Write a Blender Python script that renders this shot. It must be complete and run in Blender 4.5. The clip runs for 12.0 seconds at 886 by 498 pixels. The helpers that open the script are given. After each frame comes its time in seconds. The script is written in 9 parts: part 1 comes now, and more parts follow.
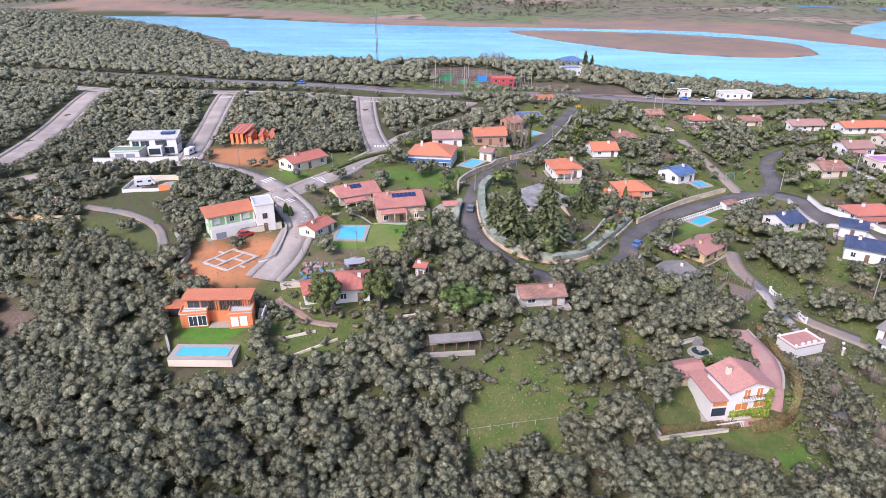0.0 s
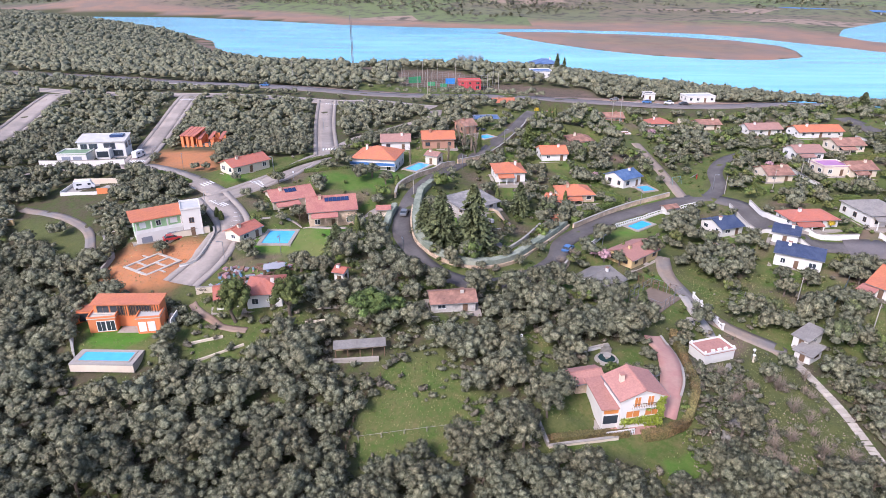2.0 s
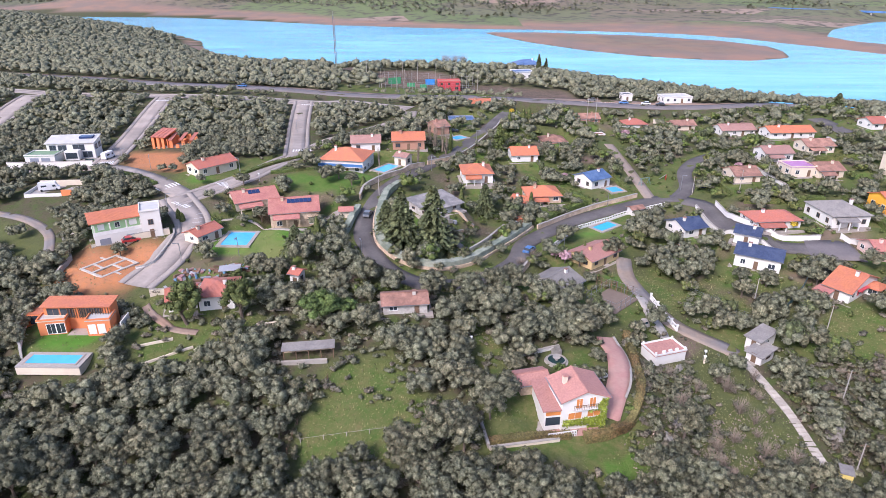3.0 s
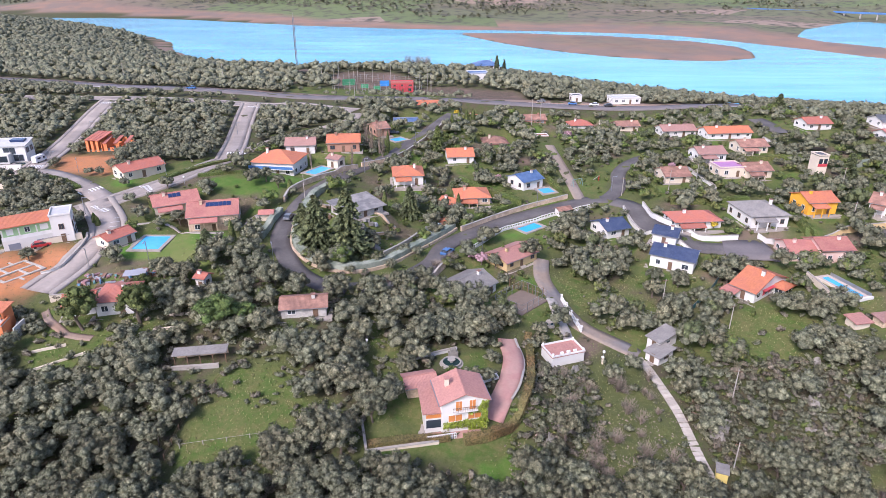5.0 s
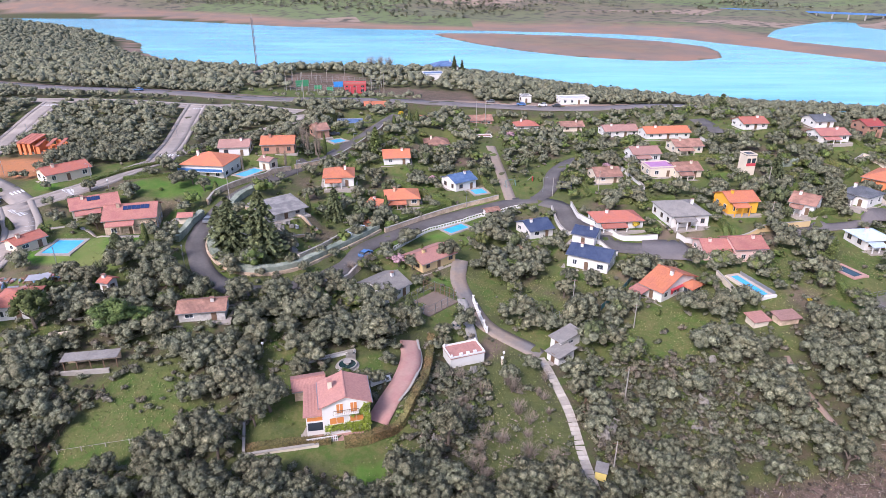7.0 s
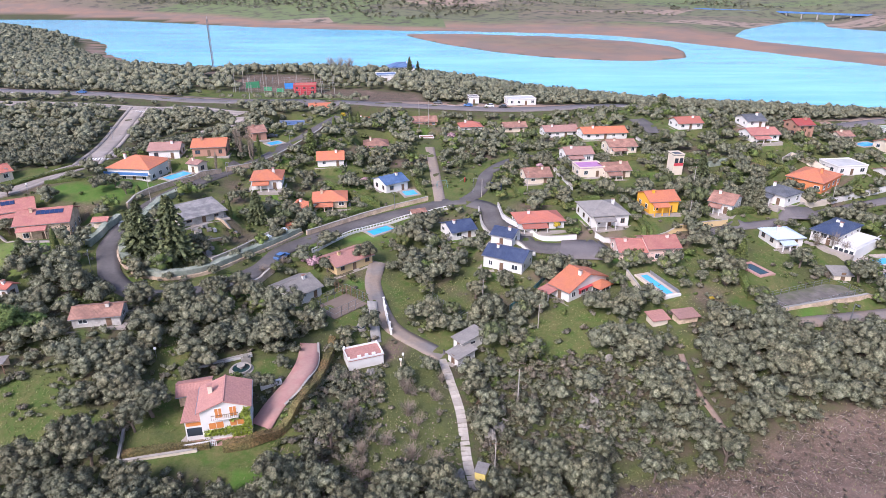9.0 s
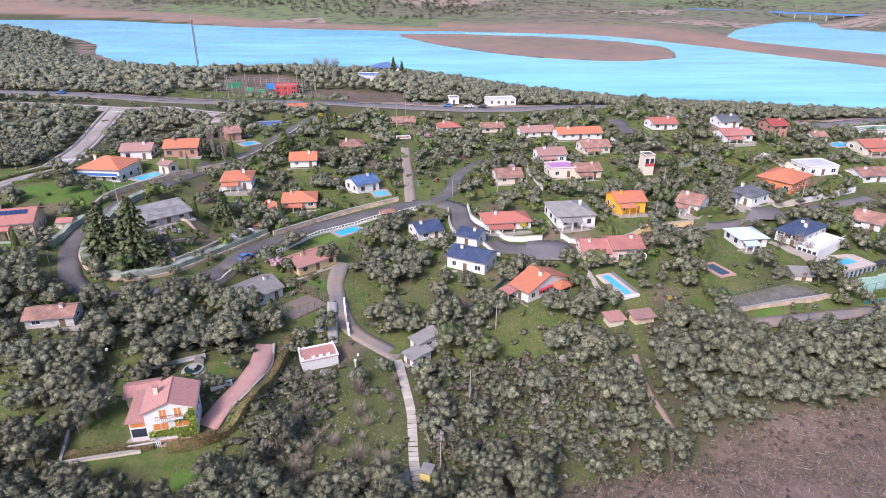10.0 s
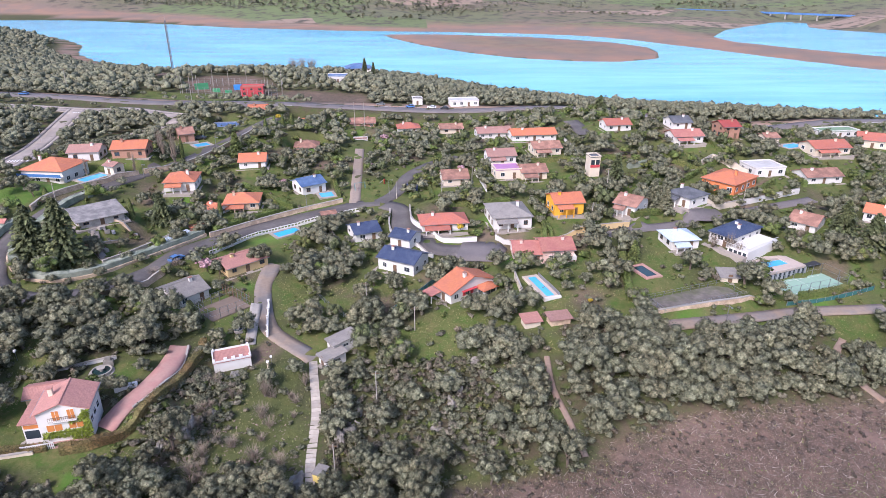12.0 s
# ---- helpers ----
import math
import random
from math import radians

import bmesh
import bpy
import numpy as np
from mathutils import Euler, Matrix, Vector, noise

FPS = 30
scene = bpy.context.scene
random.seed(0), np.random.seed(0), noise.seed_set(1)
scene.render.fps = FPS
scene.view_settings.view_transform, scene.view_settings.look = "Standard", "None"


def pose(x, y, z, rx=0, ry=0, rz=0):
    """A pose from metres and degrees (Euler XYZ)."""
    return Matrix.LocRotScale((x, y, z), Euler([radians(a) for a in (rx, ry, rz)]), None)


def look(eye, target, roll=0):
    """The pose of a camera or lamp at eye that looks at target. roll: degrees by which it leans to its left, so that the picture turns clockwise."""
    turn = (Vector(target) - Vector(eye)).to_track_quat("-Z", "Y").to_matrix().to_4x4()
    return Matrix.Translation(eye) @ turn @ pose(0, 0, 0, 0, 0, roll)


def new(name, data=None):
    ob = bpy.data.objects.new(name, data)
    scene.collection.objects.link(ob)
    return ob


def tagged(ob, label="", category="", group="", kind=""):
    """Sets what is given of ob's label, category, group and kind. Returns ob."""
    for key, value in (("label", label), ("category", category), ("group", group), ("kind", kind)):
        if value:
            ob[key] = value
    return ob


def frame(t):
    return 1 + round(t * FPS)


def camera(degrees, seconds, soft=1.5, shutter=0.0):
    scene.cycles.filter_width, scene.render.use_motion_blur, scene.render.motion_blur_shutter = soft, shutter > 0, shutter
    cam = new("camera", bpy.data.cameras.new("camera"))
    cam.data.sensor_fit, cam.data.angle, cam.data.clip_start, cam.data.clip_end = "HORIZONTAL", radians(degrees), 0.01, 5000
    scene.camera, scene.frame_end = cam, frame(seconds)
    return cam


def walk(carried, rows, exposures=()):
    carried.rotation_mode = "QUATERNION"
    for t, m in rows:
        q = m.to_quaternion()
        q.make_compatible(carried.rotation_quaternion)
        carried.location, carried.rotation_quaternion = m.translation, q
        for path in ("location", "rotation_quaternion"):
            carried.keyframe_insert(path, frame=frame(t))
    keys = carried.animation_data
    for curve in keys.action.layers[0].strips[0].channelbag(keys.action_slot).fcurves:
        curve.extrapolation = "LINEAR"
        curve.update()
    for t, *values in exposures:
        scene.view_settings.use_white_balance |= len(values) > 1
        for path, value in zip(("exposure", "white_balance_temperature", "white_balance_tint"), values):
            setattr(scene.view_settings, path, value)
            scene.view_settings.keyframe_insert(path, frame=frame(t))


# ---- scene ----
cam = camera(70.6, 12.0, soft=0.4)
METRES, EYE, TILT, LEAN, TURN = 108.0, 66.0, -24.0, 0.0, 0.0
ROWS = [
    (0.0, 0.0, 0.0, 0.0, 0.0, -0.0, -0.0),
    (0.5, 0.0419, 0.0003, 0.003, 0.26, 0.01, -0.14),
    (1.0, 0.0841, 0.0005, 0.0058, 0.31, 0.02, -0.19),
    (1.5, 0.1263, 0.0007, 0.008, 0.28, 0.04, -0.19),
    (2.0, 0.168, 0.001, 0.0097, 0.13, 0.05, -0.15),
    (2.5, 0.21, 0.001, 0.0115, 0.01, 0.04, -0.11),
    (3.0, 0.2519, 0.0008, 0.0129, -0.14, 0.06, -0.06),
    (5.0, 0.42, -0.0019, 0.0171, -1.12, 0.09, 0.34),
    (5.5, 0.4616, -0.003, 0.0176, -1.36, 0.09, 0.45),
    (6.0, 0.503, -0.0044, 0.0183, -1.65, 0.09, 0.56),
    (6.5, 0.5445, -0.0063, 0.0185, -1.93, 0.09, 0.67),
    (7.0, 0.5859, -0.0083, 0.0189, -2.17, 0.08, 0.78),
    (7.5, 0.6277, -0.0106, 0.0194, -2.43, 0.07, 0.88),
    (9.5, 0.7922, -0.022, 0.0193, -3.53, 0.07, 1.38),
    (10.0, 0.8335, -0.025, 0.019, -3.53, 0.07, 1.37),
    (10.5, 0.8747, -0.0282, 0.019, -3.52, 0.08, 1.38),
    (11.0, 0.9159, -0.0318, 0.0189, -3.51, 0.08, 1.37),
    (11.5, 0.957, -0.0351, 0.0187, -3.51, 0.07, 1.36),
    (12.0, 0.9983, -0.038, 0.0184, -3.49, 0.08, 1.36),
]
walk(cam, [(t, pose(0, 0, EYE, TILT, LEAN, TURN) @ pose(METRES * x, METRES * y, METRES * z, 90 + pitch, roll, yaw)) for t, x, y, z, yaw, pitch, roll in ROWS], [(0.0, 0.88, 5950.0, 25.0)])

# ---- world, sun ----
SUN_ELEVATION, SUN_TURN = 42.0, 215.0
world = bpy.data.worlds.new("sky")
scene.world = world
world.use_nodes = True
sky = world.node_tree.nodes.new("ShaderNodeTexSky")
sky.sky_type, sky.sun_disc = "NISHITA", False
sky.sun_elevation, sky.sun_rotation = radians(SUN_ELEVATION), radians(SUN_TURN)
sky.air_density, sky.dust_density, sky.ozone_density = 1.0, 2.0, 1.0
backing = world.node_tree.nodes["Background"]
backing.inputs["Strength"].default_value = 0.15
world.node_tree.links.new(sky.outputs["Color"], backing.inputs["Color"])
sun = new("sun", bpy.data.lights.new("sun", "SUN"))
sun.data.energy, sun.data.angle, sun.data.color = 2.4, radians(18), (1.0, 0.95, 0.88)
a, e = radians(SUN_TURN), radians(SUN_ELEVATION)
sun.matrix_world = look((math.sin(a) * math.cos(e) * 300, math.cos(a) * math.cos(e) * 300, math.sin(e) * 300), (0, 0, 0))


# ---- materials ----
def surface(name, colour, rough=0.8, grain=(0.6, 0.25), spot=(0.08, 0.35), metal=0.0, bump=0.0, bump_scale=8.0, per_object=0.0, island=0.0, tint=None):
    """A procedural surface: a base colour broken at two scales, with an optional second tint, relief and piece-to-piece change."""
    m = bpy.data.materials.new(name)
    m.use_nodes = True
    n, link = m.node_tree.nodes, m.node_tree.links.new
    shader = n["Principled BSDF"]
    shader.inputs["Roughness"].default_value, shader.inputs["Metallic"].default_value = rough, metal
    place = n.new("ShaderNodeNewGeometry")
    fine, broad = n.new("ShaderNodeTexNoise"), n.new("ShaderNodeTexNoise")
    for node, (scale, _) in ((fine, grain), (broad, spot)):
        link(place.outputs["Position"], node.inputs["Vector"])
        node.inputs["Scale"].default_value, node.inputs["Detail"].default_value = scale, 4
    total = None
    terms = [(fine.outputs["Fac"], grain[1] * 2), (broad.outputs["Fac"], spot[1] * 2)]
    if per_object:
        terms.append((n.new("ShaderNodeObjectInfo").outputs["Random"], per_object * 2))
    if island:
        terms.append((place.outputs["Random Per Island"], island * 2))
    for out, gain in terms:
        step = n.new("ShaderNodeMath")
        step.operation = "MULTIPLY_ADD"
        link(out, step.inputs[0])
        step.inputs[1].default_value = gain
        if total is None:
            step.inputs[2].default_value = 1.0 - sum(g for _, g in terms) / 2
        else:
            link(total, step.inputs[2])
        total = step.outputs[0]
    base = n.new("ShaderNodeMix")
    base.data_type, base.blend_type = "RGBA", "MIX"
    base.inputs["A"].default_value, base.inputs["B"].default_value = (*colour, 1), (*(tint or colour), 1)
    ramp = n.new("ShaderNodeMapRange")
    ramp.inputs["From Min"].default_value, ramp.inputs["From Max"].default_value = 0.42, 0.62
    link(broad.outputs["Fac"], ramp.inputs["Value"])
    link(ramp.outputs["Result"], base.inputs["Factor"])
    mixed = n.new("ShaderNodeVectorMath")
    mixed.operation = "SCALE"
    link(base.outputs["Result"], mixed.inputs[0])
    link(total, mixed.inputs["Scale"])
    link(mixed.outputs["Vector"], shader.inputs["Base Color"])
    if bump:
        relief, height = n.new("ShaderNodeBump"), n.new("ShaderNodeTexNoise")
        height.inputs["Scale"].default_value, height.inputs["Detail"].default_value = bump_scale, 3
        link(place.outputs["Position"], height.inputs["Vector"])
        link(height.outputs["Fac"], relief.inputs["Height"])
        relief.inputs["Strength"].default_value, relief.inputs["Distance"].default_value = 0.8, bump
        link(relief.outputs["Normal"], shader.inputs["Normal"])
    return m


def tiles(name, colour, tint, pitch=0.24, rough=0.75):
    """Clay roof tiles: rows of rounded covers across the slope, courses up it, and weathering."""
    m = surface(name, colour, rough, (3.0, 0.35), (0.5, 0.3), per_object=0.1, tint=tint)
    n, link = m.node_tree.nodes, m.node_tree.links.new
    place = n.new("ShaderNodeTexCoord")
    wave, course = n.new("ShaderNodeTexWave"), n.new("ShaderNodeTexWave")
    wave.bands_direction, course.bands_direction = "X", "Y"
    wave.inputs["Scale"].default_value, course.inputs["Scale"].default_value = 0.314 / pitch, 0.314 / (pitch * 1.6)
    course.wave_profile = "SAW"
    add = n.new("ShaderNodeMath")
    link(place.outputs["UV"], wave.inputs["Vector"])
    link(place.outputs["UV"], course.inputs["Vector"])
    link(wave.outputs["Fac"], add.inputs[0])
    link(course.outputs["Fac"], add.inputs[1])
    relief = n.new("ShaderNodeBump")
    relief.inputs["Strength"].default_value, relief.inputs["Distance"].default_value = 0.6, 0.04
    link(add.outputs[0], relief.inputs["Height"])
    link(relief.outputs["Normal"], n["Principled BSDF"].inputs["Normal"])
    return m


def foliage(name, deep, pale, tint, scale=2.2, island=0.25, rough=0.7):
    """Leaves seen in the mass: dark and pale leaf sides, from clump to clump and from tree to tree, with fine relief."""
    m = bpy.data.materials.new(name)
    m.use_nodes = True
    n, link = m.node_tree.nodes, m.node_tree.links.new
    shader = n["Principled BSDF"]
    shader.inputs["Roughness"].default_value = rough
    shader.inputs["Specular IOR Level"].default_value = 0.3
    place = n.new("ShaderNodeNewGeometry")

    def noisy(size, detail, harsh=0.6):
        t = n.new("ShaderNodeTexNoise")
        t.inputs["Scale"].default_value, t.inputs["Detail"].default_value, t.inputs["Roughness"].default_value = size, detail, harsh
        link(place.outputs["Position"], t.inputs["Vector"])
        return t.outputs["Fac"]

    def spread(value, lo, hi, to_lo=0.0, to_hi=1.0):
        r = n.new("ShaderNodeMapRange")
        for key, number in (("From Min", lo), ("From Max", hi), ("To Min", to_lo), ("To Max", to_hi)):
            r.inputs[key].default_value = number
        link(value, r.inputs["Value"])
        return r.outputs["Result"]

    def blend(factor, a, b):
        mix = n.new("ShaderNodeMix")
        mix.data_type = "RGBA"
        link(factor, mix.inputs["Factor"])
        for key, v in (("A", a), ("B", b)):
            if isinstance(v, tuple):
                mix.inputs[key].default_value = (*v, 1)
            else:
                link(v, mix.inputs[key])
        return mix.outputs["Result"]

    def times(a, b):
        step = n.new("ShaderNodeMath")
        step.operation = "MULTIPLY"
        link(a, step.inputs[0])
        link(b, step.inputs[1])
        return step.outputs[0]

    leaf = noisy(scale, 5, 0.75)
    tone = blend(spread(noisy(0.17, 2), 0.44, 0.62), blend(spread(leaf, 0.39, 0.63), deep, pale), blend(spread(leaf, 0.39, 0.63), deep, tint))
    gain = times(spread(noisy(0.26, 1), 0.3, 0.7, 0.8, 1.2), spread(place.outputs["Random Per Island"], 0, 1, 1 - island, 1 + island))
    gain = times(gain, spread(n.new("ShaderNodeObjectInfo").outputs["Random"], 0, 1, 0.9, 1.1))
    mixed = n.new("ShaderNodeVectorMath")
    mixed.operation = "SCALE"
    link(tone, mixed.inputs[0])
    link(gain, mixed.inputs["Scale"])
    link(mixed.outputs["Vector"], shader.inputs["Base Color"])
    relief = n.new("ShaderNodeBump")
    relief.inputs["Strength"].default_value, relief.inputs["Distance"].default_value = 0.9, 0.22
    link(noisy(scale * 1.5, 4, 0.7), relief.inputs["Height"])
    link(relief.outputs["Normal"], shader.inputs["Normal"])
    return m


ROOFS = {
    "red": tiles("roof_red", (0.40, 0.13, 0.085), (0.32, 0.115, 0.085)),
    "orange": tiles("roof_orange", (0.50, 0.17, 0.08), (0.40, 0.135, 0.075)),
    "redpink": tiles("roof_rose_tile", (0.40, 0.17, 0.13), (0.31, 0.12, 0.10)),
    "pinkbrown": tiles("roof_faded_tile", (0.34, 0.19, 0.155), (0.27, 0.15, 0.12)),
    "pink": tiles("roof_pink_tile", (0.41, 0.2, 0.16), (0.34, 0.165, 0.135)),
    "brown": tiles("roof_old_tile", (0.24, 0.125, 0.09), (0.32, 0.17, 0.12)),
    "darkred": tiles("roof_dark_red", (0.33, 0.06, 0.05), (0.26, 0.06, 0.05)),
    "grey": tiles("roof_grey_slab", (0.19, 0.18, 0.17), (0.27, 0.25, 0.23)),
    "greytile": tiles("roof_grey_tile", (0.25, 0.23, 0.205), (0.18, 0.165, 0.15)),
    "slate": tiles("roof_slate", (0.085, 0.09, 0.1), (0.11, 0.115, 0.125)),
    "navy": tiles("roof_navy", (0.035, 0.05, 0.10), (0.05, 0.065, 0.11), rough=0.5),
    "blue": tiles("roof_blue", (0.07, 0.13, 0.26), (0.10, 0.16, 0.28), rough=0.5),
    "lightblue": tiles("roof_pale_blue", (0.48, 0.56, 0.62), (0.4, 0.48, 0.55), rough=0.5),
    "green": surface("roof_green_felt", (0.16, 0.25, 0.15), 0.9, (1.2, 0.2), (0.2, 0.2)),
    "purple": surface("roof_purple_membrane", (0.40, 0.19, 0.36), 0.7, tint=(0.34, 0.16, 0.3)),
    "cream": surface("roof_cream_screed", (0.5, 0.46, 0.38), 0.9),
    "white": surface("roof_white_gravel", (0.46, 0.45, 0.43), 0.9, tint=(0.38, 0.38, 0.36)),
}
WALLS = {
    "white": surface("render_white", (0.62, 0.6, 0.56), 0.9, (0.8, 0.06), (0.25, 0.1), bump=0.01, tint=(0.58, 0.56, 0.52)),
    "cream": surface("render_cream", (0.62, 0.54, 0.42), 0.9, (0.8, 0.08), (0.25, 0.12), bump=0.01, tint=(0.55, 0.47, 0.37)),
    "rose": surface("render_rose", (0.66, 0.47, 0.40), 0.9, (0.8, 0.08), (0.25, 0.1), bump=0.01),
    "ochre": surface("render_ochre", (0.55, 0.4, 0.2), 0.9, (0.8, 0.08), (0.25, 0.12), bump=0.01),
    "yellow": surface("render_yellow", (0.72, 0.36, 0.03), 0.9, (0.8, 0.06), (0.25, 0.08), bump=0.01),
    "green": surface("render_green", (0.30, 0.46, 0.25), 0.9, (0.8, 0.06), (0.25, 0.08), bump=0.01),
    "terracotta": surface("render_terracotta", (0.62, 0.2, 0.075), 0.9, (0.8, 0.08), (0.25, 0.1), bump=0.01),
    "brick": surface("wall_brick", (0.36, 0.2, 0.14), 0.9, (5, 0.25), (0.4, 0.15), bump=0.02, tint=(0.34, 0.18, 0.12)),
    "stone": surface("wall_stone", (0.43, 0.32, 0.22), 0.95, (2.2, 0.45), (0.5, 0.2), bump=0.05, bump_scale=3, tint=(0.55, 0.42, 0.3)),
    "greystone": surface("wall_grey_stone", (0.36, 0.335, 0.3), 0.95, (2.4, 0.4), (0.5, 0.2), bump=0.05, bump_scale=3, tint=(0.46, 0.43, 0.39)),
    "slate": surface("wall_slate", (0.2, 0.22, 0.26), 0.8),
    "red": surface("panel_red", (0.5, 0.06, 0.07), 0.6, tint=(0.44, 0.05, 0.06)),
}
GLASS = surface("window_glass", (0.035, 0.045, 0.055), 0.08, (0.5, 0.2), (0.2, 0.2))
FRAME_WHITE = surface("frame_white", (0.7, 0.69, 0.66), 0.5)
FRAME_BROWN = surface("frame_brown", (0.16, 0.09, 0.05), 0.6)
SHUTTER = surface("shutter_orange", (0.55, 0.2, 0.05), 0.6)
TIMBER = surface("timber", (0.14, 0.085, 0.05), 0.8, (4, 0.3), (0.6, 0.2))
METAL = surface("galvanised_metal", (0.32, 0.33, 0.34), 0.45, metal=0.8)
CONCRETE = surface("concrete", (0.35, 0.315, 0.27), 0.92, (1.6, 0.2), (0.2, 0.2), bump=0.02, tint=(0.28, 0.265, 0.24))
PALE_CONCRETE = surface("pale_concrete", (0.42, 0.385, 0.33), 0.92, (1.6, 0.2), (0.2, 0.2), tint=(0.42, 0.385, 0.33))
PATH_SLAB = surface("path_slab", (0.42, 0.375, 0.315), 0.92, (1.6, 0.25), (0.3, 0.2), per_object=0.16, tint=(0.35, 0.31, 0.26))
PAVING = surface("paving", (0.33, 0.29, 0.25), 0.9, (2.0, 0.2), (0.25, 0.2), tint=(0.28, 0.245, 0.205))
PAVEMENT = surface("street_pavement", (0.3, 0.262, 0.228), 0.92, (1.8, 0.18), (0.2, 0.22), tint=(0.26, 0.225, 0.195))
TERRACE_PAVING = surface("terrace_paving", (0.46, 0.38, 0.32), 0.9, (2.0, 0.12), (0.3, 0.12), tint=(0.4, 0.33, 0.28))
PINK_PAVING = surface("pink_paving", (0.41, 0.245, 0.2), 0.9, (2.0, 0.15), (0.3, 0.15), tint=(0.38, 0.2, 0.17))
ASPHALT = surface("asphalt", (0.088, 0.079, 0.075), 0.9, (2.0, 0.25), (0.15, 0.25), tint=(0.115, 0.104, 0.097))
WORN_ASPHALT = surface("worn_asphalt", (0.165, 0.145, 0.14), 0.92, (2.0, 0.2), (0.15, 0.25), tint=(0.125, 0.112, 0.108))
GREY_LANE = surface("grey_lane", (0.26, 0.2, 0.15), 0.92, (1.4, 0.2), (0.15, 0.25), tint=(0.17, 0.155, 0.145))
STREET = surface("pale_street", (0.27, 0.232, 0.2), 0.92, (1.4, 0.16), (0.12, 0.22), tint=(0.33, 0.28, 0.24))
DIRT = surface("dirt_track", (0.27, 0.215, 0.175), 0.97, (1.5, 0.25), (0.2, 0.25), bump=0.05, bump_scale=2, tint=(0.24, 0.19, 0.14))
RED_DIRT = surface("red_dirt", (0.26, 0.19, 0.145), 0.97, (1.5, 0.25), (0.2, 0.25), tint=(0.23, 0.15, 0.105))
ROADLINE = surface("road_paint", (0.68, 0.67, 0.64), 0.8, (3, 0.2), (0.5, 0.2))
POOL_WATER = surface("pool_water", (0.08, 0.42, 0.68), 0.06, (0.8, 0.12), (0.25, 0.1), bump=0.02, bump_scale=2)
POOL_DARK = surface("pool_stagnant", (0.02, 0.045, 0.045), 0.06, (0.8, 0.2), (0.25, 0.1))
POOL_COVER = surface("pool_cover", (0.03, 0.36, 0.66), 0.6, (0.8, 0.12), (0.25, 0.1), bump=0.05, bump_scale=1.5)
OAK_LEAF = foliage("holm_oak_leaves", (0.066, 0.074, 0.04), (0.258, 0.262, 0.17), (0.272, 0.25, 0.155))
PINE_LEAF = foliage("pine_needles", (0.05, 0.075, 0.022), (0.16, 0.19, 0.055), (0.18, 0.195, 0.06), 2.6, 0.35)
CEDAR_LEAF = foliage("cedar_needles", (0.045, 0.06, 0.026), (0.15, 0.172, 0.075), (0.165, 0.175, 0.07), 2.6, 0.35)
STONE_PINE_LEAF = foliage("stone_pine_needles", (0.055, 0.1, 0.025), (0.19, 0.26, 0.075), (0.2, 0.25, 0.07), 2.6, 0.3)
HEDGE_LEAF = foliage("hedge_leaves", (0.05, 0.08, 0.018), (0.15, 0.19, 0.05), (0.19, 0.17, 0.06), 3.0, 0.35)
RUSSET_LEAF = foliage("russet_hedge_leaves", (0.075, 0.065, 0.025), (0.2, 0.18, 0.065), (0.28, 0.17, 0.075), 3.0, 0.35)
NET_GREEN = surface("green_netting", (0.2, 0.235, 0.175), 0.85, (1.5, 0.35), (0.3, 0.4), tint=(0.27, 0.29, 0.225))
SCRUB_LEAF = foliage("scrub_leaves", (0.10, 0.095, 0.065), (0.25, 0.225, 0.165), (0.25, 0.195, 0.145), 3.0, 0.35)
BARE_TWIG = surface("bare_twigs", (0.225, 0.18, 0.135), 0.9, (1.5, 0.2), (0.2, 0.2), island=0.2)
BLOSSOM = surface("blossom", (0.42, 0.26, 0.28), 0.85, (1.5, 0.25), (0.2, 0.15), island=0.3)
YELLOW_LEAF = surface("yellow_leaves", (0.42, 0.30, 0.02), 0.8, (1.5, 0.25), (0.2, 0.15), island=0.3)
BARK = surface("bark", (0.13, 0.10, 0.075), 0.95, (6, 0.3), (1, 0.2), bump=0.04)
ROCK = surface("grey_rock", (0.235, 0.215, 0.185), 0.95, (1.2, 0.35), (0.4, 0.25), bump=0.12, bump_scale=2, tint=(0.2, 0.19, 0.16))


# ---- mesh helpers ----
def mesh_of(name, verts, faces):
    me = bpy.data.meshes.new(name)
    me.from_pydata(verts, [], faces)
    return me


def box(verts, faces, x0, y0, z0, x1, y1, z1):
    b = len(verts)
    verts += [(x0, y0, z0), (x1, y0, z0), (x1, y1, z0), (x0, y1, z0), (x0, y0, z1), (x1, y0, z1), (x1, y1, z1), (x0, y1, z1)]
    faces += [(b, b + 3, b + 2, b + 1), (b + 4, b + 5, b + 6, b + 7), (b, b + 1, b + 5, b + 4), (b + 1, b + 2, b + 6, b + 5), (b + 2, b + 3, b + 7, b + 6), (b + 3, b, b + 4, b + 7)]


def piece(name, me, material, parent=None, label="", at=None):
    ob = new(name, me)
    if not me.materials:
        me.materials.append(material)
    ob.parent = parent
    if at is not None:
        ob.matrix_local = at
    if label:
        ob["label"] = label
    return ob


def boxes(name, spans, material, parent=None, label="", at=None):
    verts, faces = [], []
    for span in spans:
        box(verts, faces, *span)
    return piece(name, mesh_of(name, verts, faces), material, parent, label, at)


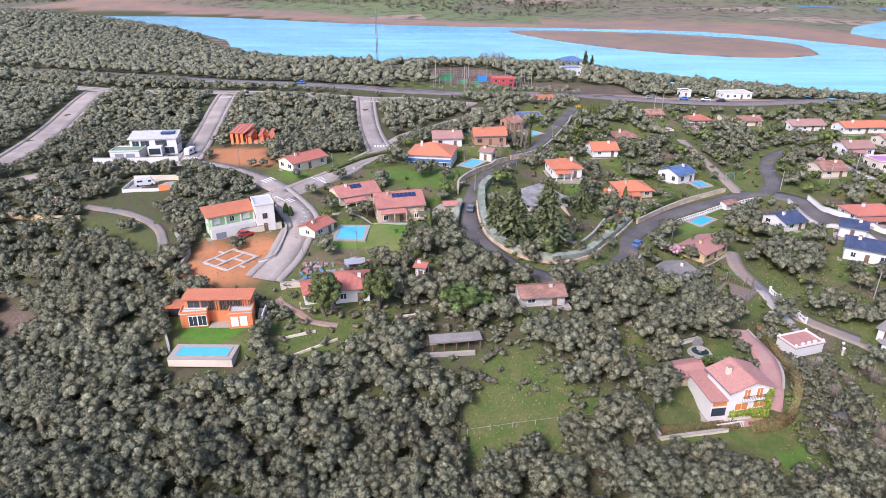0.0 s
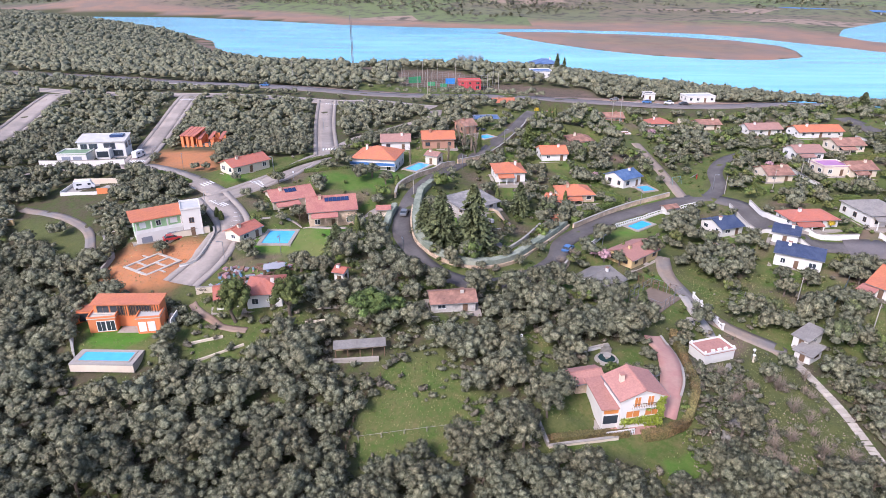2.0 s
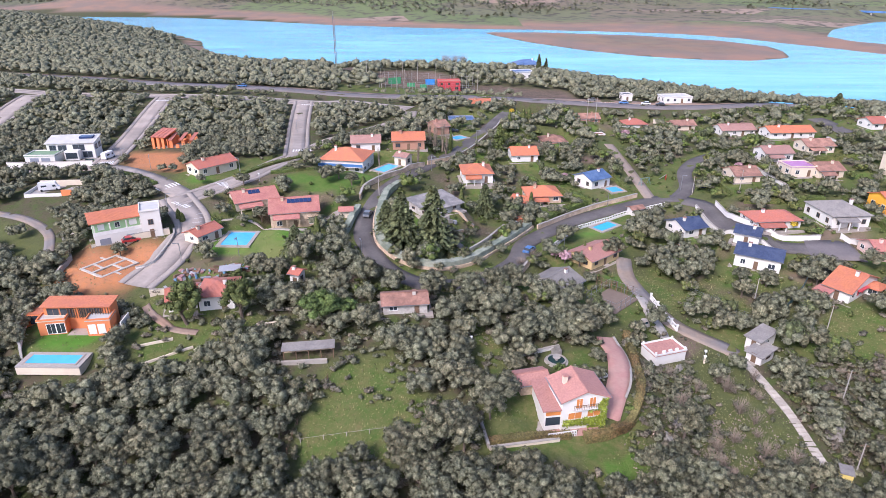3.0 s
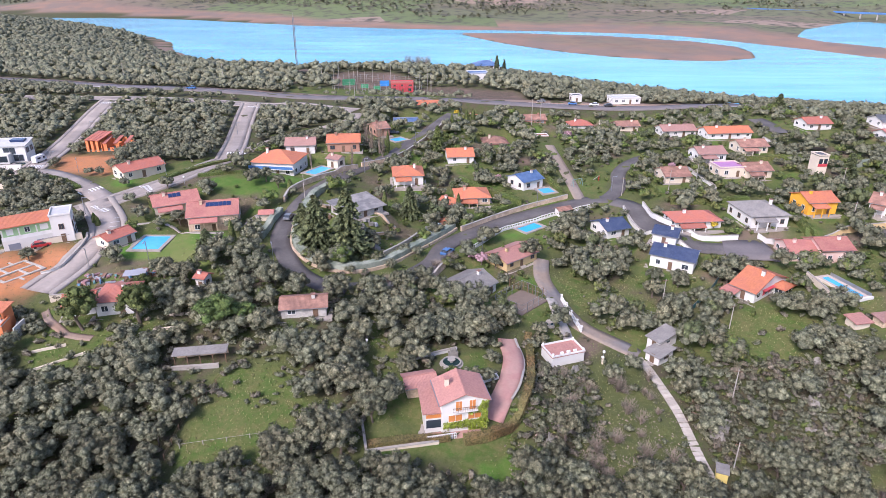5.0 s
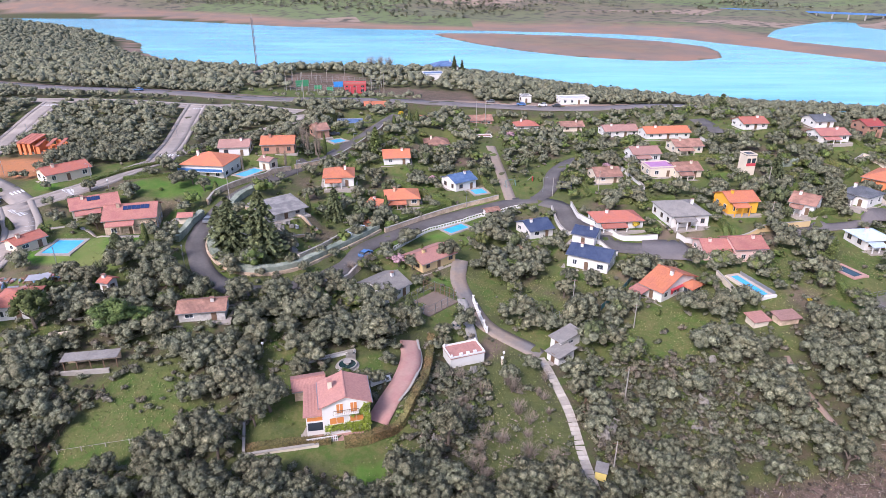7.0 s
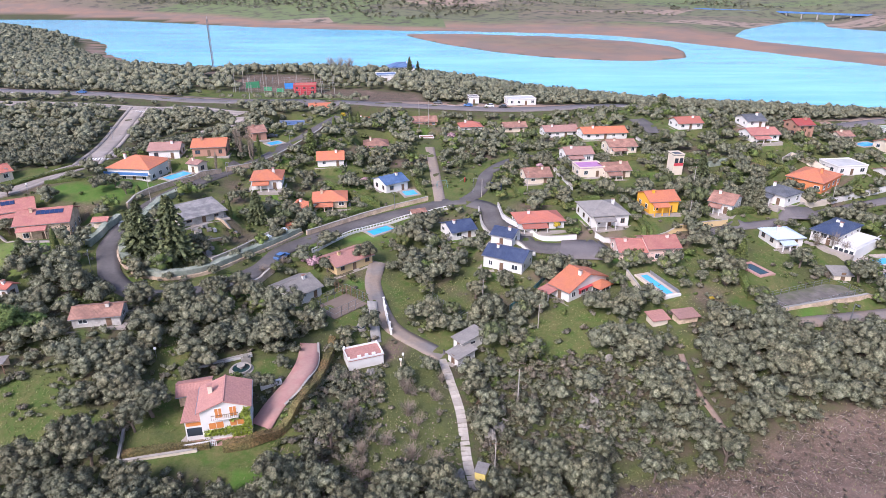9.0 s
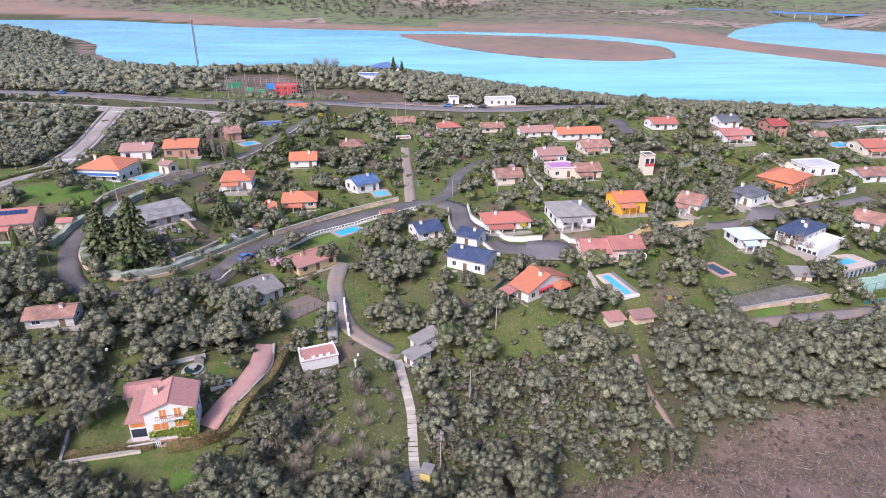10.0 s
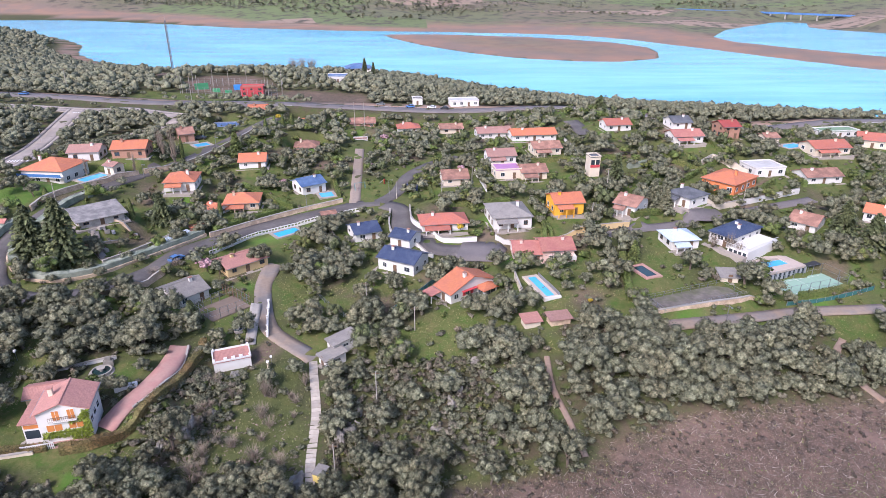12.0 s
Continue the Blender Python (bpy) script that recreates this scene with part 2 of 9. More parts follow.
# ---- the lie of the land ----
WATER = -9.0
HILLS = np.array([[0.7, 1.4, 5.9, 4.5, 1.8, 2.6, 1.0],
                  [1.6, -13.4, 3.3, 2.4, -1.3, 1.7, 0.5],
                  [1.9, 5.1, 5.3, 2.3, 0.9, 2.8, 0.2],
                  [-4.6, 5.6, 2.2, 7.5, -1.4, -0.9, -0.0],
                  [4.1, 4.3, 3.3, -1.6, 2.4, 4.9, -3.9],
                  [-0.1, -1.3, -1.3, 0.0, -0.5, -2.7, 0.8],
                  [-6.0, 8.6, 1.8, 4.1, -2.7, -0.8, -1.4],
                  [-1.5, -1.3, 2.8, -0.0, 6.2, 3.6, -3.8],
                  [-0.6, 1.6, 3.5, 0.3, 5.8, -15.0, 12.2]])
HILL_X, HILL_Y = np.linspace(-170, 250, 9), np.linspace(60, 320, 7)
SHORE = [(-1500, 1500), (-700, 1150), (-420, 960), (-300, 830), (-255, 768), (-225, 690), (-150, 590), (-60, 530), (40, 525), (130, 510), (185, 440), (240, 400), (320, 372), (440, 340), (620, 280), (900, 120), (1500, -200)]
FAR_SHORE = [(-1500, 1500), (-540, 1276), (-404, 1242), (-258, 1151), (-127, 1037), (0, 982), (165, 938), (270, 918), (360, 878), (405, 824), (422, 776), (455, 715), (494, 626), (538, 543), (620, 440), (900, 250), (1500, 0)]
ISLAND = [(85, 897), (204, 888), (295, 850), (366, 789), (392, 735), (387, 688), (366, 631), (321, 609), (280, 613), (225, 641), (180, 688), (133, 765), (98, 850)]
INLET = [(526, 852), (593, 957), (668, 1030), (760, 1115), (830, 1135), (780, 1050), (745, 985), (900, 780), (1400, 500), (1400, 250), (750, 480), (607, 635), (554, 727), (523, 793)]
PADS = []
HIGHWAY = [(-254.1, 369.8), (-175.2, 342.4), (-105.2, 313.6), (-29.5, 301.0), (46.2, 290.5), (98.1, 291.9), (160.0, 284.0), (235.0, 273.0), (330.0, 262.0)]


def inside(poly, x, y):
    """Whether the points lie in the polygon."""
    hit = np.zeros(np.shape(x), bool)
    for (ax, ay), (bx, by) in zip(poly, poly[1:] + poly[:1]):
        if ay != by:
            hit ^= ((ay > y) != (by > y)) & (x < (bx - ax) * (y - ay) / (by - ay) + ax)
    return hit


def away(line, x, y):
    """The distance to a line of straight stretches."""
    best = np.full(np.shape(x), 1e9)
    for (ax, ay), (bx, by) in zip(line, line[1:]):
        dx, dy = bx - ax, by - ay
        s = np.clip(((x - ax) * dx + (y - ay) * dy) / (dx * dx + dy * dy + 1e-9), 0, 1)
        best = np.minimum(best, np.hypot(x - ax - s * dx, y - ay - s * dy))
    return best


def land(x, y):
    """The height of the bare land on this side of the water."""
    u = np.clip((y - 50) / 260, 0, 1)
    z = -11 + 24 * u * u * (3 - 2 * u) * 0.6 + 24 * u * 0.4
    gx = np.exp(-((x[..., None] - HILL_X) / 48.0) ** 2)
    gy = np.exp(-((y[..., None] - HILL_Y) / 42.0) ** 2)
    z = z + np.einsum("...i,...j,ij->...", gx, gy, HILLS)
    z = z + 9 * np.exp(-((x + 430) / 170) ** 2 - ((y - 720) / 190) ** 2) + 3 * np.exp(-((x + 45) / 90) ** 2 - ((y - 430) / 60) ** 2)
    return z


def ripple(x, y, size):
    return np.sin(x / size + 1.3 * np.sin(y / size * 0.7)) * np.sin(y / size * 1.1 + 1.7 * np.sin(x / size * 0.6 + 1))


def level(x, y):
    """The height of the ground, with the shores and the far side, before it is cut for houses."""
    x, y = np.asarray(x, float), np.asarray(y, float)
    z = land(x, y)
    shore_y = np.interp(x, [p[0] for p in SHORE], [p[1] for p in SHORE])
    inland = away(SHORE, x, y) * np.where(y < shore_y, 1, -1)
    low = WATER + 0.17 * np.where(inland > 0, inland, 0.5 * inland)
    z = np.where(z - low > 4, low, np.where(low - z > 4, z, z - (z - low + 4) ** 2 / 16))
    far_y = np.interp(x, [p[0] for p in FAR_SHORE], [p[1] for p in FAR_SHORE])
    beyond = away(FAR_SHORE, x, y) * np.where(y > far_y, 1, -1)
    bank = WATER + 0.022 * beyond + 22 * np.clip((beyond - 260) / 900, 0, 1) ** 1.3 + np.clip(beyond / 200, 0, 1) * (5 * ripple(x, y, 140) + 3 * ripple(y, x, 60))
    bank = bank + 42 * np.exp(-((x - 10) / 300) ** 2 - ((y - 1420) / 190) ** 2) + 40 * np.exp(-((x + 620) / 190) ** 2 - ((y - 1480) / 160) ** 2)
    bank = bank + 260 * np.clip((np.hypot(x, y) - 2100) / 2600, 0, 1)
    pool = np.where(inside(INLET, x, y), -1, 1) * np.minimum(away(INLET + INLET[:1], x, y), 60)
    bank = np.where(beyond > 0, np.minimum(bank, WATER + 0.05 * pool + np.where(pool > 59, 1e3, 0)), bank)
    spit = np.where(inside(ISLAND, x, y), 1, -1) * away(ISLAND + ISLAND[:1], x, y)
    z = np.where(beyond > 0, bank, np.where(inland > 0, z, np.maximum(-13, np.maximum(z, bank))))
    z = np.maximum(z, WATER + np.clip(0.05 * spit, -4, 2.2))
    z = z + 1.3 * np.exp(-(away(HIGHWAY, x, y) / 9) ** 2)
    return np.where((y < 250) & (np.abs(x) < 900), np.maximum(z, WATER + 0.45 + 0.25 * ripple(x, y, 9)), np.maximum(z, -13.0))


def ground(x, y):
    """The height of the finished ground: level plots for houses, pools and yards let into the slope."""
    x, y = np.asarray(x, float), np.asarray(y, float)
    z = level(x, y)
    for px, py, turn, w, d, pz, soft in PADS:
        c, s = math.cos(radians(turn)), math.sin(radians(turn))
        u, v = np.abs((x - px) * c + (y - py) * s) - w / 2, np.abs((y - py) * c - (x - px) * s) - d / 2
        k = np.clip(1 - np.hypot(np.maximum(u, 0), np.maximum(v, 0)) / soft, 0, 1)
        z = z + (pz - z) * k * k * (3 - 2 * k)
    return z


def pad(x, y, turn, w, d, z=None, soft=3.0):
    z = float(level(x, y)) if z is None else z
    PADS.append((x, y, turn, w, d, z, soft))
    return z

# ---- gardens, lawns, bare earth ----
ZONES = {
    "lawn_modern": [(-58.5, 115.5), (-50.0, 112.0), (-37.0, 107.0), (-37.5, 99.8), (-51.5, 99.8)],
    "lawn_stone": [(-31.7, 133.9), (-29.3, 146.6), (-19.9, 149.0), (-4.8, 149.3), (-4.1, 140.5), (-5.6, 128.9), (-14.3, 129.4)],
    "turf_balcony": [(-27.7, 177.8), (-18.9, 183.6), (-7.6, 184.9), (4.3, 191.3), (8.8, 184.5), (5.3, 176.2), (0.4, 167.6), (-10.9, 170.7), (-21.5, 173.7)],
    "meadow_low": [(6.4, 96.2), (18.5, 100.6), (18.9, 95.8), (12.2, 90.1), (22.5, 84.9), (32.5, 86.1), (41.6, 84.6), (33.6, 82.9), (19.5, 81.7), (17.8, 78.4), (4.1, 79.5), (3.0, 86.1), (7.0, 91.9)],
    "meadow_hill": [(112.8, 123.8), (121.3, 121.7), (127.2, 112.1), (118.9, 104.3), (112.5, 105.3), (109.0, 111.8)],
    "slope_grass": [(77.6, 111.9), (86.5, 108.6), (90.2, 92.6), (87.9, 81.3), (76.0, 80.3), (75.9, 95.5)],
    "garden_lane": [(74.7, 141.9), (83.6, 133.6), (99.9, 142.0), (115.5, 142.8), (101.8, 124.3), (95.1, 125.1), (78.9, 123.4)],
    "garden_pool": [(153.3, 139.5), (160.9, 135.2), (158.2, 121.3), (149.9, 117.0), (145.8, 125.0)],
    "garden_glazed": [(169.9, 141.4), (187.4, 144.0), (175.9, 128.9), (168.1, 128.3)],
    "verge_east": [(199.8, 116.2), (219.1, 117.1), (208.3, 101.2), (203.6, 109.0)],
    "park": [(86.4, 194.2), (109.2, 209.6), (101.5, 189.5), (87.9, 185.4)],
    "terraces": [(-30.9, 102.2), (-23.2, 104.2), (-20.7, 102.2), (-27.2, 98.5)],
    "hero_yard": [(47.6, 102.5), (51.7, 106.5), (59.0, 106.3), (57.8, 99.3), (53.6, 95.7), (49.2, 98.4)],
    "garden_hero_back": [(30.2, 115.2), (40.2, 107.2), (38.1, 97.1), (33.0, 98.8)],
    "cover_lawn": [(62.1, 160.3), (81.6, 174.9), (86.5, 176.1), (74.5, 162.2), (62.0, 150.8)],
    "small_villa_lawn": [(-50.3, 181.5), (-35.0, 197.8), (-25.4, 199.6), (-30.3, 182.7), (-42.4, 174.0)],
    "earth_site": [(-53, 118), (-60, 128), (-58, 137), (-47, 137), (-37, 140), (-37.5, 128), (-42, 119)],
    "earth_orange": [(-80.4, 214.3), (-60.8, 211.0), (-51.8, 185.5), (-73.6, 194.1)],
    "clear_sandy": [(-37.6, 160.7), (-32.6, 168.0), (-28.3, 160.8), (-32.7, 156.1)],
    "mud_bank": [(135, 77.5), (140, 79.7), (143.8, 83.4), (153, 86), (161, 88.7), (169.5, 89.5), (181, 91.3), (194, 92.3), (240, 98), (240, 30), (112, 30), (112, 74)],
    "belt_mid": [(-9.5, 119.0), (1.8, 126.8), (10.4, 125.7), (14.9, 120.5), (24.6, 121.2), (39.5, 119.3), (30.9, 110.0), (33.0, 98.8), (32.4, 86.9), (22.9, 89.6), (19.7, 98.6), (13.5, 100.6), (2.9, 102.8), (-4.7, 108.1)],
    "belt_lane": [(53.7, 148.2), (64.4, 146.2), (67.1, 126.4), (61.0, 116.1), (53.0, 118.8)],
    "belt_fork": [(77.0, 166.0), (90.6, 168.1), (100.7, 160.2), (100.9, 145.7), (84.0, 135.3), (77.3, 146.2)],
    "belt_shed": [(80.7, 123.5), (94.7, 123.6), (113.4, 125.2), (108.2, 111.9), (98.6, 104.8), (93.2, 107.4), (97.1, 114.7), (89.4, 113.8)],
    "scrub_slope": [(98.6, 104.8), (112.5, 105.3), (120.5, 103.0), (132.0, 96.9), (127.2, 80.9), (93.1, 81.2)],
    "scrub_left": [(59.0, 99.5), (68.5, 104.4), (74.9, 101.8), (72.7, 80.0), (58.1, 78.5)],
    "thin_wall": [(-30.1, 100.5), (-5.0, 99.2), (2.1, 83.3), (-10.5, 80.6), (-21.4, 84.2)],
    "garden_steps": [(-33.5, 106.5), (-24.5, 113.0), (-13.0, 112.0), (-6.0, 110.0), (-8.0, 104.0), (-18.5, 97.0), (-29.5, 96.5)],
    "slope_bank": [(-99.0, 156.0), (-88.0, 156.0), (-71.0, 145.0), (-64.5, 136.0), (-70.0, 131.0), (-88.0, 146.0)],
    "turf_herbs": [(51.7, 80.0), (57.8, 82.4), (62.4, 80.6), (62.2, 75.6), (58.1, 72.1), (51.2, 71.6), (49.9, 75.5)],
    "meadow_front": [(50.1, 81.7), (60.0, 84.2), (63.1, 80.8), (63.0, 78.9), (52.7, 78.1), (50.2, 79.8)],
    "meadow_pasture": [(4.1, 98.6), (16.2, 101.4), (23.7, 92.2), (31.7, 87.5), (36.5, 83.1), (26.0, 81.8), (19.6, 83.0), (20.9, 73.4), (5.6, 74.2), (2.6, 83.5), (5.7, 87.9), (8.6, 91.9)],
    "meadow_gable": [(110.3, 118.3), (116.7, 123.3), (123.1, 119.3), (123.3, 109.9), (117.4, 106.0), (110.0, 106.0), (106.6, 110.4)],
    "slope_brown": [(70.5, 104.2), (76.6, 107.3), (87.3, 107.6), (90.2, 86.9), (91.3, 75.2), (69.7, 74.2), (67.7, 78.8), (70.3, 83.3), (69.9, 91.8)],
    "park_courts": [(-25, 310), (60, 305), (60, 330), (-25, 334)],
    "lawn_spot": [(-28.3, 89.0), (-27.1, 92.1), (-24.7, 92.4), (-25.4, 90.1), (-27.0, 88.2)],
    "clear_sports": [(-2.2, 334.7), (-11.1, 360.5), (-7.0, 380.4), (19.0, 380.6), (36.4, 364.5), (40.2, 342.4)],
    "clear_mast": [(-55.2, 410.0), (-42.6, 432.6), (-20.9, 398.0), (-19.5, 374.1), (-39.7, 383.6)],
    "clear_road": [(30.7, 336.8), (56.0, 343.9), (89.5, 323.1), (92.9, 300.9), (66.8, 300.1)],
    "verge_lane": [(161.2, 112.8), (177.7, 114.3), (183.5, 113.1), (173.7, 107.8), (163.2, 106.9)],
    "meadow_trail": [(135.9, 109.4), (139.0, 108.1), (140.4, 104.0), (136.5, 102.9)],
    "meadow_edge": [(109.7, 77.7), (124.6, 79.5), (133.3, 80.6), (132.4, 78.2), (118.7, 75.9), (109.1, 75.2)],
    "hero_front": [(33, 77), (50, 78.5), (58, 80), (63, 88), (61, 92), (56, 85), (50, 83.5), (34, 83)],
    "hero_side": [(34, 83), (46, 84), (44, 99), (36, 98)],
    "park_ring": [(14, 178), (12, 165), (12, 150), (15, 140), (22, 135), (30, 136), (36, 141), (48, 160), (40, 165), (28, 175)],
    "garden_longpool": [(134.0, 131.5), (138.5, 133.0), (145.0, 122.0), (145.5, 113.0), (133.5, 113.0)],
    "mud_left": [(-105.1, 131.2), (-93.6, 125.6), (-87.9, 118.5), (-91.3, 113.4), (-95.0, 113.6)],
}
VILLAGE = [(-33, 125), (10, 118), (60, 118), (80, 106), (110, 104), (130, 110), (160, 112), (260, 118), (320, 200), (320, 262), (160, 278), (60, 272), (20, 240), (-30, 200), (-40, 165)]


# ---- the ground: one sheet to the horizon ----
def steps(lo, hi, fine, out_lo, out_hi, grow=1.16):
    """Grid lines: even between lo and hi, and ever wider outside."""
    mid = np.arange(lo, hi + 0.01, fine)
    up, down = [hi], [lo]
    while up[-1] < out_hi:
        up.append(up[-1] + min(max(fine, (up[-1] - hi) * (grow - 1) + fine), 45))
    while down[-1] > out_lo:
        down.append(down[-1] - min(max(fine, (lo - down[-1]) * (grow - 1) + fine), 45))
    return np.array(down[:0:-1] + mid.tolist() + up[1:])


def soft_zone(poly, x, y, edge):
    d = away(poly + poly[:1], x, y) * np.where(inside(poly, x, y), 1, -1)
    return np.clip(0.5 + (d + 1.2 * ripple(x, y, 2.3)) / edge, 0, 1)


def ground_material():
    m = bpy.data.materials.new("ground_cover")
    m.use_nodes = True
    n, link = m.node_tree.nodes, m.node_tree.links.new
    shader = n["Principled BSDF"]
    shader.inputs["Roughness"].default_value = 0.97
    shader.inputs["Specular IOR Level"].default_value = 0.15
    place, cover = n.new("ShaderNodeNewGeometry"), n.new("ShaderNodeAttribute")
    cover.attribute_name = "cover"
    split = n.new("ShaderNodeSeparateColor")
    link(cover.outputs["Color"], split.inputs[0])

    def noisy(scale, detail=5, rough=0.6):
        t = n.new("ShaderNodeTexNoise")
        t.inputs["Scale"].default_value, t.inputs["Detail"].default_value, t.inputs["Roughness"].default_value = scale, detail, rough
        link(place.outputs["Position"], t.inputs["Vector"])
        return t.outputs["Fac"]

    def ramp(value, lo, hi):
        r = n.new("ShaderNodeMapRange")
        r.inputs["From Min"].default_value, r.inputs["From Max"].default_value = lo, hi
        link(value, r.inputs["Value"])
        return r.outputs["Result"]

    def blend(f, a, b):
        mix = n.new("ShaderNodeMix")
        mix.data_type = "RGBA"
        link(f, mix.inputs["Factor"])
        for key, v in (("A", a), ("B", b)):
            if isinstance(v, tuple):
                mix.inputs[key].default_value = (*v, 1)
            else:
                link(v, mix.inputs[key])
        return mix.outputs["Result"]

    patch, broad, grain = noisy(0.35, 7, 0.72), noisy(0.05, 4), noisy(3.5, 6, 0.75)
    floor = blend(ramp(patch, 0.42, 0.6), (0.085, 0.07, 0.045), (0.065, 0.088, 0.026))
    floor = blend(ramp(grain, 0.55, 0.8), floor, (0.18, 0.14, 0.1))
    grass = blend(ramp(patch, 0.38, 0.66), (0.062, 0.108, 0.022), (0.14, 0.125, 0.052))
    grass = blend(ramp(grain, 0.56, 0.8), grass, (0.24, 0.19, 0.105))
    lawn = blend(ramp(patch, 0.3, 0.7), (0.06, 0.17, 0.02), (0.10, 0.19, 0.03))
    earth = blend(ramp(patch, 0.35, 0.65), (0.46, 0.185, 0.075), (0.36, 0.17, 0.09))
    mud = blend(ramp(patch, 0.38, 0.62), (0.16, 0.105, 0.08), (0.085, 0.063, 0.05))
    mud = blend(ramp(grain, 0.5, 0.7), mud, (0.27, 0.205, 0.165))
    flats = blend(ramp(noisy(0.008, 6), 0.4, 0.6), (0.185, 0.15, 0.11), (0.14, 0.135, 0.08))
    shore = blend(ramp(noisy(0.02, 5), 0.4, 0.6), (0.2, 0.15, 0.12), (0.27, 0.17, 0.12))
    clump = noisy(1.1, 8, 0.8)
    grass = blend(ramp(clump, 0.5, 0.62), grass, (0.075, 0.1, 0.025))
    lawn = blend(ramp(clump, 0.52, 0.7), lawn, (0.08, 0.13, 0.025))
    lawn = blend(ramp(broad, 0.5, 0.65), lawn, (0.17, 0.19, 0.06))
    floor = blend(ramp(clump, 0.52, 0.62), floor, (0.05, 0.05, 0.022))
    earth = blend(ramp(clump, 0.55, 0.66), earth, (0.2, 0.13, 0.07))
    mud = blend(ramp(clump, 0.5, 0.64), mud, (0.07, 0.058, 0.042))
    mud = blend(ramp(broad, 0.5, 0.62), mud, (0.2, 0.135, 0.11))
    tone = blend(ramp(split.outputs[0], 0.08, 0.5), floor, grass)
    tone = blend(ramp(split.outputs[0], 0.7, 0.95), tone, lawn)
    tone = blend(split.outputs[1], tone, earth)
    tone = blend(split.outputs[2], tone, mud)
    field = n.new("ShaderNodeTexVoronoi")
    field.inputs["Scale"].default_value = 0.006
    squash = n.new("ShaderNodeVectorMath")
    squash.operation = "MULTIPLY"
    squash.inputs[1].default_value = (0.55, 1.6, 0)
    link(place.outputs["Position"], squash.inputs[0])
    link(squash.outputs[0], field.inputs["Vector"])
    parts_of = n.new("ShaderNodeSeparateColor")
    link(field.outputs["Color"], parts_of.inputs[0])
    plots = blend(ramp(parts_of.outputs[0], 0.5, 0.6), flats, (0.145, 0.15, 0.085))
    plots = blend(ramp(parts_of.outputs[1], 0.78, 0.82), plots, (0.28, 0.21, 0.16))
    plots = blend(ramp(parts_of.outputs[2], 0.8, 0.83), plots, (0.135, 0.165, 0.075))
    plots = blend(ramp(noisy(0.05, 5), 0.5, 0.62), plots, (0.085, 0.08, 0.06))
    spread = blend(ramp(cover.outputs["Alpha"], 0.55, 0.75), shore, plots)
    tone = blend(ramp(cover.outputs["Alpha"], 0.1, 0.3), tone, spread)
    link(tone, shader.inputs["Base Color"])
    relief = n.new("ShaderNodeBump")
    relief.inputs["Strength"].default_value, relief.inputs["Distance"].default_value = 0.7, 0.25
    link(noisy(1.6, 6, 0.7), relief.inputs["Height"])
    link(relief.outputs["Normal"], shader.inputs["Normal"])
    return m


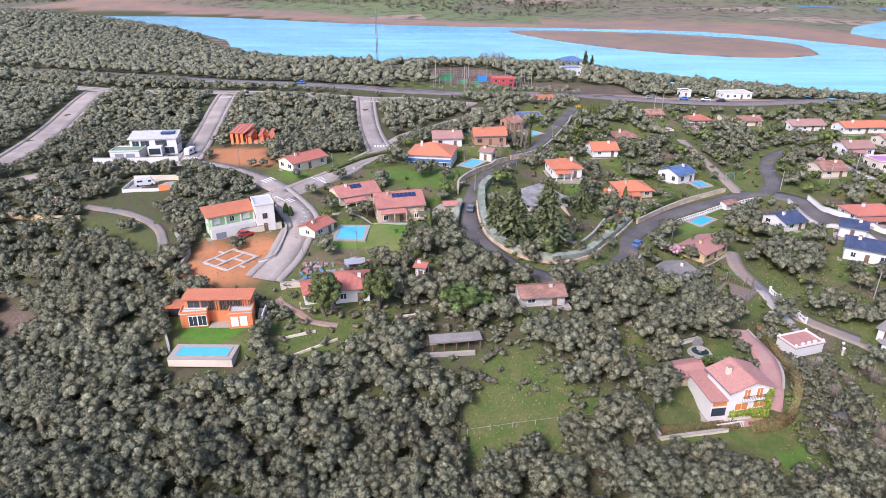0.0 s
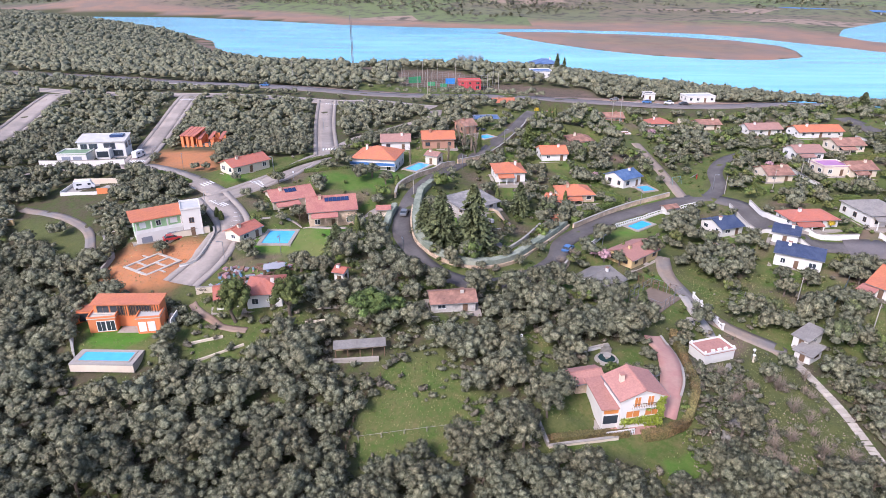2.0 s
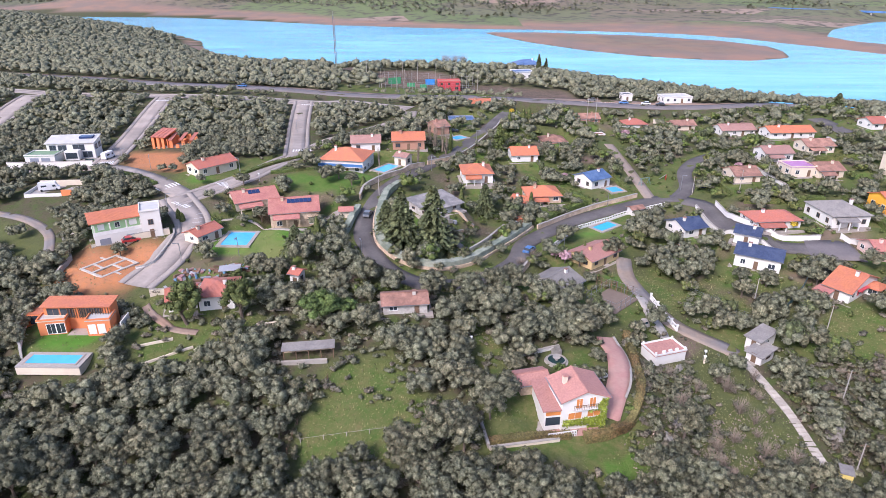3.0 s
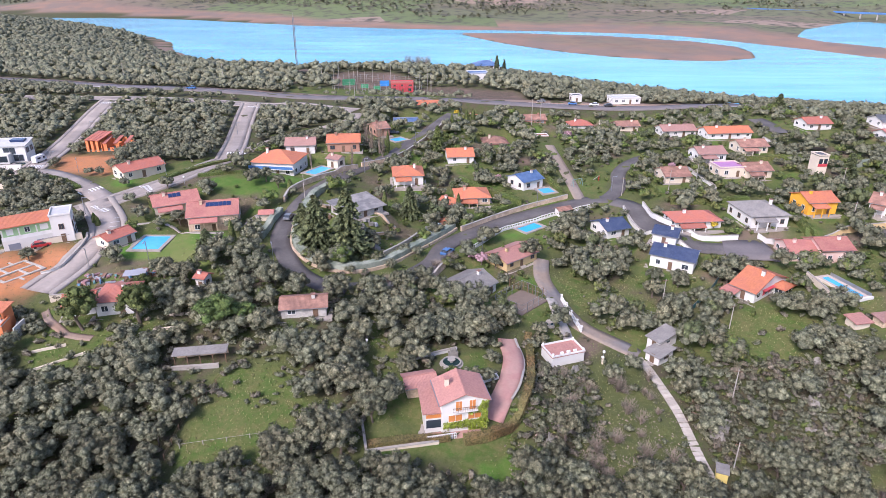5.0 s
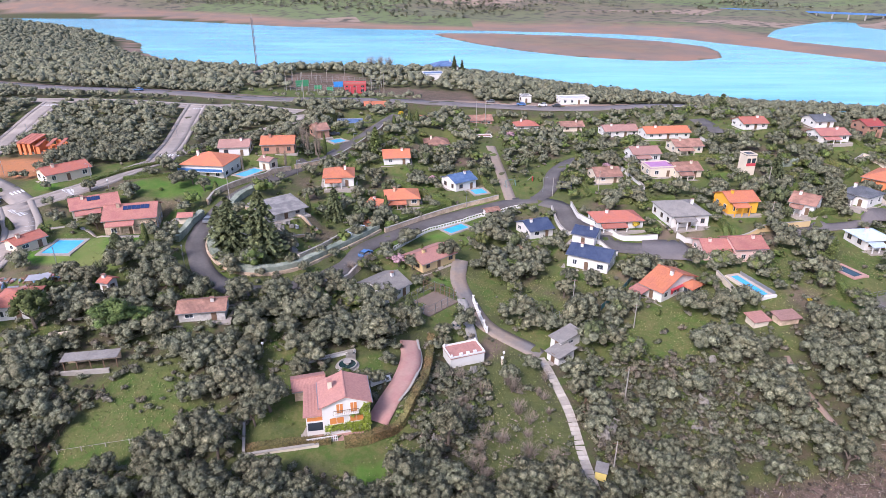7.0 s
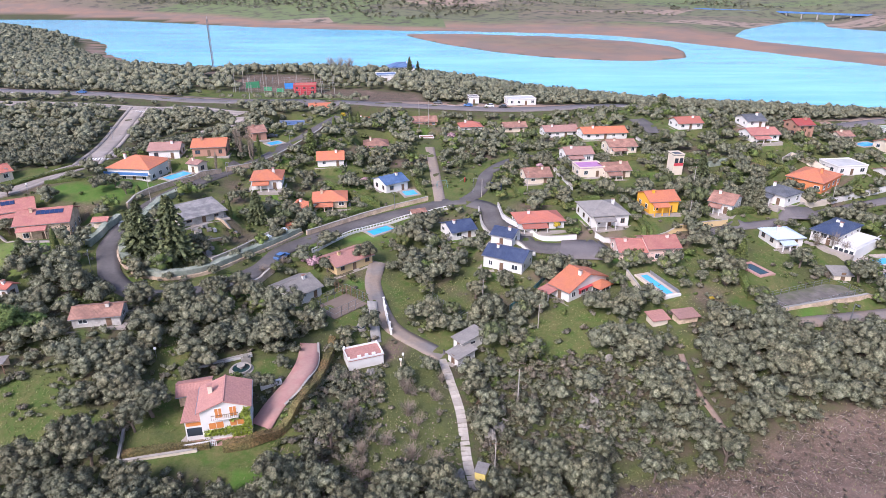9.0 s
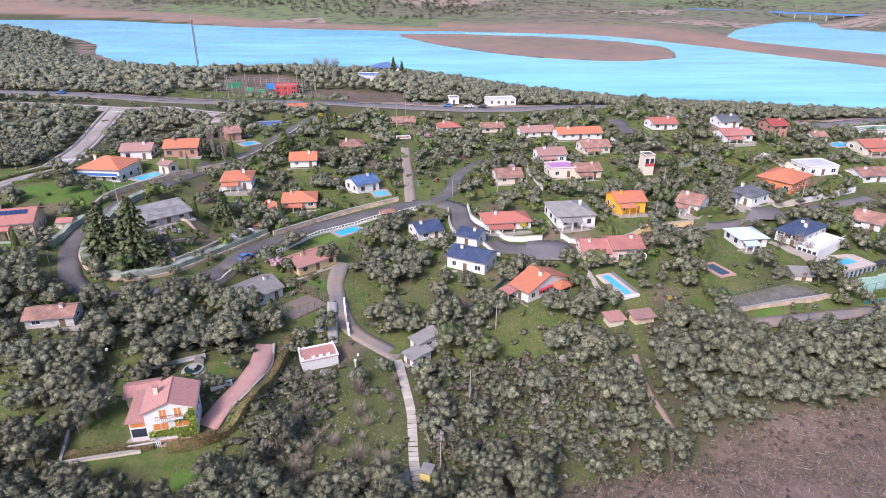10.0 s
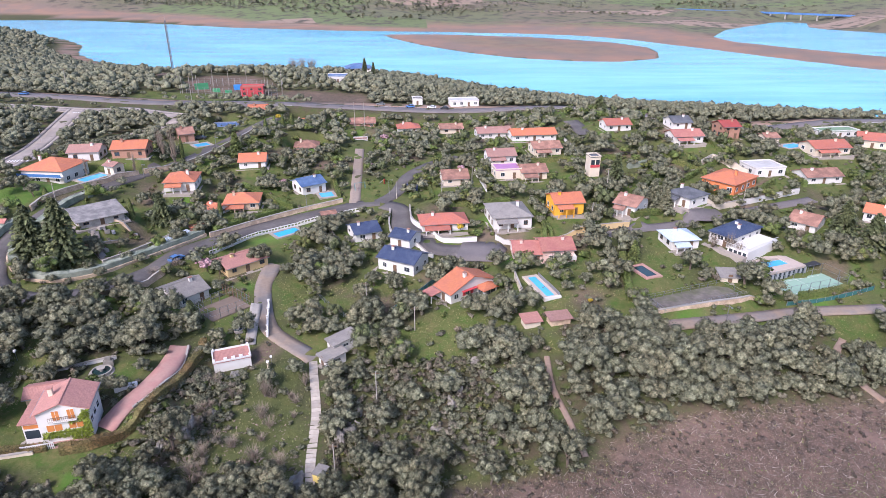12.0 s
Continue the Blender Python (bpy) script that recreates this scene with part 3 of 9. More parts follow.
def build_ground():
    gx, gy = steps(-170, 290, 2.4, -3200, 3600, 1.09), steps(58, 310, 2.4, -500, 4300, 1.06)
    x, y = np.meshgrid(gx, gy)
    z = ground(x, y)
    near = (y < 420) & (y > 30)
    z = z + np.where(near, 0.12 * ripple(x, y, 3.1) + 0.1 * ripple(y, x, 1.7), 0) * (1 - np.clip(sum(soft_zone(q, x, y, 3.0) for k, q in ZONES.items() if k.startswith("lawn")), 0, 1))
    rows, cols = x.shape
    verts = np.stack([x, y, z], -1).reshape(-1, 3)
    i = np.arange(rows * cols).reshape(rows, cols)
    quads = np.stack([i[:-1, :-1], i[:-1, 1:], i[1:, 1:], i[1:, :-1]], -1).reshape(-1, 4)
    me = bpy.data.meshes.new("ground")
    me.from_pydata(verts.tolist(), [], quads.tolist())
    cover = np.zeros((rows, cols, 4))
    for key, poly in ZONES.items():
        kind = key.split("_")[0]
        if kind in ("scrub", "belt", "thin"):
            continue
        channel, gain = {"clear": (2, 0.8), "earth": (1, 1.0), "mud": (2, 1.0), "lawn": (0, 1.0), "cover": (0, 0.95), "slope": (0, 0.32), "turf": (0, 0.84)}.get(kind, (0, 0.6))
        cover[..., channel] = np.maximum(cover[..., channel], gain * soft_zone(poly, x, y, 5.0))
    cover[..., 0] = np.maximum(cover[..., 0], inside(VILLAGE, x, y) * (0.38 + 0.3 * ripple(x, y, 6.3) + 0.22 * ripple(y, x, 2.9)))
    for px, py, turn, w, d in FOOTPRINTS:
        if w > 7.5 and 118 < py < 280 and px > -45:
            plot_d = np.hypot((x - px) / (w * 0.5 + 6), (y - py + 4) / (d * 0.5 + 6))
            cover[..., 0] = np.maximum(cover[..., 0], np.clip(1.5 - plot_d + 0.25 * ripple(x, y, 3.7), 0, 1) * (0.62 + 0.3 * ripple(y + px, x, 5.1)))
    worn = np.clip(ripple(x + 40, y, 7.7) * 1.5 + 0.8 * ripple(y, x, 3.3) - 0.75, 0, 0.75) * inside(VILLAGE, x, y)
    cover[..., 2] = np.maximum(cover[..., 2], worn * (cover[..., 0] < 0.8))
    far_y = np.interp(x, [p[0] for p in FAR_SHORE], [p[1] for p in FAR_SHORE])
    beyond = away(FAR_SHORE, x, y) * np.where(y > far_y, 1, -1)
    spit = inside(ISLAND, x, y)
    shore_y = np.interp(x, [p[0] for p in SHORE], [p[1] for p in SHORE])
    bare = np.clip(1 - (away(SHORE, x, y) - 12) / 8, 0, 1) * (y < shore_y)
    heart = away(ISLAND + ISLAND[:1], x, y)
    cover[..., 3] = np.where(spit, np.clip(0.45 + heart / 300, 0.45, 0.62), np.where(beyond > -40, np.clip(0.35 + beyond / np.where(x < 150, 170, 420), 0.3, 1), 0.4 * bare))
    layer = me.attributes.new("cover", "FLOAT_COLOR", "POINT")
    layer.data.foreach_set("color", cover.reshape(-1).astype(np.float32))
    me.shade_smooth()
    me.materials.append(ground_material())
    return tagged(new("ground", me), "hilly ground of grass, scrub and bare earth by the lake", "ground", kind="structure")


def build_water():
    m = bpy.data.materials.new("lake_water")
    m.use_nodes = True
    n, link = m.node_tree.nodes, m.node_tree.links.new
    shader = n["Principled BSDF"]
    shader.inputs["Roughness"].default_value = 0.16
    shader.inputs["Specular IOR Level"].default_value = 0.3
    place, broad_tone, wave, relief = n.new("ShaderNodeNewGeometry"), n.new("ShaderNodeTexNoise"), n.new("ShaderNodeTexNoise"), n.new("ShaderNodeBump")
    mix = n.new("ShaderNodeMix")
    mix.data_type = "RGBA"
    mix.inputs["A"].default_value, mix.inputs["B"].default_value = (0.02, 0.30, 0.46, 1), (0.10, 0.455, 0.59, 1)
    link(place.outputs["Position"], broad_tone.inputs["Vector"])
    link(place.outputs["Position"], wave.inputs["Vector"])
    broad_tone.inputs["Scale"].default_value, broad_tone.inputs["Detail"].default_value = 0.009, 5
    wave.inputs["Scale"].default_value, wave.inputs["Detail"].default_value = 0.35, 4
    # stretched pale streaks mixed into the water colour stand for sun glints
    drift, glint_streak, both = n.new("ShaderNodeVectorMath"), n.new("ShaderNodeTexNoise"), n.new("ShaderNodeMath")
    drift.operation, drift.inputs[1].default_value = "MULTIPLY", (0.25, 1.3, 1)
    link(place.outputs["Position"], drift.inputs[0])
    link(drift.outputs[0], glint_streak.inputs["Vector"])
    glint_streak.inputs["Scale"].default_value, glint_streak.inputs["Detail"].default_value = 0.035, 6
    both.operation, both.inputs[1].default_value = "MULTIPLY_ADD", 1.6
    link(glint_streak.outputs["Fac"], both.inputs[0])
    link(broad_tone.outputs["Fac"], both.inputs[2])
    span = n.new("ShaderNodeMapRange")
    span.inputs["From Min"].default_value, span.inputs["From Max"].default_value = 1.0, 1.6
    link(both.outputs[0], span.inputs["Value"])
    link(span.outputs["Result"], mix.inputs["Factor"])
    link(mix.outputs["Result"], shader.inputs["Base Color"])
    relief.inputs["Strength"].default_value, relief.inputs["Distance"].default_value = 0.5, 0.3
    link(wave.outputs["Fac"], relief.inputs["Height"])
    link(relief.outputs["Normal"], shader.inputs["Normal"])
    me = mesh_of("water", [(-3000, -600, WATER), (3000, -600, WATER), (3000, 2600, WATER), (-3000, 2600, WATER)], [(0, 1, 2, 3)])
    me.materials.append(m)
    return tagged(new("water", me), "turquoise lake water with a faint ripple", "water", kind="structure")


# ---- roads ----
def smooth_line(points, gap=2.0):
    """A smooth line of evenly spaced points through the given ones."""
    p = [Vector((*q, 0)) for q in points]
    p = [p[0] * 2 - p[1]] + p + [p[-1] * 2 - p[-2]]
    out = []
    for a, b, c, d in zip(p, p[1:], p[2:], p[3:]):
        count = max(1, int((c - b).length / gap))
        for i in range(count):
            t = i / count
            out.append(0.5 * (2 * b + (c - a) * t + (2 * a - 5 * b + 4 * c - d) * t * t + (3 * b - a - 3 * c + d) * t ** 3))
    out.append(p[-2])
    return [(q.x, q.y) for q in out]


def sides(line, off):
    """The line moved sideways, to its left for a positive distance."""
    out = []
    for i, (x, y) in enumerate(line):
        a, b = line[max(i - 1, 0)], line[min(i + 1, len(line) - 1)]
        dx, dy = b[0] - a[0], b[1] - a[1]
        s = math.hypot(dx, dy) or 1
        out.append((x - dy / s * off, y + dx / s * off))
    return out


ROAD_LINES = []


def ribbon(name, line, left, right, lift, material, thick=0.35, cross=3):
    """A strip along a line, from left to right of it, laid on the ground with edges that go into it."""
    tracks = [sides(line, left + (right - left) * k / cross) for k in range(cross + 1)]
    xs, ys = np.array([[q[0] for q in t] for t in tracks]), np.array([[q[1] for q in t] for t in tracks])
    mid = ground(xs[cross // 2], ys[cross // 2])
    zs = 0.35 * ground(xs, ys) + 0.65 * mid[None, :]
    zs = np.maximum(zs, ground(xs, ys)) + lift
    n = len(line)
    verts = [(xs[k, i], ys[k, i], zs[k, i]) for k in range(cross + 1) for i in range(n)]
    verts += [(xs[k, i], ys[k, i], zs[k, i] - thick) for k in (0, cross) for i in range(n)]
    faces = [(k * n + i, (k + 1) * n + i, (k + 1) * n + i + 1, k * n + i + 1) for k in range(cross) for i in range(n - 1)]
    b, c = (cross + 1) * n, cross * n
    faces += [(i, i + 1, b + i + 1, b + i) for i in range(n - 1)] + [(c + i + 1, c + i, b + n + i, b + n + i + 1) for i in range(n - 1)]
    me = mesh_of(name, verts, faces)
    me.materials.append(material)
    me.shade_smooth()
    return new(name, me)


def road(name, points, width, material, label, kerb=0.0, lift=0.10, category="road"):
    """A road along a line; kerb: the width of the raised pavement on either side."""
    line = smooth_line(points)
    ROAD_LINES.append((line, width / 2 + kerb))
    ob = tagged(ribbon(name, line, width / 2, -width / 2, lift, material), label, category, kind="structure")
    for s in (1, -1) if kerb else ():
        strip = ribbon("pavement", line, s * (width / 2 + (kerb if s > 0 else 0)), s * (width / 2 + (0 if s > 0 else kerb)), lift + 0.14, PAVEMENT, 0.6, 2)
        tagged(strip, "pale concrete pavement along the street", "pavement", kind="structure")
    return ob


def pool(points, z=None, water=None, rim=0.9, label="rectangular swimming pool with blue water and a pale rim", name="swimming_pool", deck=None):
    """A swimming pool given by its four corners: a paved rim round a sunken basin with water."""
    c = Vector((sum(p[0] for p in points) / 4, sum(p[1] for p in points) / 4))
    p = [Vector(q) for q in points]
    u = ((p[1] - p[0]) + (p[2] - p[3])) / 2
    v = ((p[3] - p[0]) + (p[2] - p[1])) / 2
    w, d, turn = u.length, abs(u.normalized().cross(v)), math.degrees(math.atan2(u.y, u.x))
    z = pad(c.x, c.y, turn, w + 2 * rim, d + 2 * rim, z, 2.5)
    FOOTPRINTS.append((c.x, c.y, turn, w + 3, d + 3))
    ob = tagged(new(name), label, "swimming pool", "pools of the gardens")
    ob.matrix_world = pose(c.x, c.y, z, 0, 0, turn)
    x, y = w / 2, d / 2
    boxes("rim", [(-x - rim, -y - rim, -0.6, x + rim, -y, 0.22), (-x - rim, y, -0.6, x + rim, y + rim, 0.22), (-x - rim, -y, -0.6, -x, y, 0.22), (x, -y, -0.6, x + rim, y, 0.22)], deck or PAVING, ob)
    boxes("water", [(-x, -y, -0.5, x, y, 0.12)], water or POOL_WATER, ob)
    return ob


# ---- trees ----
def crown_parts(rng, lobes, leaves, leaf, round_lobes=True, flat=0.8, core=0.6):
    """One crown about 1 m in radius: a dome of rounded lobes, each with small leaf clumps all over it."""
    if round_lobes:
        ico = bmesh.new()
        bmesh.ops.create_icosphere(ico, subdivisions=1, radius=1)
        unit = np.array([v.co[:] for v in ico.verts])
        tri = np.array([[v.index for v in f.verts] for f in ico.faces])
        ico.free()
    else:
        unit = np.array([(1, 0, 0), (0, 1, 0), (-1, 0, 0), (0, -1, 0), (0, 0, 1), (0, 0, -1)], float)
        tri = np.array([(0, 1, 4), (1, 2, 4), (2, 3, 4), (3, 0, 4), (1, 0, 5), (2, 1, 5), (3, 2, 5), (0, 3, 5)])
    tri = tri[unit[tri].mean(1)[:, 2] > -0.5]
    k = np.arange(lobes)
    up = 1 - 1.25 * (k + 0.5) / lobes + rng.normal(size=lobes) * 0.08
    turn = k * 2.4 + rng.normal(size=lobes) * 0.35 + rng.uniform(0, 6)
    ring = np.sqrt(np.clip(1 - up * up, 0.02, 1))
    cen = np.stack([ring * np.cos(turn), ring * np.sin(turn), up], -1) * rng.uniform(0.5, 0.74, (lobes, 1)) * min(1.0, 0.5 + lobes / 16)
    rad = rng.uniform(0.8, 1.15, lobes) * (1.25 / math.sqrt(lobes + 1.5))
    cen[0], rad[0] = (0, 0, 0.05), 0.62
    verts, faces, lean, base = [], [], [], 0
    for c, r in zip(cen, rad):
        t = rng.uniform(0, 6.28)
        spin = np.array([(math.cos(t), -math.sin(t), 0), (math.sin(t), math.cos(t), 0), (0, 0, 1)])
        way = unit @ spin.T
        verts.append(way * (r * core) * rng.uniform(0.82, 1.15, (len(unit), 1)) + c)
        lean.append(way + rng.normal(size=way.shape) * 0.25)
        faces.append(tri + base)
        base += len(unit)
    pick = rng.integers(0, lobes, leaves)
    way = rng.normal(size=(leaves, 3))
    way /= np.linalg.norm(way, axis=1, keepdims=True)
    way[:, 2] = np.where(way[:, 2] < -0.2, -way[:, 2], way[:, 2])
    spot = cen[pick] + way * (rad[pick] * rng.uniform(0.72, 1.14, leaves))[:, None]
    tip = way + rng.normal(size=(leaves, 3)) * 0.8
    a = np.cross(tip, rng.normal(size=(leaves, 3)))
    a /= np.linalg.norm(a, axis=1, keepdims=True)
    b = np.cross(tip, a)
    b /= np.linalg.norm(b, axis=1, keepdims=True)
    s = (leaf * rng.uniform(0.6, 1.4, leaves))[:, None]
    turned = np.sum(np.cross(a, b) * way, 1) < 0
    a = np.where(turned[:, None], -a, a)
    outward = way + rng.normal(size=(leaves, 3)) * 0.25
    blade = np.stack([spot - a * s - b * s * 0.5, spot + a * s - b * s * 0.4, spot + b * s * 1.1], 1).reshape(-1, 3)
    v = np.concatenate(verts + [blade])
    f = np.concatenate(faces + [base + np.arange(leaves)[:, None] * 3 + [0, 1, 2]])
    n = np.concatenate(lean + [np.repeat(outward, 3, 0)])
    n /= np.linalg.norm(n, axis=1, keepdims=True)
    v[:, 2] *= flat
    return v, f, n


def tri_mesh(name, v, f, material, normals=None):
    me = bpy.data.meshes.new(name)
    me.vertices.add(len(v))
    me.vertices.foreach_set("co", np.ascontiguousarray(v, np.float32).ravel())
    me.loops.add(len(f) * 3)
    me.loops.foreach_set("vertex_index", np.ascontiguousarray(f, np.int32).ravel())
    me.polygons.add(len(f))
    me.polygons.foreach_set("loop_start", np.arange(0, len(f) * 3, 3, dtype=np.int32))
    me.update(calc_edges=True)
    me.materials.append(material)
    if normals is not None:
        lean = me.attributes.new("custom_normal", "FLOAT_VECTOR", "POINT")
        lean.data.foreach_set("vector", np.ascontiguousarray(normals, np.float32).ravel())
    return me


def trunk_mesh(rng, height, radius, limbs=4):
    """A tapered, slightly bent trunk that forks into limbs."""
    verts, faces = [], []

    def tube(a, b, ra, rb):
        a, b = np.array(a, float), np.array(b, float)
        d = (b - a) / np.linalg.norm(b - a)
        u = np.cross(d, (1, 0.3, 0.1))
        u /= np.linalg.norm(u)
        w = np.cross(d, u)
        n0 = len(verts)
        for c, r in ((a, ra), (b, rb)):
            for k in range(6):
                t = k * math.pi / 3
                verts.append(tuple(c + r * (u * math.cos(t) + w * math.sin(t))))
        for k in range(6):
            faces.append((n0 + k, n0 + (k + 1) % 6, n0 + 6 + (k + 1) % 6, n0 + 6 + k))

    lean = rng.normal(size=2) * 0.08 * height
    fork = (lean[0], lean[1], height * 0.45)
    tube((0, 0, -0.6), fork, radius, radius * 0.75)
    for k in range(limbs):
        t = k * 2 * math.pi / limbs + rng.uniform(-0.4, 0.4)
        tube(fork, (fork[0] + math.cos(t) * height * 0.35, fork[1] + math.sin(t) * height * 0.35, height * rng.uniform(0.8, 1.0)), radius * 0.6, radius * 0.2)
    return mesh_of("trunk", verts, faces)


rng = np.random.default_rng(7)
OAKS = []
for k in range(8):
    v, f, n = crown_parts(rng, 18, 1700, 0.045, core=0.74)
    size = rng.uniform(0.92, 1.08, 3)
    OAKS.append((tri_mesh("crown", v * size + (0, 0, 1.15), f, OAK_LEAF, n), trunk_mesh(rng, 1.1, 0.08)))
FINE = [crown_parts(rng, 10, 560, 0.058, core=0.76) for k in range(8)]
MID = [crown_parts(rng, 7, 170, 0.085, core=0.78) for k in range(8)]
LOW = [crown_parts(rng, 5, 40, 0.11, core=0.9) for k in range(8)]
SMALL = [crown_parts(rng, 3, 18, 0.14, core=0.95) for k in range(8)]
TINY = [crown_parts(rng, 2, 8, 0.4, False) for k in range(6)]
BUSH = [crown_parts(rng, 3, 48, 0.15, False, core=0.8) for k in range(8)]


def oak(x, y, r, tall=1.0, name="holm_oak", label="grey-green holm oak with a dense rounded crown", set_of=OAKS):
    crown, stem = set_of[int(rng.integers(len(set_of)))]
    ob = tagged(new(name), label, "tree", "trees of the wood")
    ob.matrix_world = pose(x, y, float(ground(x, y)), 0, 0, float(rng.uniform(0, 360))) @ Matrix.Diagonal((r, r, r * tall, 1))
    piece("trunk", stem, BARK, ob)
    piece("crown", crown, OAK_LEAF, ob)
    return ob


def thicket(name, spots, kinds, material, label, lift=0.75, category="wood"):
    """Many far trees as one mesh: x, y, radius and height factor of each."""
    vs, fs, ns, base = [], [], [], 0
    zs = ground(spots[:, 0], spots[:, 1])
    for (x, y, r, tall), z in zip(spots, zs):
        v, f, n = kinds[int(rng.integers(len(kinds)))]
        t = rng.uniform(0, 6.28)
        c, s = math.cos(t), math.sin(t)
        vs.append(np.stack([x + r * (v[:, 0] * c - v[:, 1] * s), y + r * (v[:, 0] * s + v[:, 1] * c), z + r * tall * (v[:, 2] + lift)], -1))
        fs.append(f + base)
        ns.append(np.stack([n[:, 0] * c - n[:, 1] * s, n[:, 0] * s + n[:, 1] * c, n[:, 2]], -1))
        base += len(v)
    return tagged(new(name, tri_mesh(name, np.concatenate(vs), np.concatenate(fs), material, np.concatenate(ns))), label, category, kind="stuff")


def free_of_things(x, y, margin=0.0, roads=True):
    """Where neither a house, a pool nor a road stands."""
    ok = np.ones(np.shape(x), bool)
    for px, py, turn, w, d in FOOTPRINTS:
        c, s = math.cos(radians(turn)), math.sin(radians(turn))
        ok &= (np.abs((x - px) * c + (y - py) * s) > w / 2 + margin) | (np.abs((y - py) * c - (x - px) * s) > d / 2 + margin)
    for line, half in ROAD_LINES if roads else ():
        ok &= away(line, x, y) > half + margin
    return ok


def scatter(x0, x1, y0, y1, gap):
    gx, gy = np.meshgrid(np.arange(x0, x1, gap), np.arange(y0, y1, gap))
    return np.stack([(gx + rng.uniform(-0.45, 0.45, gx.shape) * gap).ravel(), (gy + rng.uniform(-0.45, 0.45, gy.shape) * gap).ravel()], -1)


def along_ground(name, line, half, low, high, material, parent=None, label="", wave=0.0):
    """A solid strip along a line, between two heights over the ground."""
    left, right = sides(line, half), sides(line, -half)
    mid = ground(np.array([p[0] for p in line]), np.array([p[1] for p in line]))
    lift = [wave * math.sin(i * 1.7) * math.sin(i * 0.37 + 1) for i in range(len(line))]
    verts = []
    for (lx, ly), (rx, ry), z, k in zip(left, right, mid, lift):
        verts += [(lx, ly, z + low), (rx, ry, z + low), (rx, ry, z + high + k), (lx, ly, z + high + k)]
    n = len(line)
    faces = [(4 * i + a, 4 * i + b, 4 * i + 4 + b, 4 * i + 4 + a) for i in range(n - 1) for a, b in ((0, 3), (3, 2), (2, 1), (1, 0))]
    faces += [(0, 1, 2, 3), (4 * n - 1, 4 * n - 2, 4 * n - 3, 4 * n - 4)]
    return piece(name, mesh_of(name, verts, faces), material, parent, label)


def garden_wall(points, high, material, label, thick=0.3, cap=True, straight=False, low=-0.8):
    line = points if straight else smooth_line(points, 1.5)
    if straight:
        line = [(a[0] + (b[0] - a[0]) * k / 6, a[1] + (b[1] - a[1]) * k / 6) for a, b in zip(points, points[1:]) for k in range(6)] + [points[-1]]
    ob = tagged(new("garden_wall"), label, "wall", "garden walls")
    along_ground("wall_body", line, thick / 2, low, high, material, ob)
    if cap:
        along_ground("coping", line, thick / 2 + 0.07, high, high + 0.1, CONCRETE, ob)
    return ob


def leafy(line, half, high, count, leaf, material, parent, name="foliage", low=0.1):
    """Leaf clumps over the sides and the top of a hedge."""
    p = np.array(line)
    i = rng.integers(0, len(p) - 1, count)
    spot = p[i] + (p[i + 1] - p[i]) * rng.uniform(0, 1, count)[:, None]
    run = p[i + 1] - p[i]
    run /= np.linalg.norm(run, axis=1, keepdims=True) + 1e-6
    across = np.stack([-run[:, 1], run[:, 0]], -1)
    side = rng.uniform(-1.08, 1.08, count)
    face = rng.uniform(size=count) < 0.55
    side = np.where(face, np.sign(side) * rng.uniform(0.92, 1.1, count), side)
    up = np.where(face, rng.uniform(low / high, 1, count), rng.uniform(0.93, 1.12, count)) * high
    xy = spot + across * (side * half)[:, None]
    z = ground(spot[:, 0], spot[:, 1]) + up
    c = np.column_stack([xy, z])
    a, b = rng.normal(size=(count, 3)), rng.normal(size=(count, 3))
    a *= (leaf * rng.uniform(0.6, 1.3, count) / np.linalg.norm(a, axis=1))[:, None]
    b *= (leaf * rng.uniform(0.5, 1.0, count) / np.linalg.norm(b, axis=1))[:, None]
    v = np.stack([c - a, c - b, c + a, c + b], 1).reshape(-1, 3)
    k = np.arange(count)[:, None] * 4
    return piece(name, tri_mesh(name, v, np.concatenate([k + [0, 1, 2], k + [0, 2, 3]]), material), material, parent)


def hedge(points, half, high, label, leaf=0.16, material=None, dense=14):
    line = smooth_line(points, 1.2)
    run = sum(math.dist(a, b) for a, b in zip(line, line[1:]))
    ob = tagged(new("hedge"), label, "hedge", "garden hedges")
    along_ground("hedge_core", line, half * 0.88, -0.2, high * 0.93, material or HEDGE_LEAF, ob, wave=0.12)
    leafy(line, half, high, int(run * (high * 2 + half * 2) * dense), leaf, material or HEDGE_LEAF, ob)
    return ob


def fence(points, high, gap, label, material=None, wire=3, thick=0.06):
    line = smooth_line(points, gap)
    ob = tagged(new("fence"), label, "fence", "garden fences")
    for k in range(1, wire + 1):
        along_ground("wire", line, 0.02, high * k / wire - 0.04, high * k / wire, material or METAL, ob)
    post = None
    for x, y in line:
        at = pose(x, y, float(ground(x, y)))
        if post is None:
            post = boxes("post", [(-thick, -thick, -0.5, thick, thick, high + 0.1)], material or METAL, ob, "", at)
        else:
            piece("post", post.data, material or METAL, ob, "", at)
    return ob


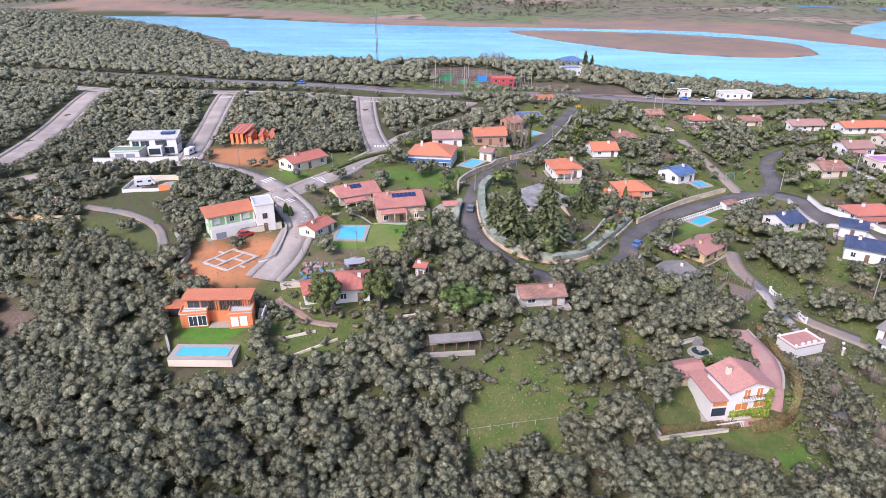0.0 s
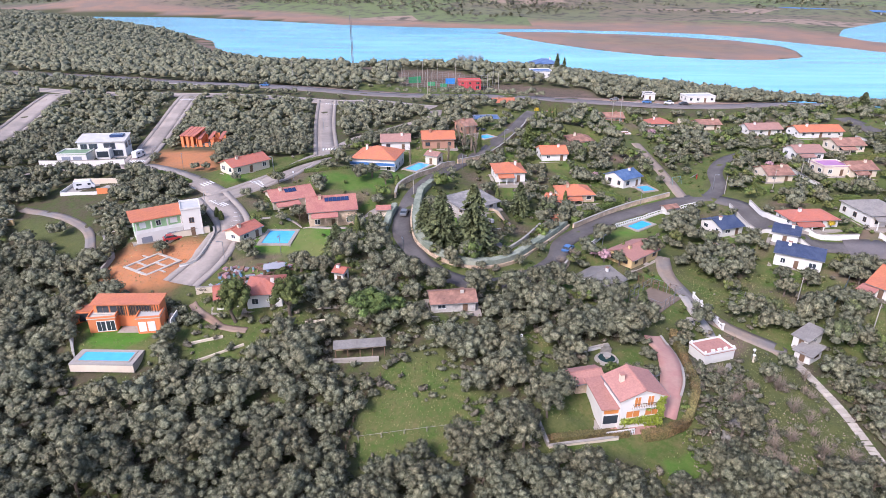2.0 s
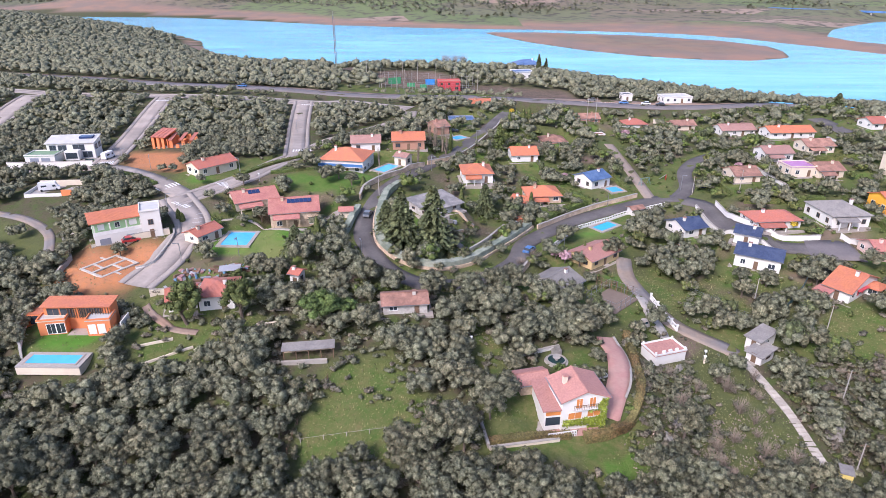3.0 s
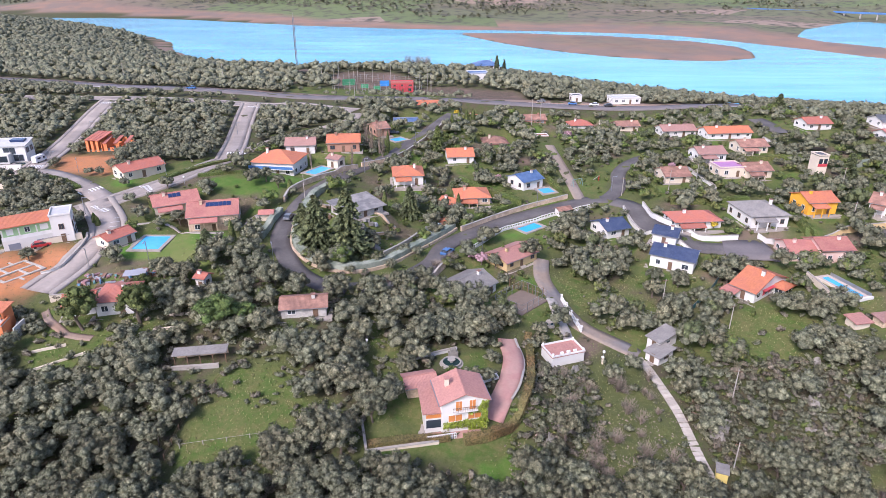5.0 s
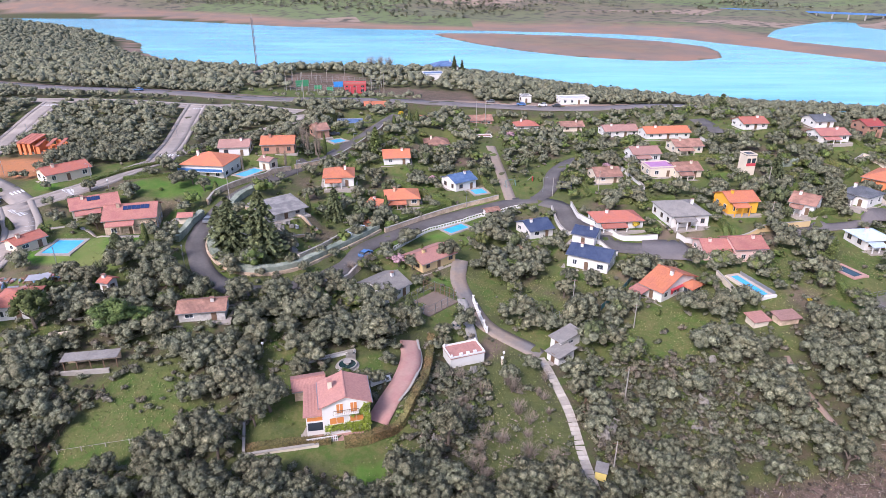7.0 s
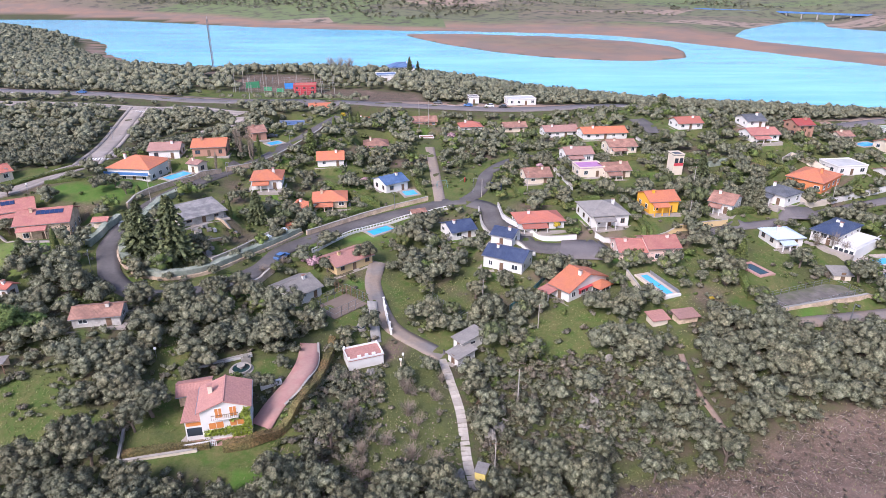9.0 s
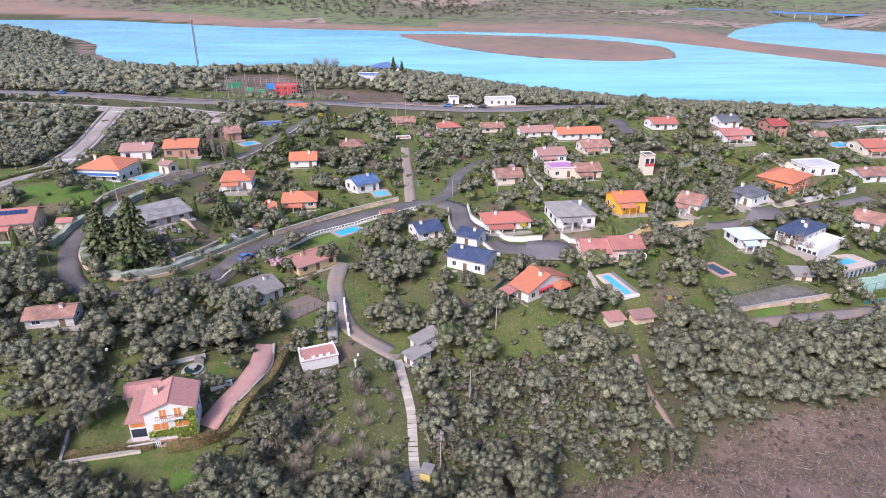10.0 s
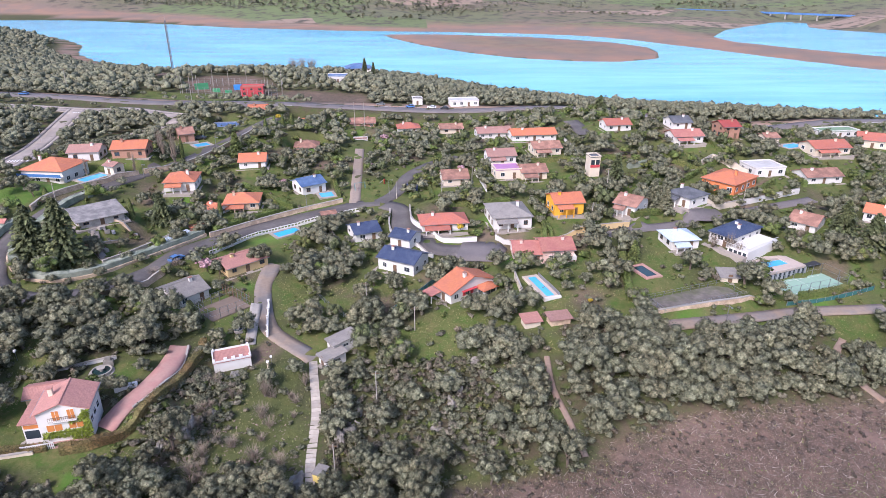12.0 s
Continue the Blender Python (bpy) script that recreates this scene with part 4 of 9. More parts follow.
def conifer(x, y, high, wide, label, material=None, name="cedar", droop=0.25, levels=26):
    """A conifer: tiers of drooping boughs round a straight stem."""
    c, tilt = [], []
    for k in range(levels):
        s = k / levels
        z = high * (0.06 + 0.92 * s)
        reach = wide * (1 - s) ** 0.8 * rng.uniform(0.82, 1.1) + 0.15
        for j in range(11):
            t = rng.uniform(0, 6.283)
            own = reach * rng.uniform(0.75, 1.12)
            for q in np.linspace(0.2, 1, 8):
                c.append((math.cos(t) * own * q, math.sin(t) * own * q, z - droop * own * q * q + rng.normal() * 0.08))
                tilt.append(t)
    c, tilt = np.array(c), np.array(tilt)
    n = len(c)
    size = 0.3 * rng.uniform(0.6, 1.3, n)[:, None] * (wide / 3) ** 0.5
    a = np.stack([np.cos(tilt), np.sin(tilt), rng.normal(size=n) * 0.3 - droop], -1) * size * 1.4
    b = np.stack([-np.sin(tilt), np.cos(tilt), rng.normal(size=n) * 0.5], -1) * size
    v = np.stack([c - a, c - b, c + a, c + b], 1).reshape(-1, 3)
    k = np.arange(n)[:, None] * 4
    ob = tagged(new(name), label, "tree", "garden trees")
    ob.matrix_world = pose(x, y, float(ground(x, y)))
    piece("crown", tri_mesh("crown", v, np.concatenate([k + [0, 1, 2], k + [0, 2, 3]]), material or CEDAR_LEAF), material or CEDAR_LEAF, ob)
    verts = [(r * math.cos(t), r * math.sin(t), z) for r, z in ((0.28, -0.5), (0.04, high * 0.97)) for t in np.arange(6) * math.pi / 3]
    piece("trunk", mesh_of("trunk", verts, [(i, (i + 1) % 6, 6 + (i + 1) % 6, 6 + i) for i in range(6)]), BARK, ob)
    return ob


def clumped_tree(x, y, r, tall, material, label, name="pine", bole=0.3, leaves=1500, leaf=0.075):
    """A single garden tree with its own crown."""
    v, f, n = crown_parts(rng, 22, int(leaves * 1.35), leaf * 0.7, core=0.8)
    ob = tagged(new(name), label, "tree", "garden trees")
    ob.matrix_world = pose(x, y, float(ground(x, y)), 0, 0, float(rng.uniform(0, 360)))
    piece("trunk", trunk_mesh(rng, r * tall * (0.8 + bole), 0.09 * r), BARK, ob)
    piece("crown", tri_mesh("crown", v * (r, r, r * tall) + (0, 0, r * tall * (0.7 + bole)), f, material, n), material, ob)
    return ob


def cypress(x, y, high, wide, label="slim dark green cypress in a garden", material=None):
    n = 700
    t, s = rng.uniform(0, 6.283, n), rng.uniform(0.02, 1, n)
    r = wide * np.minimum(1, s * 5) ** 0.5 * (1 - s ** 2.2) ** 0.6 * rng.uniform(0.85, 1.1, n)
    c = np.stack([r * np.cos(t), r * np.sin(t), s * high], -1)
    a = np.stack([rng.normal(size=n) * 0.06, rng.normal(size=n) * 0.06, rng.uniform(0.2, 0.45, n)], -1)
    b = np.stack([-np.sin(t), np.cos(t), 0 * t], -1) * rng.uniform(0.08, 0.18, n)[:, None]
    v = np.stack([c - a, c - b, c + a, c + b], 1).reshape(-1, 3)
    k = np.arange(n)[:, None] * 4
    ob = tagged(new("cypress"), label, "tree", "garden trees")
    ob.matrix_world = pose(x, y, float(ground(x, y)))
    leaf = material or PINE_LEAF
    piece("crown", tri_mesh("crown", v, np.concatenate([k + [0, 1, 2], k + [0, 2, 3]]), leaf), leaf, ob)
    ring = [(wide * q * math.cos(u), wide * q * math.sin(u), z * high) for q, z in ((0.3, -0.05), (0.8, 0.2), (0.75, 0.55), (0.1, 0.95)) for u in np.arange(8) * math.pi / 4]
    piece("inner_growth", mesh_of("inner_growth", ring, [(8 * j + i, 8 * j + (i + 1) % 8, 8 * j + 8 + (i + 1) % 8, 8 * j + 8 + i) for j in range(3) for i in range(8)]), leaf, ob)
    return ob


def bare_tree(x, y, high, wide, label, name="bare_shrub", twigs=420, stem=True):
    """A leafless shrub or tree: a short stem and hundreds of thin rising twigs."""
    n = twigs
    t = rng.uniform(0, 6.283, n)
    q = rng.uniform(0.05, 0.75, n)
    out = wide * np.sqrt(rng.uniform(0, 1, n))
    lo = np.stack([out * q * np.cos(t), out * q * np.sin(t), high * q * 0.85], -1)
    hi = lo + np.stack([out * (1 - q) * np.cos(t + rng.normal(size=n) * 0.5) * 0.8, out * (1 - q) * np.sin(t + rng.normal(size=n) * 0.5) * 0.8, high * rng.uniform(0.15, 0.4, n)], -1)
    thick = np.stack([-np.sin(t), np.cos(t), 0 * t], -1) * rng.uniform(0.015, 0.032, n)[:, None]
    v = np.stack([lo - thick, lo + thick, hi], 1).reshape(-1, 3)
    f = np.arange(n * 3).reshape(-1, 3)
    ob = tagged(new(name), label, "tree" if high > 5 else "shrub", "bare trees and shrubs")
    ob.matrix_world = pose(x, y, float(ground(x, y)))
    piece("branching", tri_mesh("branching", v, f, BARE_TWIG), BARE_TWIG, ob)
    piece("stem", trunk_mesh(rng, high * 0.75, 0.03 * high, 6 if wide > 2.5 else 0), BARE_TWIG, ob)
    return ob


# ---- houses ----
FOOTPRINTS, HOUSES = [], {}


def window_in(house, x, y, z, w, h, turn, shutter=None, frame_material=None):
    """A window let into a wall: a frame with a sill, and its pane."""
    at = pose(x, y, z, 0, 0, turn)
    t = 0.09
    frame_ob = boxes("window", [(-w / 2 - t, -0.10, -t, w / 2 + t, 0.02, 0), (-w / 2 - t, -0.06, h, w / 2 + t, 0.02, h + t), (-w / 2 - t, -0.06, 0, -w / 2, 0.02, h), (w / 2, -0.06, 0, w / 2 + t, 0.02, h), (-0.03, -0.05, 0, 0.03, 0.0, h)], frame_material or FRAME_WHITE, house, "", at)
    boxes("pane", [(-w / 2, -0.03, 0.0, w / 2, 0.01, h)], shutter or GLASS, frame_ob)
    return frame_ob


def roof_mesh(kind, w, d, h, rise, over):
    """A roof with thickness over a w by d plan, its eaves at height h; uv in metres along and up the slope."""
    x, y = w / 2 + over, d / 2 + over
    drop = rise * over / max(d / 2, 0.1)
    lo, hi, t = h - drop, h + rise, 0.18
    if kind == "hip":
        r = max(x - y, 0.0)
        top = [(-x, -y, lo), (x, -y, lo), (x, y, lo), (-x, y, lo), (-r, 0, hi), (r, 0, hi)]
        if r < 0.05:
            faces = [(0, 1, 4), (1, 2, 4), (2, 3, 4), (3, 0, 4)]
            top = top[:5]
        else:
            faces = [(0, 1, 5, 4), (1, 2, 5), (2, 3, 4, 5), (3, 0, 4)]
        rim = [0, 1, 2, 3]
    elif kind == "shed":
        top = [(-x, -y, h), (x, -y, h), (x, y, h + rise), (-x, y, h + rise)]
        faces, rim = [(0, 1, 2, 3)], [0, 1, 2, 3]
    elif kind == "flat":
        top = [(-x, -y, h), (x, -y, h), (x, y, h), (-x, y, h)]
        faces, rim = [(0, 1, 2, 3)], [0, 1, 2, 3]
    else:
        top = [(-x, -y, lo), (x, -y, lo), (x, y, lo), (-x, y, lo), (-x, 0, hi), (x, 0, hi)]
        faces, rim = [(0, 1, 5, 4), (5, 2, 3, 4)], [0, 1, 5, 2, 3, 4]
    n = len(top)
    verts = [(a, b, c + t) for a, b, c in top] + top
    faces = faces + [tuple(n + i for i in reversed(f)) for f in faces]
    faces += [(p, n + p, n + q, q) for p, q in zip(rim[1:] + rim[:1], rim)]
    me = mesh_of("roof", verts, faces)
    uv = me.uv_layers.new(name="slope")
    for poly in me.polygons:
        nx, ny, nz = poly.normal
        along = Vector((-ny, nx, 0)) if math.hypot(nx, ny) > 0.05 else Vector((1, 0, 0))
        along.normalize()
        up = poly.normal.cross(along)
        for i in poly.loop_indices:
            co = me.vertices[me.loops[i].vertex_index].co
            uv.data[i].uv = (co.dot(along), co.dot(up))
    return me


def walls_mesh(kind, w, d, h, rise, deep):
    x, y = w / 2, d / 2
    if kind in ("gable", "shed"):
        if kind == "gable":
            side = [(-y, -deep), (y, -deep), (y, h), (0, h + rise), (-y, h)]
        else:
            side = [(-y, -deep), (y, -deep), (y, h + rise), (-y, h)]
        k = len(side)
        verts = [(-x, a, b) for a, b in side] + [(x, a, b) for a, b in side]
        faces = [tuple(range(k - 1, -1, -1)), tuple(range(k, 2 * k))] + [(i, (i + 1) % k, k + (i + 1) % k, k + i) for i in range(k)]
        return mesh_of("wall", verts, faces)
    verts, faces = [], []
    box(verts, faces, -x, -y, -deep, x, y, h)
    return mesh_of("wall", verts, faces)


def house(name, x, y, turn, w, d, h, kind, roof, wall, label, rise=None, chimney=True, openings=True, shutters=None, category="house", deep=3.0, over=0.45, z=None, key="", porch=False):
    """A house with its walls, roof, ridge, chimney, windows, door and step."""
    if kind == "gablep":
        turn, w, d, kind = turn + 90, d, w, "gable"
    if name == "bungalow" and z is not None and h > 2.7:
        z, h = z + 0.6, h - 0.6
    z = pad(x, y, turn, w + 2, d + 2, z)
    FOOTPRINTS.append((x, y, turn, w + 1.0, d + 1.0))
    rise = rise if rise is not None else {"gable": 0.19 * d, "hip": 0.2 * min(w, d), "shed": 0.14 * d, "flat": 0}[kind]
    ob = tagged(new(name), label, category, "houses of the estate")
    ob.matrix_world = pose(x, y, z, 0, 0, turn)
    piece("wall", walls_mesh(kind, w, d, h, rise, deep), WALLS[wall], ob)
    piece("roof", roof_mesh(kind, w, d, h, rise, over if kind != "flat" else 0.12), ROOFS[roof], ob)
    if kind == "flat":
        boxes("parapet", [(-w / 2 - 0.12, -d / 2 - 0.12, h + 0.18, w / 2 + 0.12, -d / 2 + 0.1, h + 0.5), (-w / 2 - 0.12, d / 2 - 0.1, h + 0.18, w / 2 + 0.12, d / 2 + 0.12, h + 0.5), (-w / 2 - 0.12, -d / 2 + 0.1, h + 0.18, -w / 2 + 0.1, d / 2 - 0.1, h + 0.5), (w / 2 - 0.1, -d / 2 + 0.1, h + 0.18, w / 2 + 0.12, d / 2 - 0.1, h + 0.5)], WALLS[wall], ob)
    if kind == "gable":
        boxes("ridge", [(-w / 2 - over, -0.14, h + rise + 0.12, w / 2 + over, 0.14, h + rise + 0.27)], ROOFS[roof], ob)
    if kind in ("gable", "hip"):
        lo = h - rise * over / (d / 2)
        for s in (-1, 1):
            boxes("gutter", [(-w / 2 - over, s * (d / 2 + over) - 0.07 + s * 0.07, lo - 0.02, w / 2 + over, s * (d / 2 + over) + 0.07 + s * 0.07, lo + 0.1)], METAL, ob)
    if chimney and kind in ("gable", "hip"):
        cx, cy = w * random.choice((-0.24, 0.22)), -d * 0.1
        flue = boxes("chimney", [(cx - 0.35, cy - 0.3, h + rise * 0.5, cx + 0.35, cy + 0.3, h + rise + 0.75)], WALLS[wall], ob)
        boxes("chimney_cap", [(cx - 0.45, cy - 0.4, h + rise + 0.75, cx + 0.45, cy + 0.4, h + rise + 0.87)], ROOFS["brown"], flue)
    if openings:
        frame_material = random.choice((FRAME_WHITE, FRAME_WHITE, FRAME_BROWN))
        storeys = 2 if h > 4.5 else 1
        for s in range(storeys):
            base = 0.95 + s * 2.4
            for turn_w, run, off in ((0, w, d / 2), (180, w, d / 2), (90, d, w / 2), (-90, d, w / 2)):
                count = max(1, int(run / 3.2))
                for i in range(count):
                    u = (i + 0.5) / count * run - run / 2 + random.uniform(-0.25, 0.25)
                    door = s == 0 and turn_w == 0 and i == count // 2
                    px, py = (u, -off) if turn_w == 0 else (-u, off) if turn_w == 180 else (off, u) if turn_w == 90 else (-off, -u)
                    if door:
                        leaf = boxes("door", [(-0.5, -0.06, 0.02, 0.5, 0.02, 2.1)], TIMBER, ob, "", pose(px, py, 0, 0, 0, turn_w))
                        boxes("door_handle", [(0.36, -0.12, 1.0, 0.42, -0.06, 1.08)], METAL, leaf)
                    else:
                        wide = random.choice((1.0, 1.2, 1.5))
                        window_in(ob, px, py, base, wide, min(1.2, h - base - 0.5), turn_w, shutters if shutters and random.random() < 0.6 else None, frame_material)
        boxes("doorstep", [(-0.9, -d / 2 - 1.0, -0.4, 0.9, -d / 2 - 0.08, -0.02)], PAVING, ob)
    if category == "house":
        boxes("apron", [(-w / 2 - 1.1, -d / 2 - 1.3, -0.6, w / 2 + 1.1, d / 2 + 0.8, -0.1)], PAVING, ob)
    if porch:
        boxes("terrace", [(-w / 2, -d / 2 - 2.6, -1.2, w / 2, -d / 2 - 0.02, -0.06)], PAVING, ob)
        lean = mesh_of("porch_roof", [(-w * 0.45, -d / 2 - 2.4, h - 0.95), (w * 0.1, -d / 2 - 2.4, h - 0.95), (w * 0.1, -d / 2 + 0.01, h - 0.3), (-w * 0.45, -d / 2 + 0.01, h - 0.3), (-w * 0.45, -d / 2 - 2.4, h - 1.1), (w * 0.1, -d / 2 - 2.4, h - 1.1), (w * 0.1, -d / 2 + 0.01, h - 0.45), (-w * 0.45, -d / 2 + 0.01, h - 0.45)], [(0, 1, 2, 3), (7, 6, 5, 4), (0, 4, 5, 1), (1, 5, 6, 2), (3, 7, 4, 0)])
        piece("porch_roof", lean, ROOFS[roof], ob)
        for px in (-w * 0.43, -w * 0.17, w * 0.08):
            boxes("post", [(px - 0.12, -d / 2 - 2.3, -0.06, px + 0.12, -d / 2 - 2.06, h - 1.05)], WALLS[wall], ob)
    if key:
        HOUSES[key] = (ob, w, d, h, rise)
    return ob


# ---- the pink-roofed house on its terrace ----
pad(49, 95, 10, 26, 15, -1.0, 4.0)
v_house = house("villa", 50.2, 87.4, 11.0, 7.8, 6.6, 6.0, "gablep", "pink", "white", "white gabled villa with a pink tiled roof, orange shutters and ivy", openings=False, z=-2.6, chimney=False, rise=1.5)
for u, z, w, h, stuff in ((-1.3, 4.3, 1.05, 1.8, SHUTTER), (1.0, 4.3, 1.05, 1.8, SHUTTER), (1.6, 2.2, 2.3, 1.25, SHUTTER), (-1.7, 2.3, 2.2, 1.1, SHUTTER)):
    window_in(v_house, -3.3, u, z, w, h, -90, stuff)
boxes("balcony", [(-3.9, -2.1, 4.15, -3.32, 2.1, 4.3)], WALLS["white"], v_house)
boxes("balcony_rail", [(-3.9, -2.1, 5.1, -3.82, 2.1, 5.16)], FRAME_BROWN, v_house)
for k in range(15):
    boxes("baluster", [(-3.88, -2.08 + k * 0.297, 4.3, -3.84, -2.04 + k * 0.297, 5.1)], FRAME_BROWN, v_house)
flue = boxes("chimney", [(0.2, 1.9, 6.0, 0.9, 2.6, 8.2)], WALLS["cream"], v_house)
boxes("chimney_cap", [(0.1, 1.8, 8.2, 1.0, 2.7, 8.35)], ROOFS["pink"], flue)
for u in (-2.5, -0.6, 1.4):
    window_in(v_house, u, -3.9, 2.6, 1.1, 1.2, 0, GLASS)
wing = house("annex", 45.2, 87.6, 8.0, 3.0, 7.6, 4.0, "shed", "pink", "white", "low lean-to annex of the villa with a pink roof", rise=0.3, openings=False, z=-2.6)
boxes("shutter", [(-1.3, -3.86, 2.9, 1.3, -3.8, 3.6)], SHUTTER, wing, "orange roller shutter")
boxes("glazing", [(-1.3, -3.86, 0.9, 1.3, -3.8, 2.5)], GLASS, wing)
house("outbuilding", 43.2, 93.2, 14.0, 5.2, 4.0, 2.4, "gable", "pink", "stone", "small stone outbuilding with a pink tiled roof", openings=False, chimney=False, z=-1.0, category="shed")
# a tiled terrace with a lattice rail before the villa
terr = tagged(new("garden_terrace"), "tiled terrace with a white lattice rail and planters", "terrace")
terr.matrix_world = pose(48.7, 82.9, -2.6, 0, 0, 11)
boxes("paving", [(-5.0, -0.9, -1.6, 5.0, 1.3, 0.04)], PINK_PAVING, terr)
boxes("middle_rail", [(-4.4, -0.87, 0.55, 0.5, -0.8, 0.63)], FRAME_WHITE, terr)
boxes("rail", [(-4.4, -0.87, 1.1, 0.5, -0.78, 1.24)], FRAME_WHITE, terr)
for k in range(18):
    boxes("lattice_bar", [(-4.4 + k * 0.285, -0.86, 0.04, -4.28 + k * 0.285, -0.79, 1.1)], FRAME_WHITE, terr)
for k in range(5):
    boxes("planter", [(-4.2 + k * 2.0, -0.7, 0.04, -3.7 + k * 2.0, -0.3, 0.5)], ROOFS["brown"], terr)


# ---- the modern terracotta house and its pool terrace ----
pad(-44.5, 108, 0, 20, 12, 2.0, 3.0)
mod = house("villa", -44.6, 109.9, 1.6, 12.8, 3.2, 5.0, "shed", "orange", "terracotta", "modern terracotta villa with an orange mono-pitch roof and glazing", rise=0.35, openings=False, z=2.0)
for x0, wide in ((-4.6, 2.2), (-1.8, 2.6), (1.2, 1.2), (3.3, 3.0)):
    window_in(mod, x0, -1.6, 2.7, wide, 1.9, 0, GLASS, FRAME_BROWN)
for k in range(16):
    boxes("louvre", [(-1.5 + k * 0.52, -2.15, 2.7, -1.42 + k * 0.52, -1.95, 4.9)], TIMBER, mod)
boxes("balcony", [(-6.4, -2.8, 2.4, -2.4, -1.62, 2.6)], CONCRETE, mod)
boxes("balcony", [(2.4, -2.6, 2.4, 6.3, -1.62, 2.6)], CONCRETE, mod)
boxes("rail", [(-6.3, -2.8, 3.4, -2.4, -2.74, 3.46)], METAL, mod)
left_wing = house("villa_wing", -48.9, 107.6, 10.0, 5.0, 3.2, 3.0, "flat", "cream", "terracotta", "low terracotta wing with wide sliding glass doors", openings=False, z=2.0)
for u in (-0.2, 1.5):
    window_in(left_wing, u, -1.6, 0.3, 1.5, 2.1, 0, GLASS)
right_wing = house("villa_wing", -39.6, 107.4, 8.0, 4.4, 3.4, 3.3, "flat", "white", "terracotta", "flat-roofed terracotta wing with white roof gravel", openings=False, z=2.0)
for u in (-1.2, 0.5):
    window_in(right_wing, u, -1.7, 0.6, 1.2, 1.9, 0, FRAME_WHITE)
patio = tagged(new("patio"), "pale paved patio between the wings of the villa", "patio")
patio.matrix_world = pose(-44.2, 107.4, 2.0, 0, 0, 1)
boxes("slab", [(-1.7, -1.6, -0.4, 2.4, 0.9, 0.07)], PAVING, patio)
deck = tagged(new("pool_deck"), "raised concrete pool deck with a retaining wall", "pool deck")
deck.matrix_world = pose(-44.2, 98.0, 1.6, 0, 0, -1)
boxes("slab", [(-5.9, -2.4, -0.25, 5.9, 2.4, 0.05)], CONCRETE, deck)
boxes("retaining_wall", [(-5.9, -2.4, -1.7, 5.9, -2.1, -0.26), (-5.9, -2.1, -1.7, -5.6, 2.4, -0.26), (5.6, -2.1, -1.7, 5.9, 2.4, -0.26)], WALLS["cream"], deck)
boxes("rim", [(-5.0, -1.75, 0.06, 5.0, -1.4, 0.16), (-5.0, 1.4, 0.06, 5.0, 1.75, 0.16), (-5.0, -1.4, 0.06, -4.65, 1.4, 0.16), (4.65, -1.4, 0.06, 5.0, 1.4, 0.16)], PAVING, deck)
boxes("water", [(-4.65, -1.4, 0.055, 4.65, 1.4, 0.11)], POOL_WATER, deck, "bright blue pool water")
FOOTPRINTS.append((-44.2, 98.0, 0, 13, 6))

# ---- the green and white house ----
green_villa = house("villa", -52.3, 143.0, 33.0, 10.6, 4.6, 5.2, "shed", "orange", "green", "green villa with an orange mono-pitch roof and balconies", rise=1.0, shutters=FRAME_WHITE, over=0.7)
boxes("garage_base", [(-5.4, -3.5, -1.4, 5.4, -2.32, 2.3)], WALLS["white"], green_villa, "white rendered garage base")
boxes("balcony_rail", [(-5.4, -3.5, 2.32, 5.4, -3.4, 3.2)], FRAME_WHITE, green_villa)
for u in (-5.2, -1.8, 1.8, 5.0):
    boxes("pillar", [(u, -3.38, 2.32, u + 0.28, -3.1, 4.9)], WALLS["white"], green_villa)
for u in (-3.2, 2.6):
    boxes("garage_door", [(u - 1.2, -3.56, -0.9, u + 1.2, -3.52, 1.4)], WALLS["slate"], green_villa)
house("villa_wing", -44.3, 144.6, 24.0, 4.4, 6.5, 6.6, "flat", "white", "white", "tall white cubic wing of the green villa")

# ---- the white modern house ----
white_modern = house("villa", -98.5, 211.0, 8.0, 15.0, 6.5, 5.4, "shed", "white", "white", "modern white villa with a sloping roof and deep dark windows", rise=1.3, openings=False)
for u, zz, w, h in ((-5.6, 3.2, 2.0, 1.6), (-2.6, 3.0, 2.6, 1.8), (2.6, 3.0, 3.6, 1.9), (-4.8, 0.5, 3.0, 1.9), (0.5, 0.5, 3.6, 1.9), (5.0, 0.5, 3.0, 2.0)):
    window_in(white_modern, u, -3.25, zz, w, h, 0, GLASS, WALLS["slate"])
for u in (-1.5, 1.5):
    window_in(white_modern, 7.5, u, 3.0, 2.0, 1.7, 90, GLASS, WALLS["slate"])
boxes("solar_panel", [(2.2, -0.5, 6.25, 6.4, 2.2, 6.95)], surface("roof_panel_dark", (0.03, 0.05, 0.12), 0.2), white_modern)
boxes("projecting_box", [(-1.2, -6.2, 0.3, 3.2, -3.3, 3.4)], WALLS["white"], white_modern, "white cubic bay")
boxes("bay_window", [(-0.8, -6.26, 0.9, 2.8, -6.22, 2.9)], GLASS, white_modern)
boxes("terrace", [(3.4, -7.4, -1.5, 8.6, -3.3, 0.2)], PAVING, white_modern)
boxes("terrace_pool", [(4.6, -6.8, 0.21, 8.2, -4.8, 0.26)], POOL_DARK, white_modern, "small dark pool")
low_block = house("villa_wing", -105.0, 204.0, 4.0, 9.5, 6.5, 2.9, "flat", "green", "white", "low white wing with a planted roof and grey garage doors", openings=False)
for u in (-1.8, 1.8):
    boxes("garage_door", [(u - 1.4, -3.3, 0.1, u + 1.4, -3.27, 2.3)], WALLS["slate"], low_block, "grey sectional garage door")

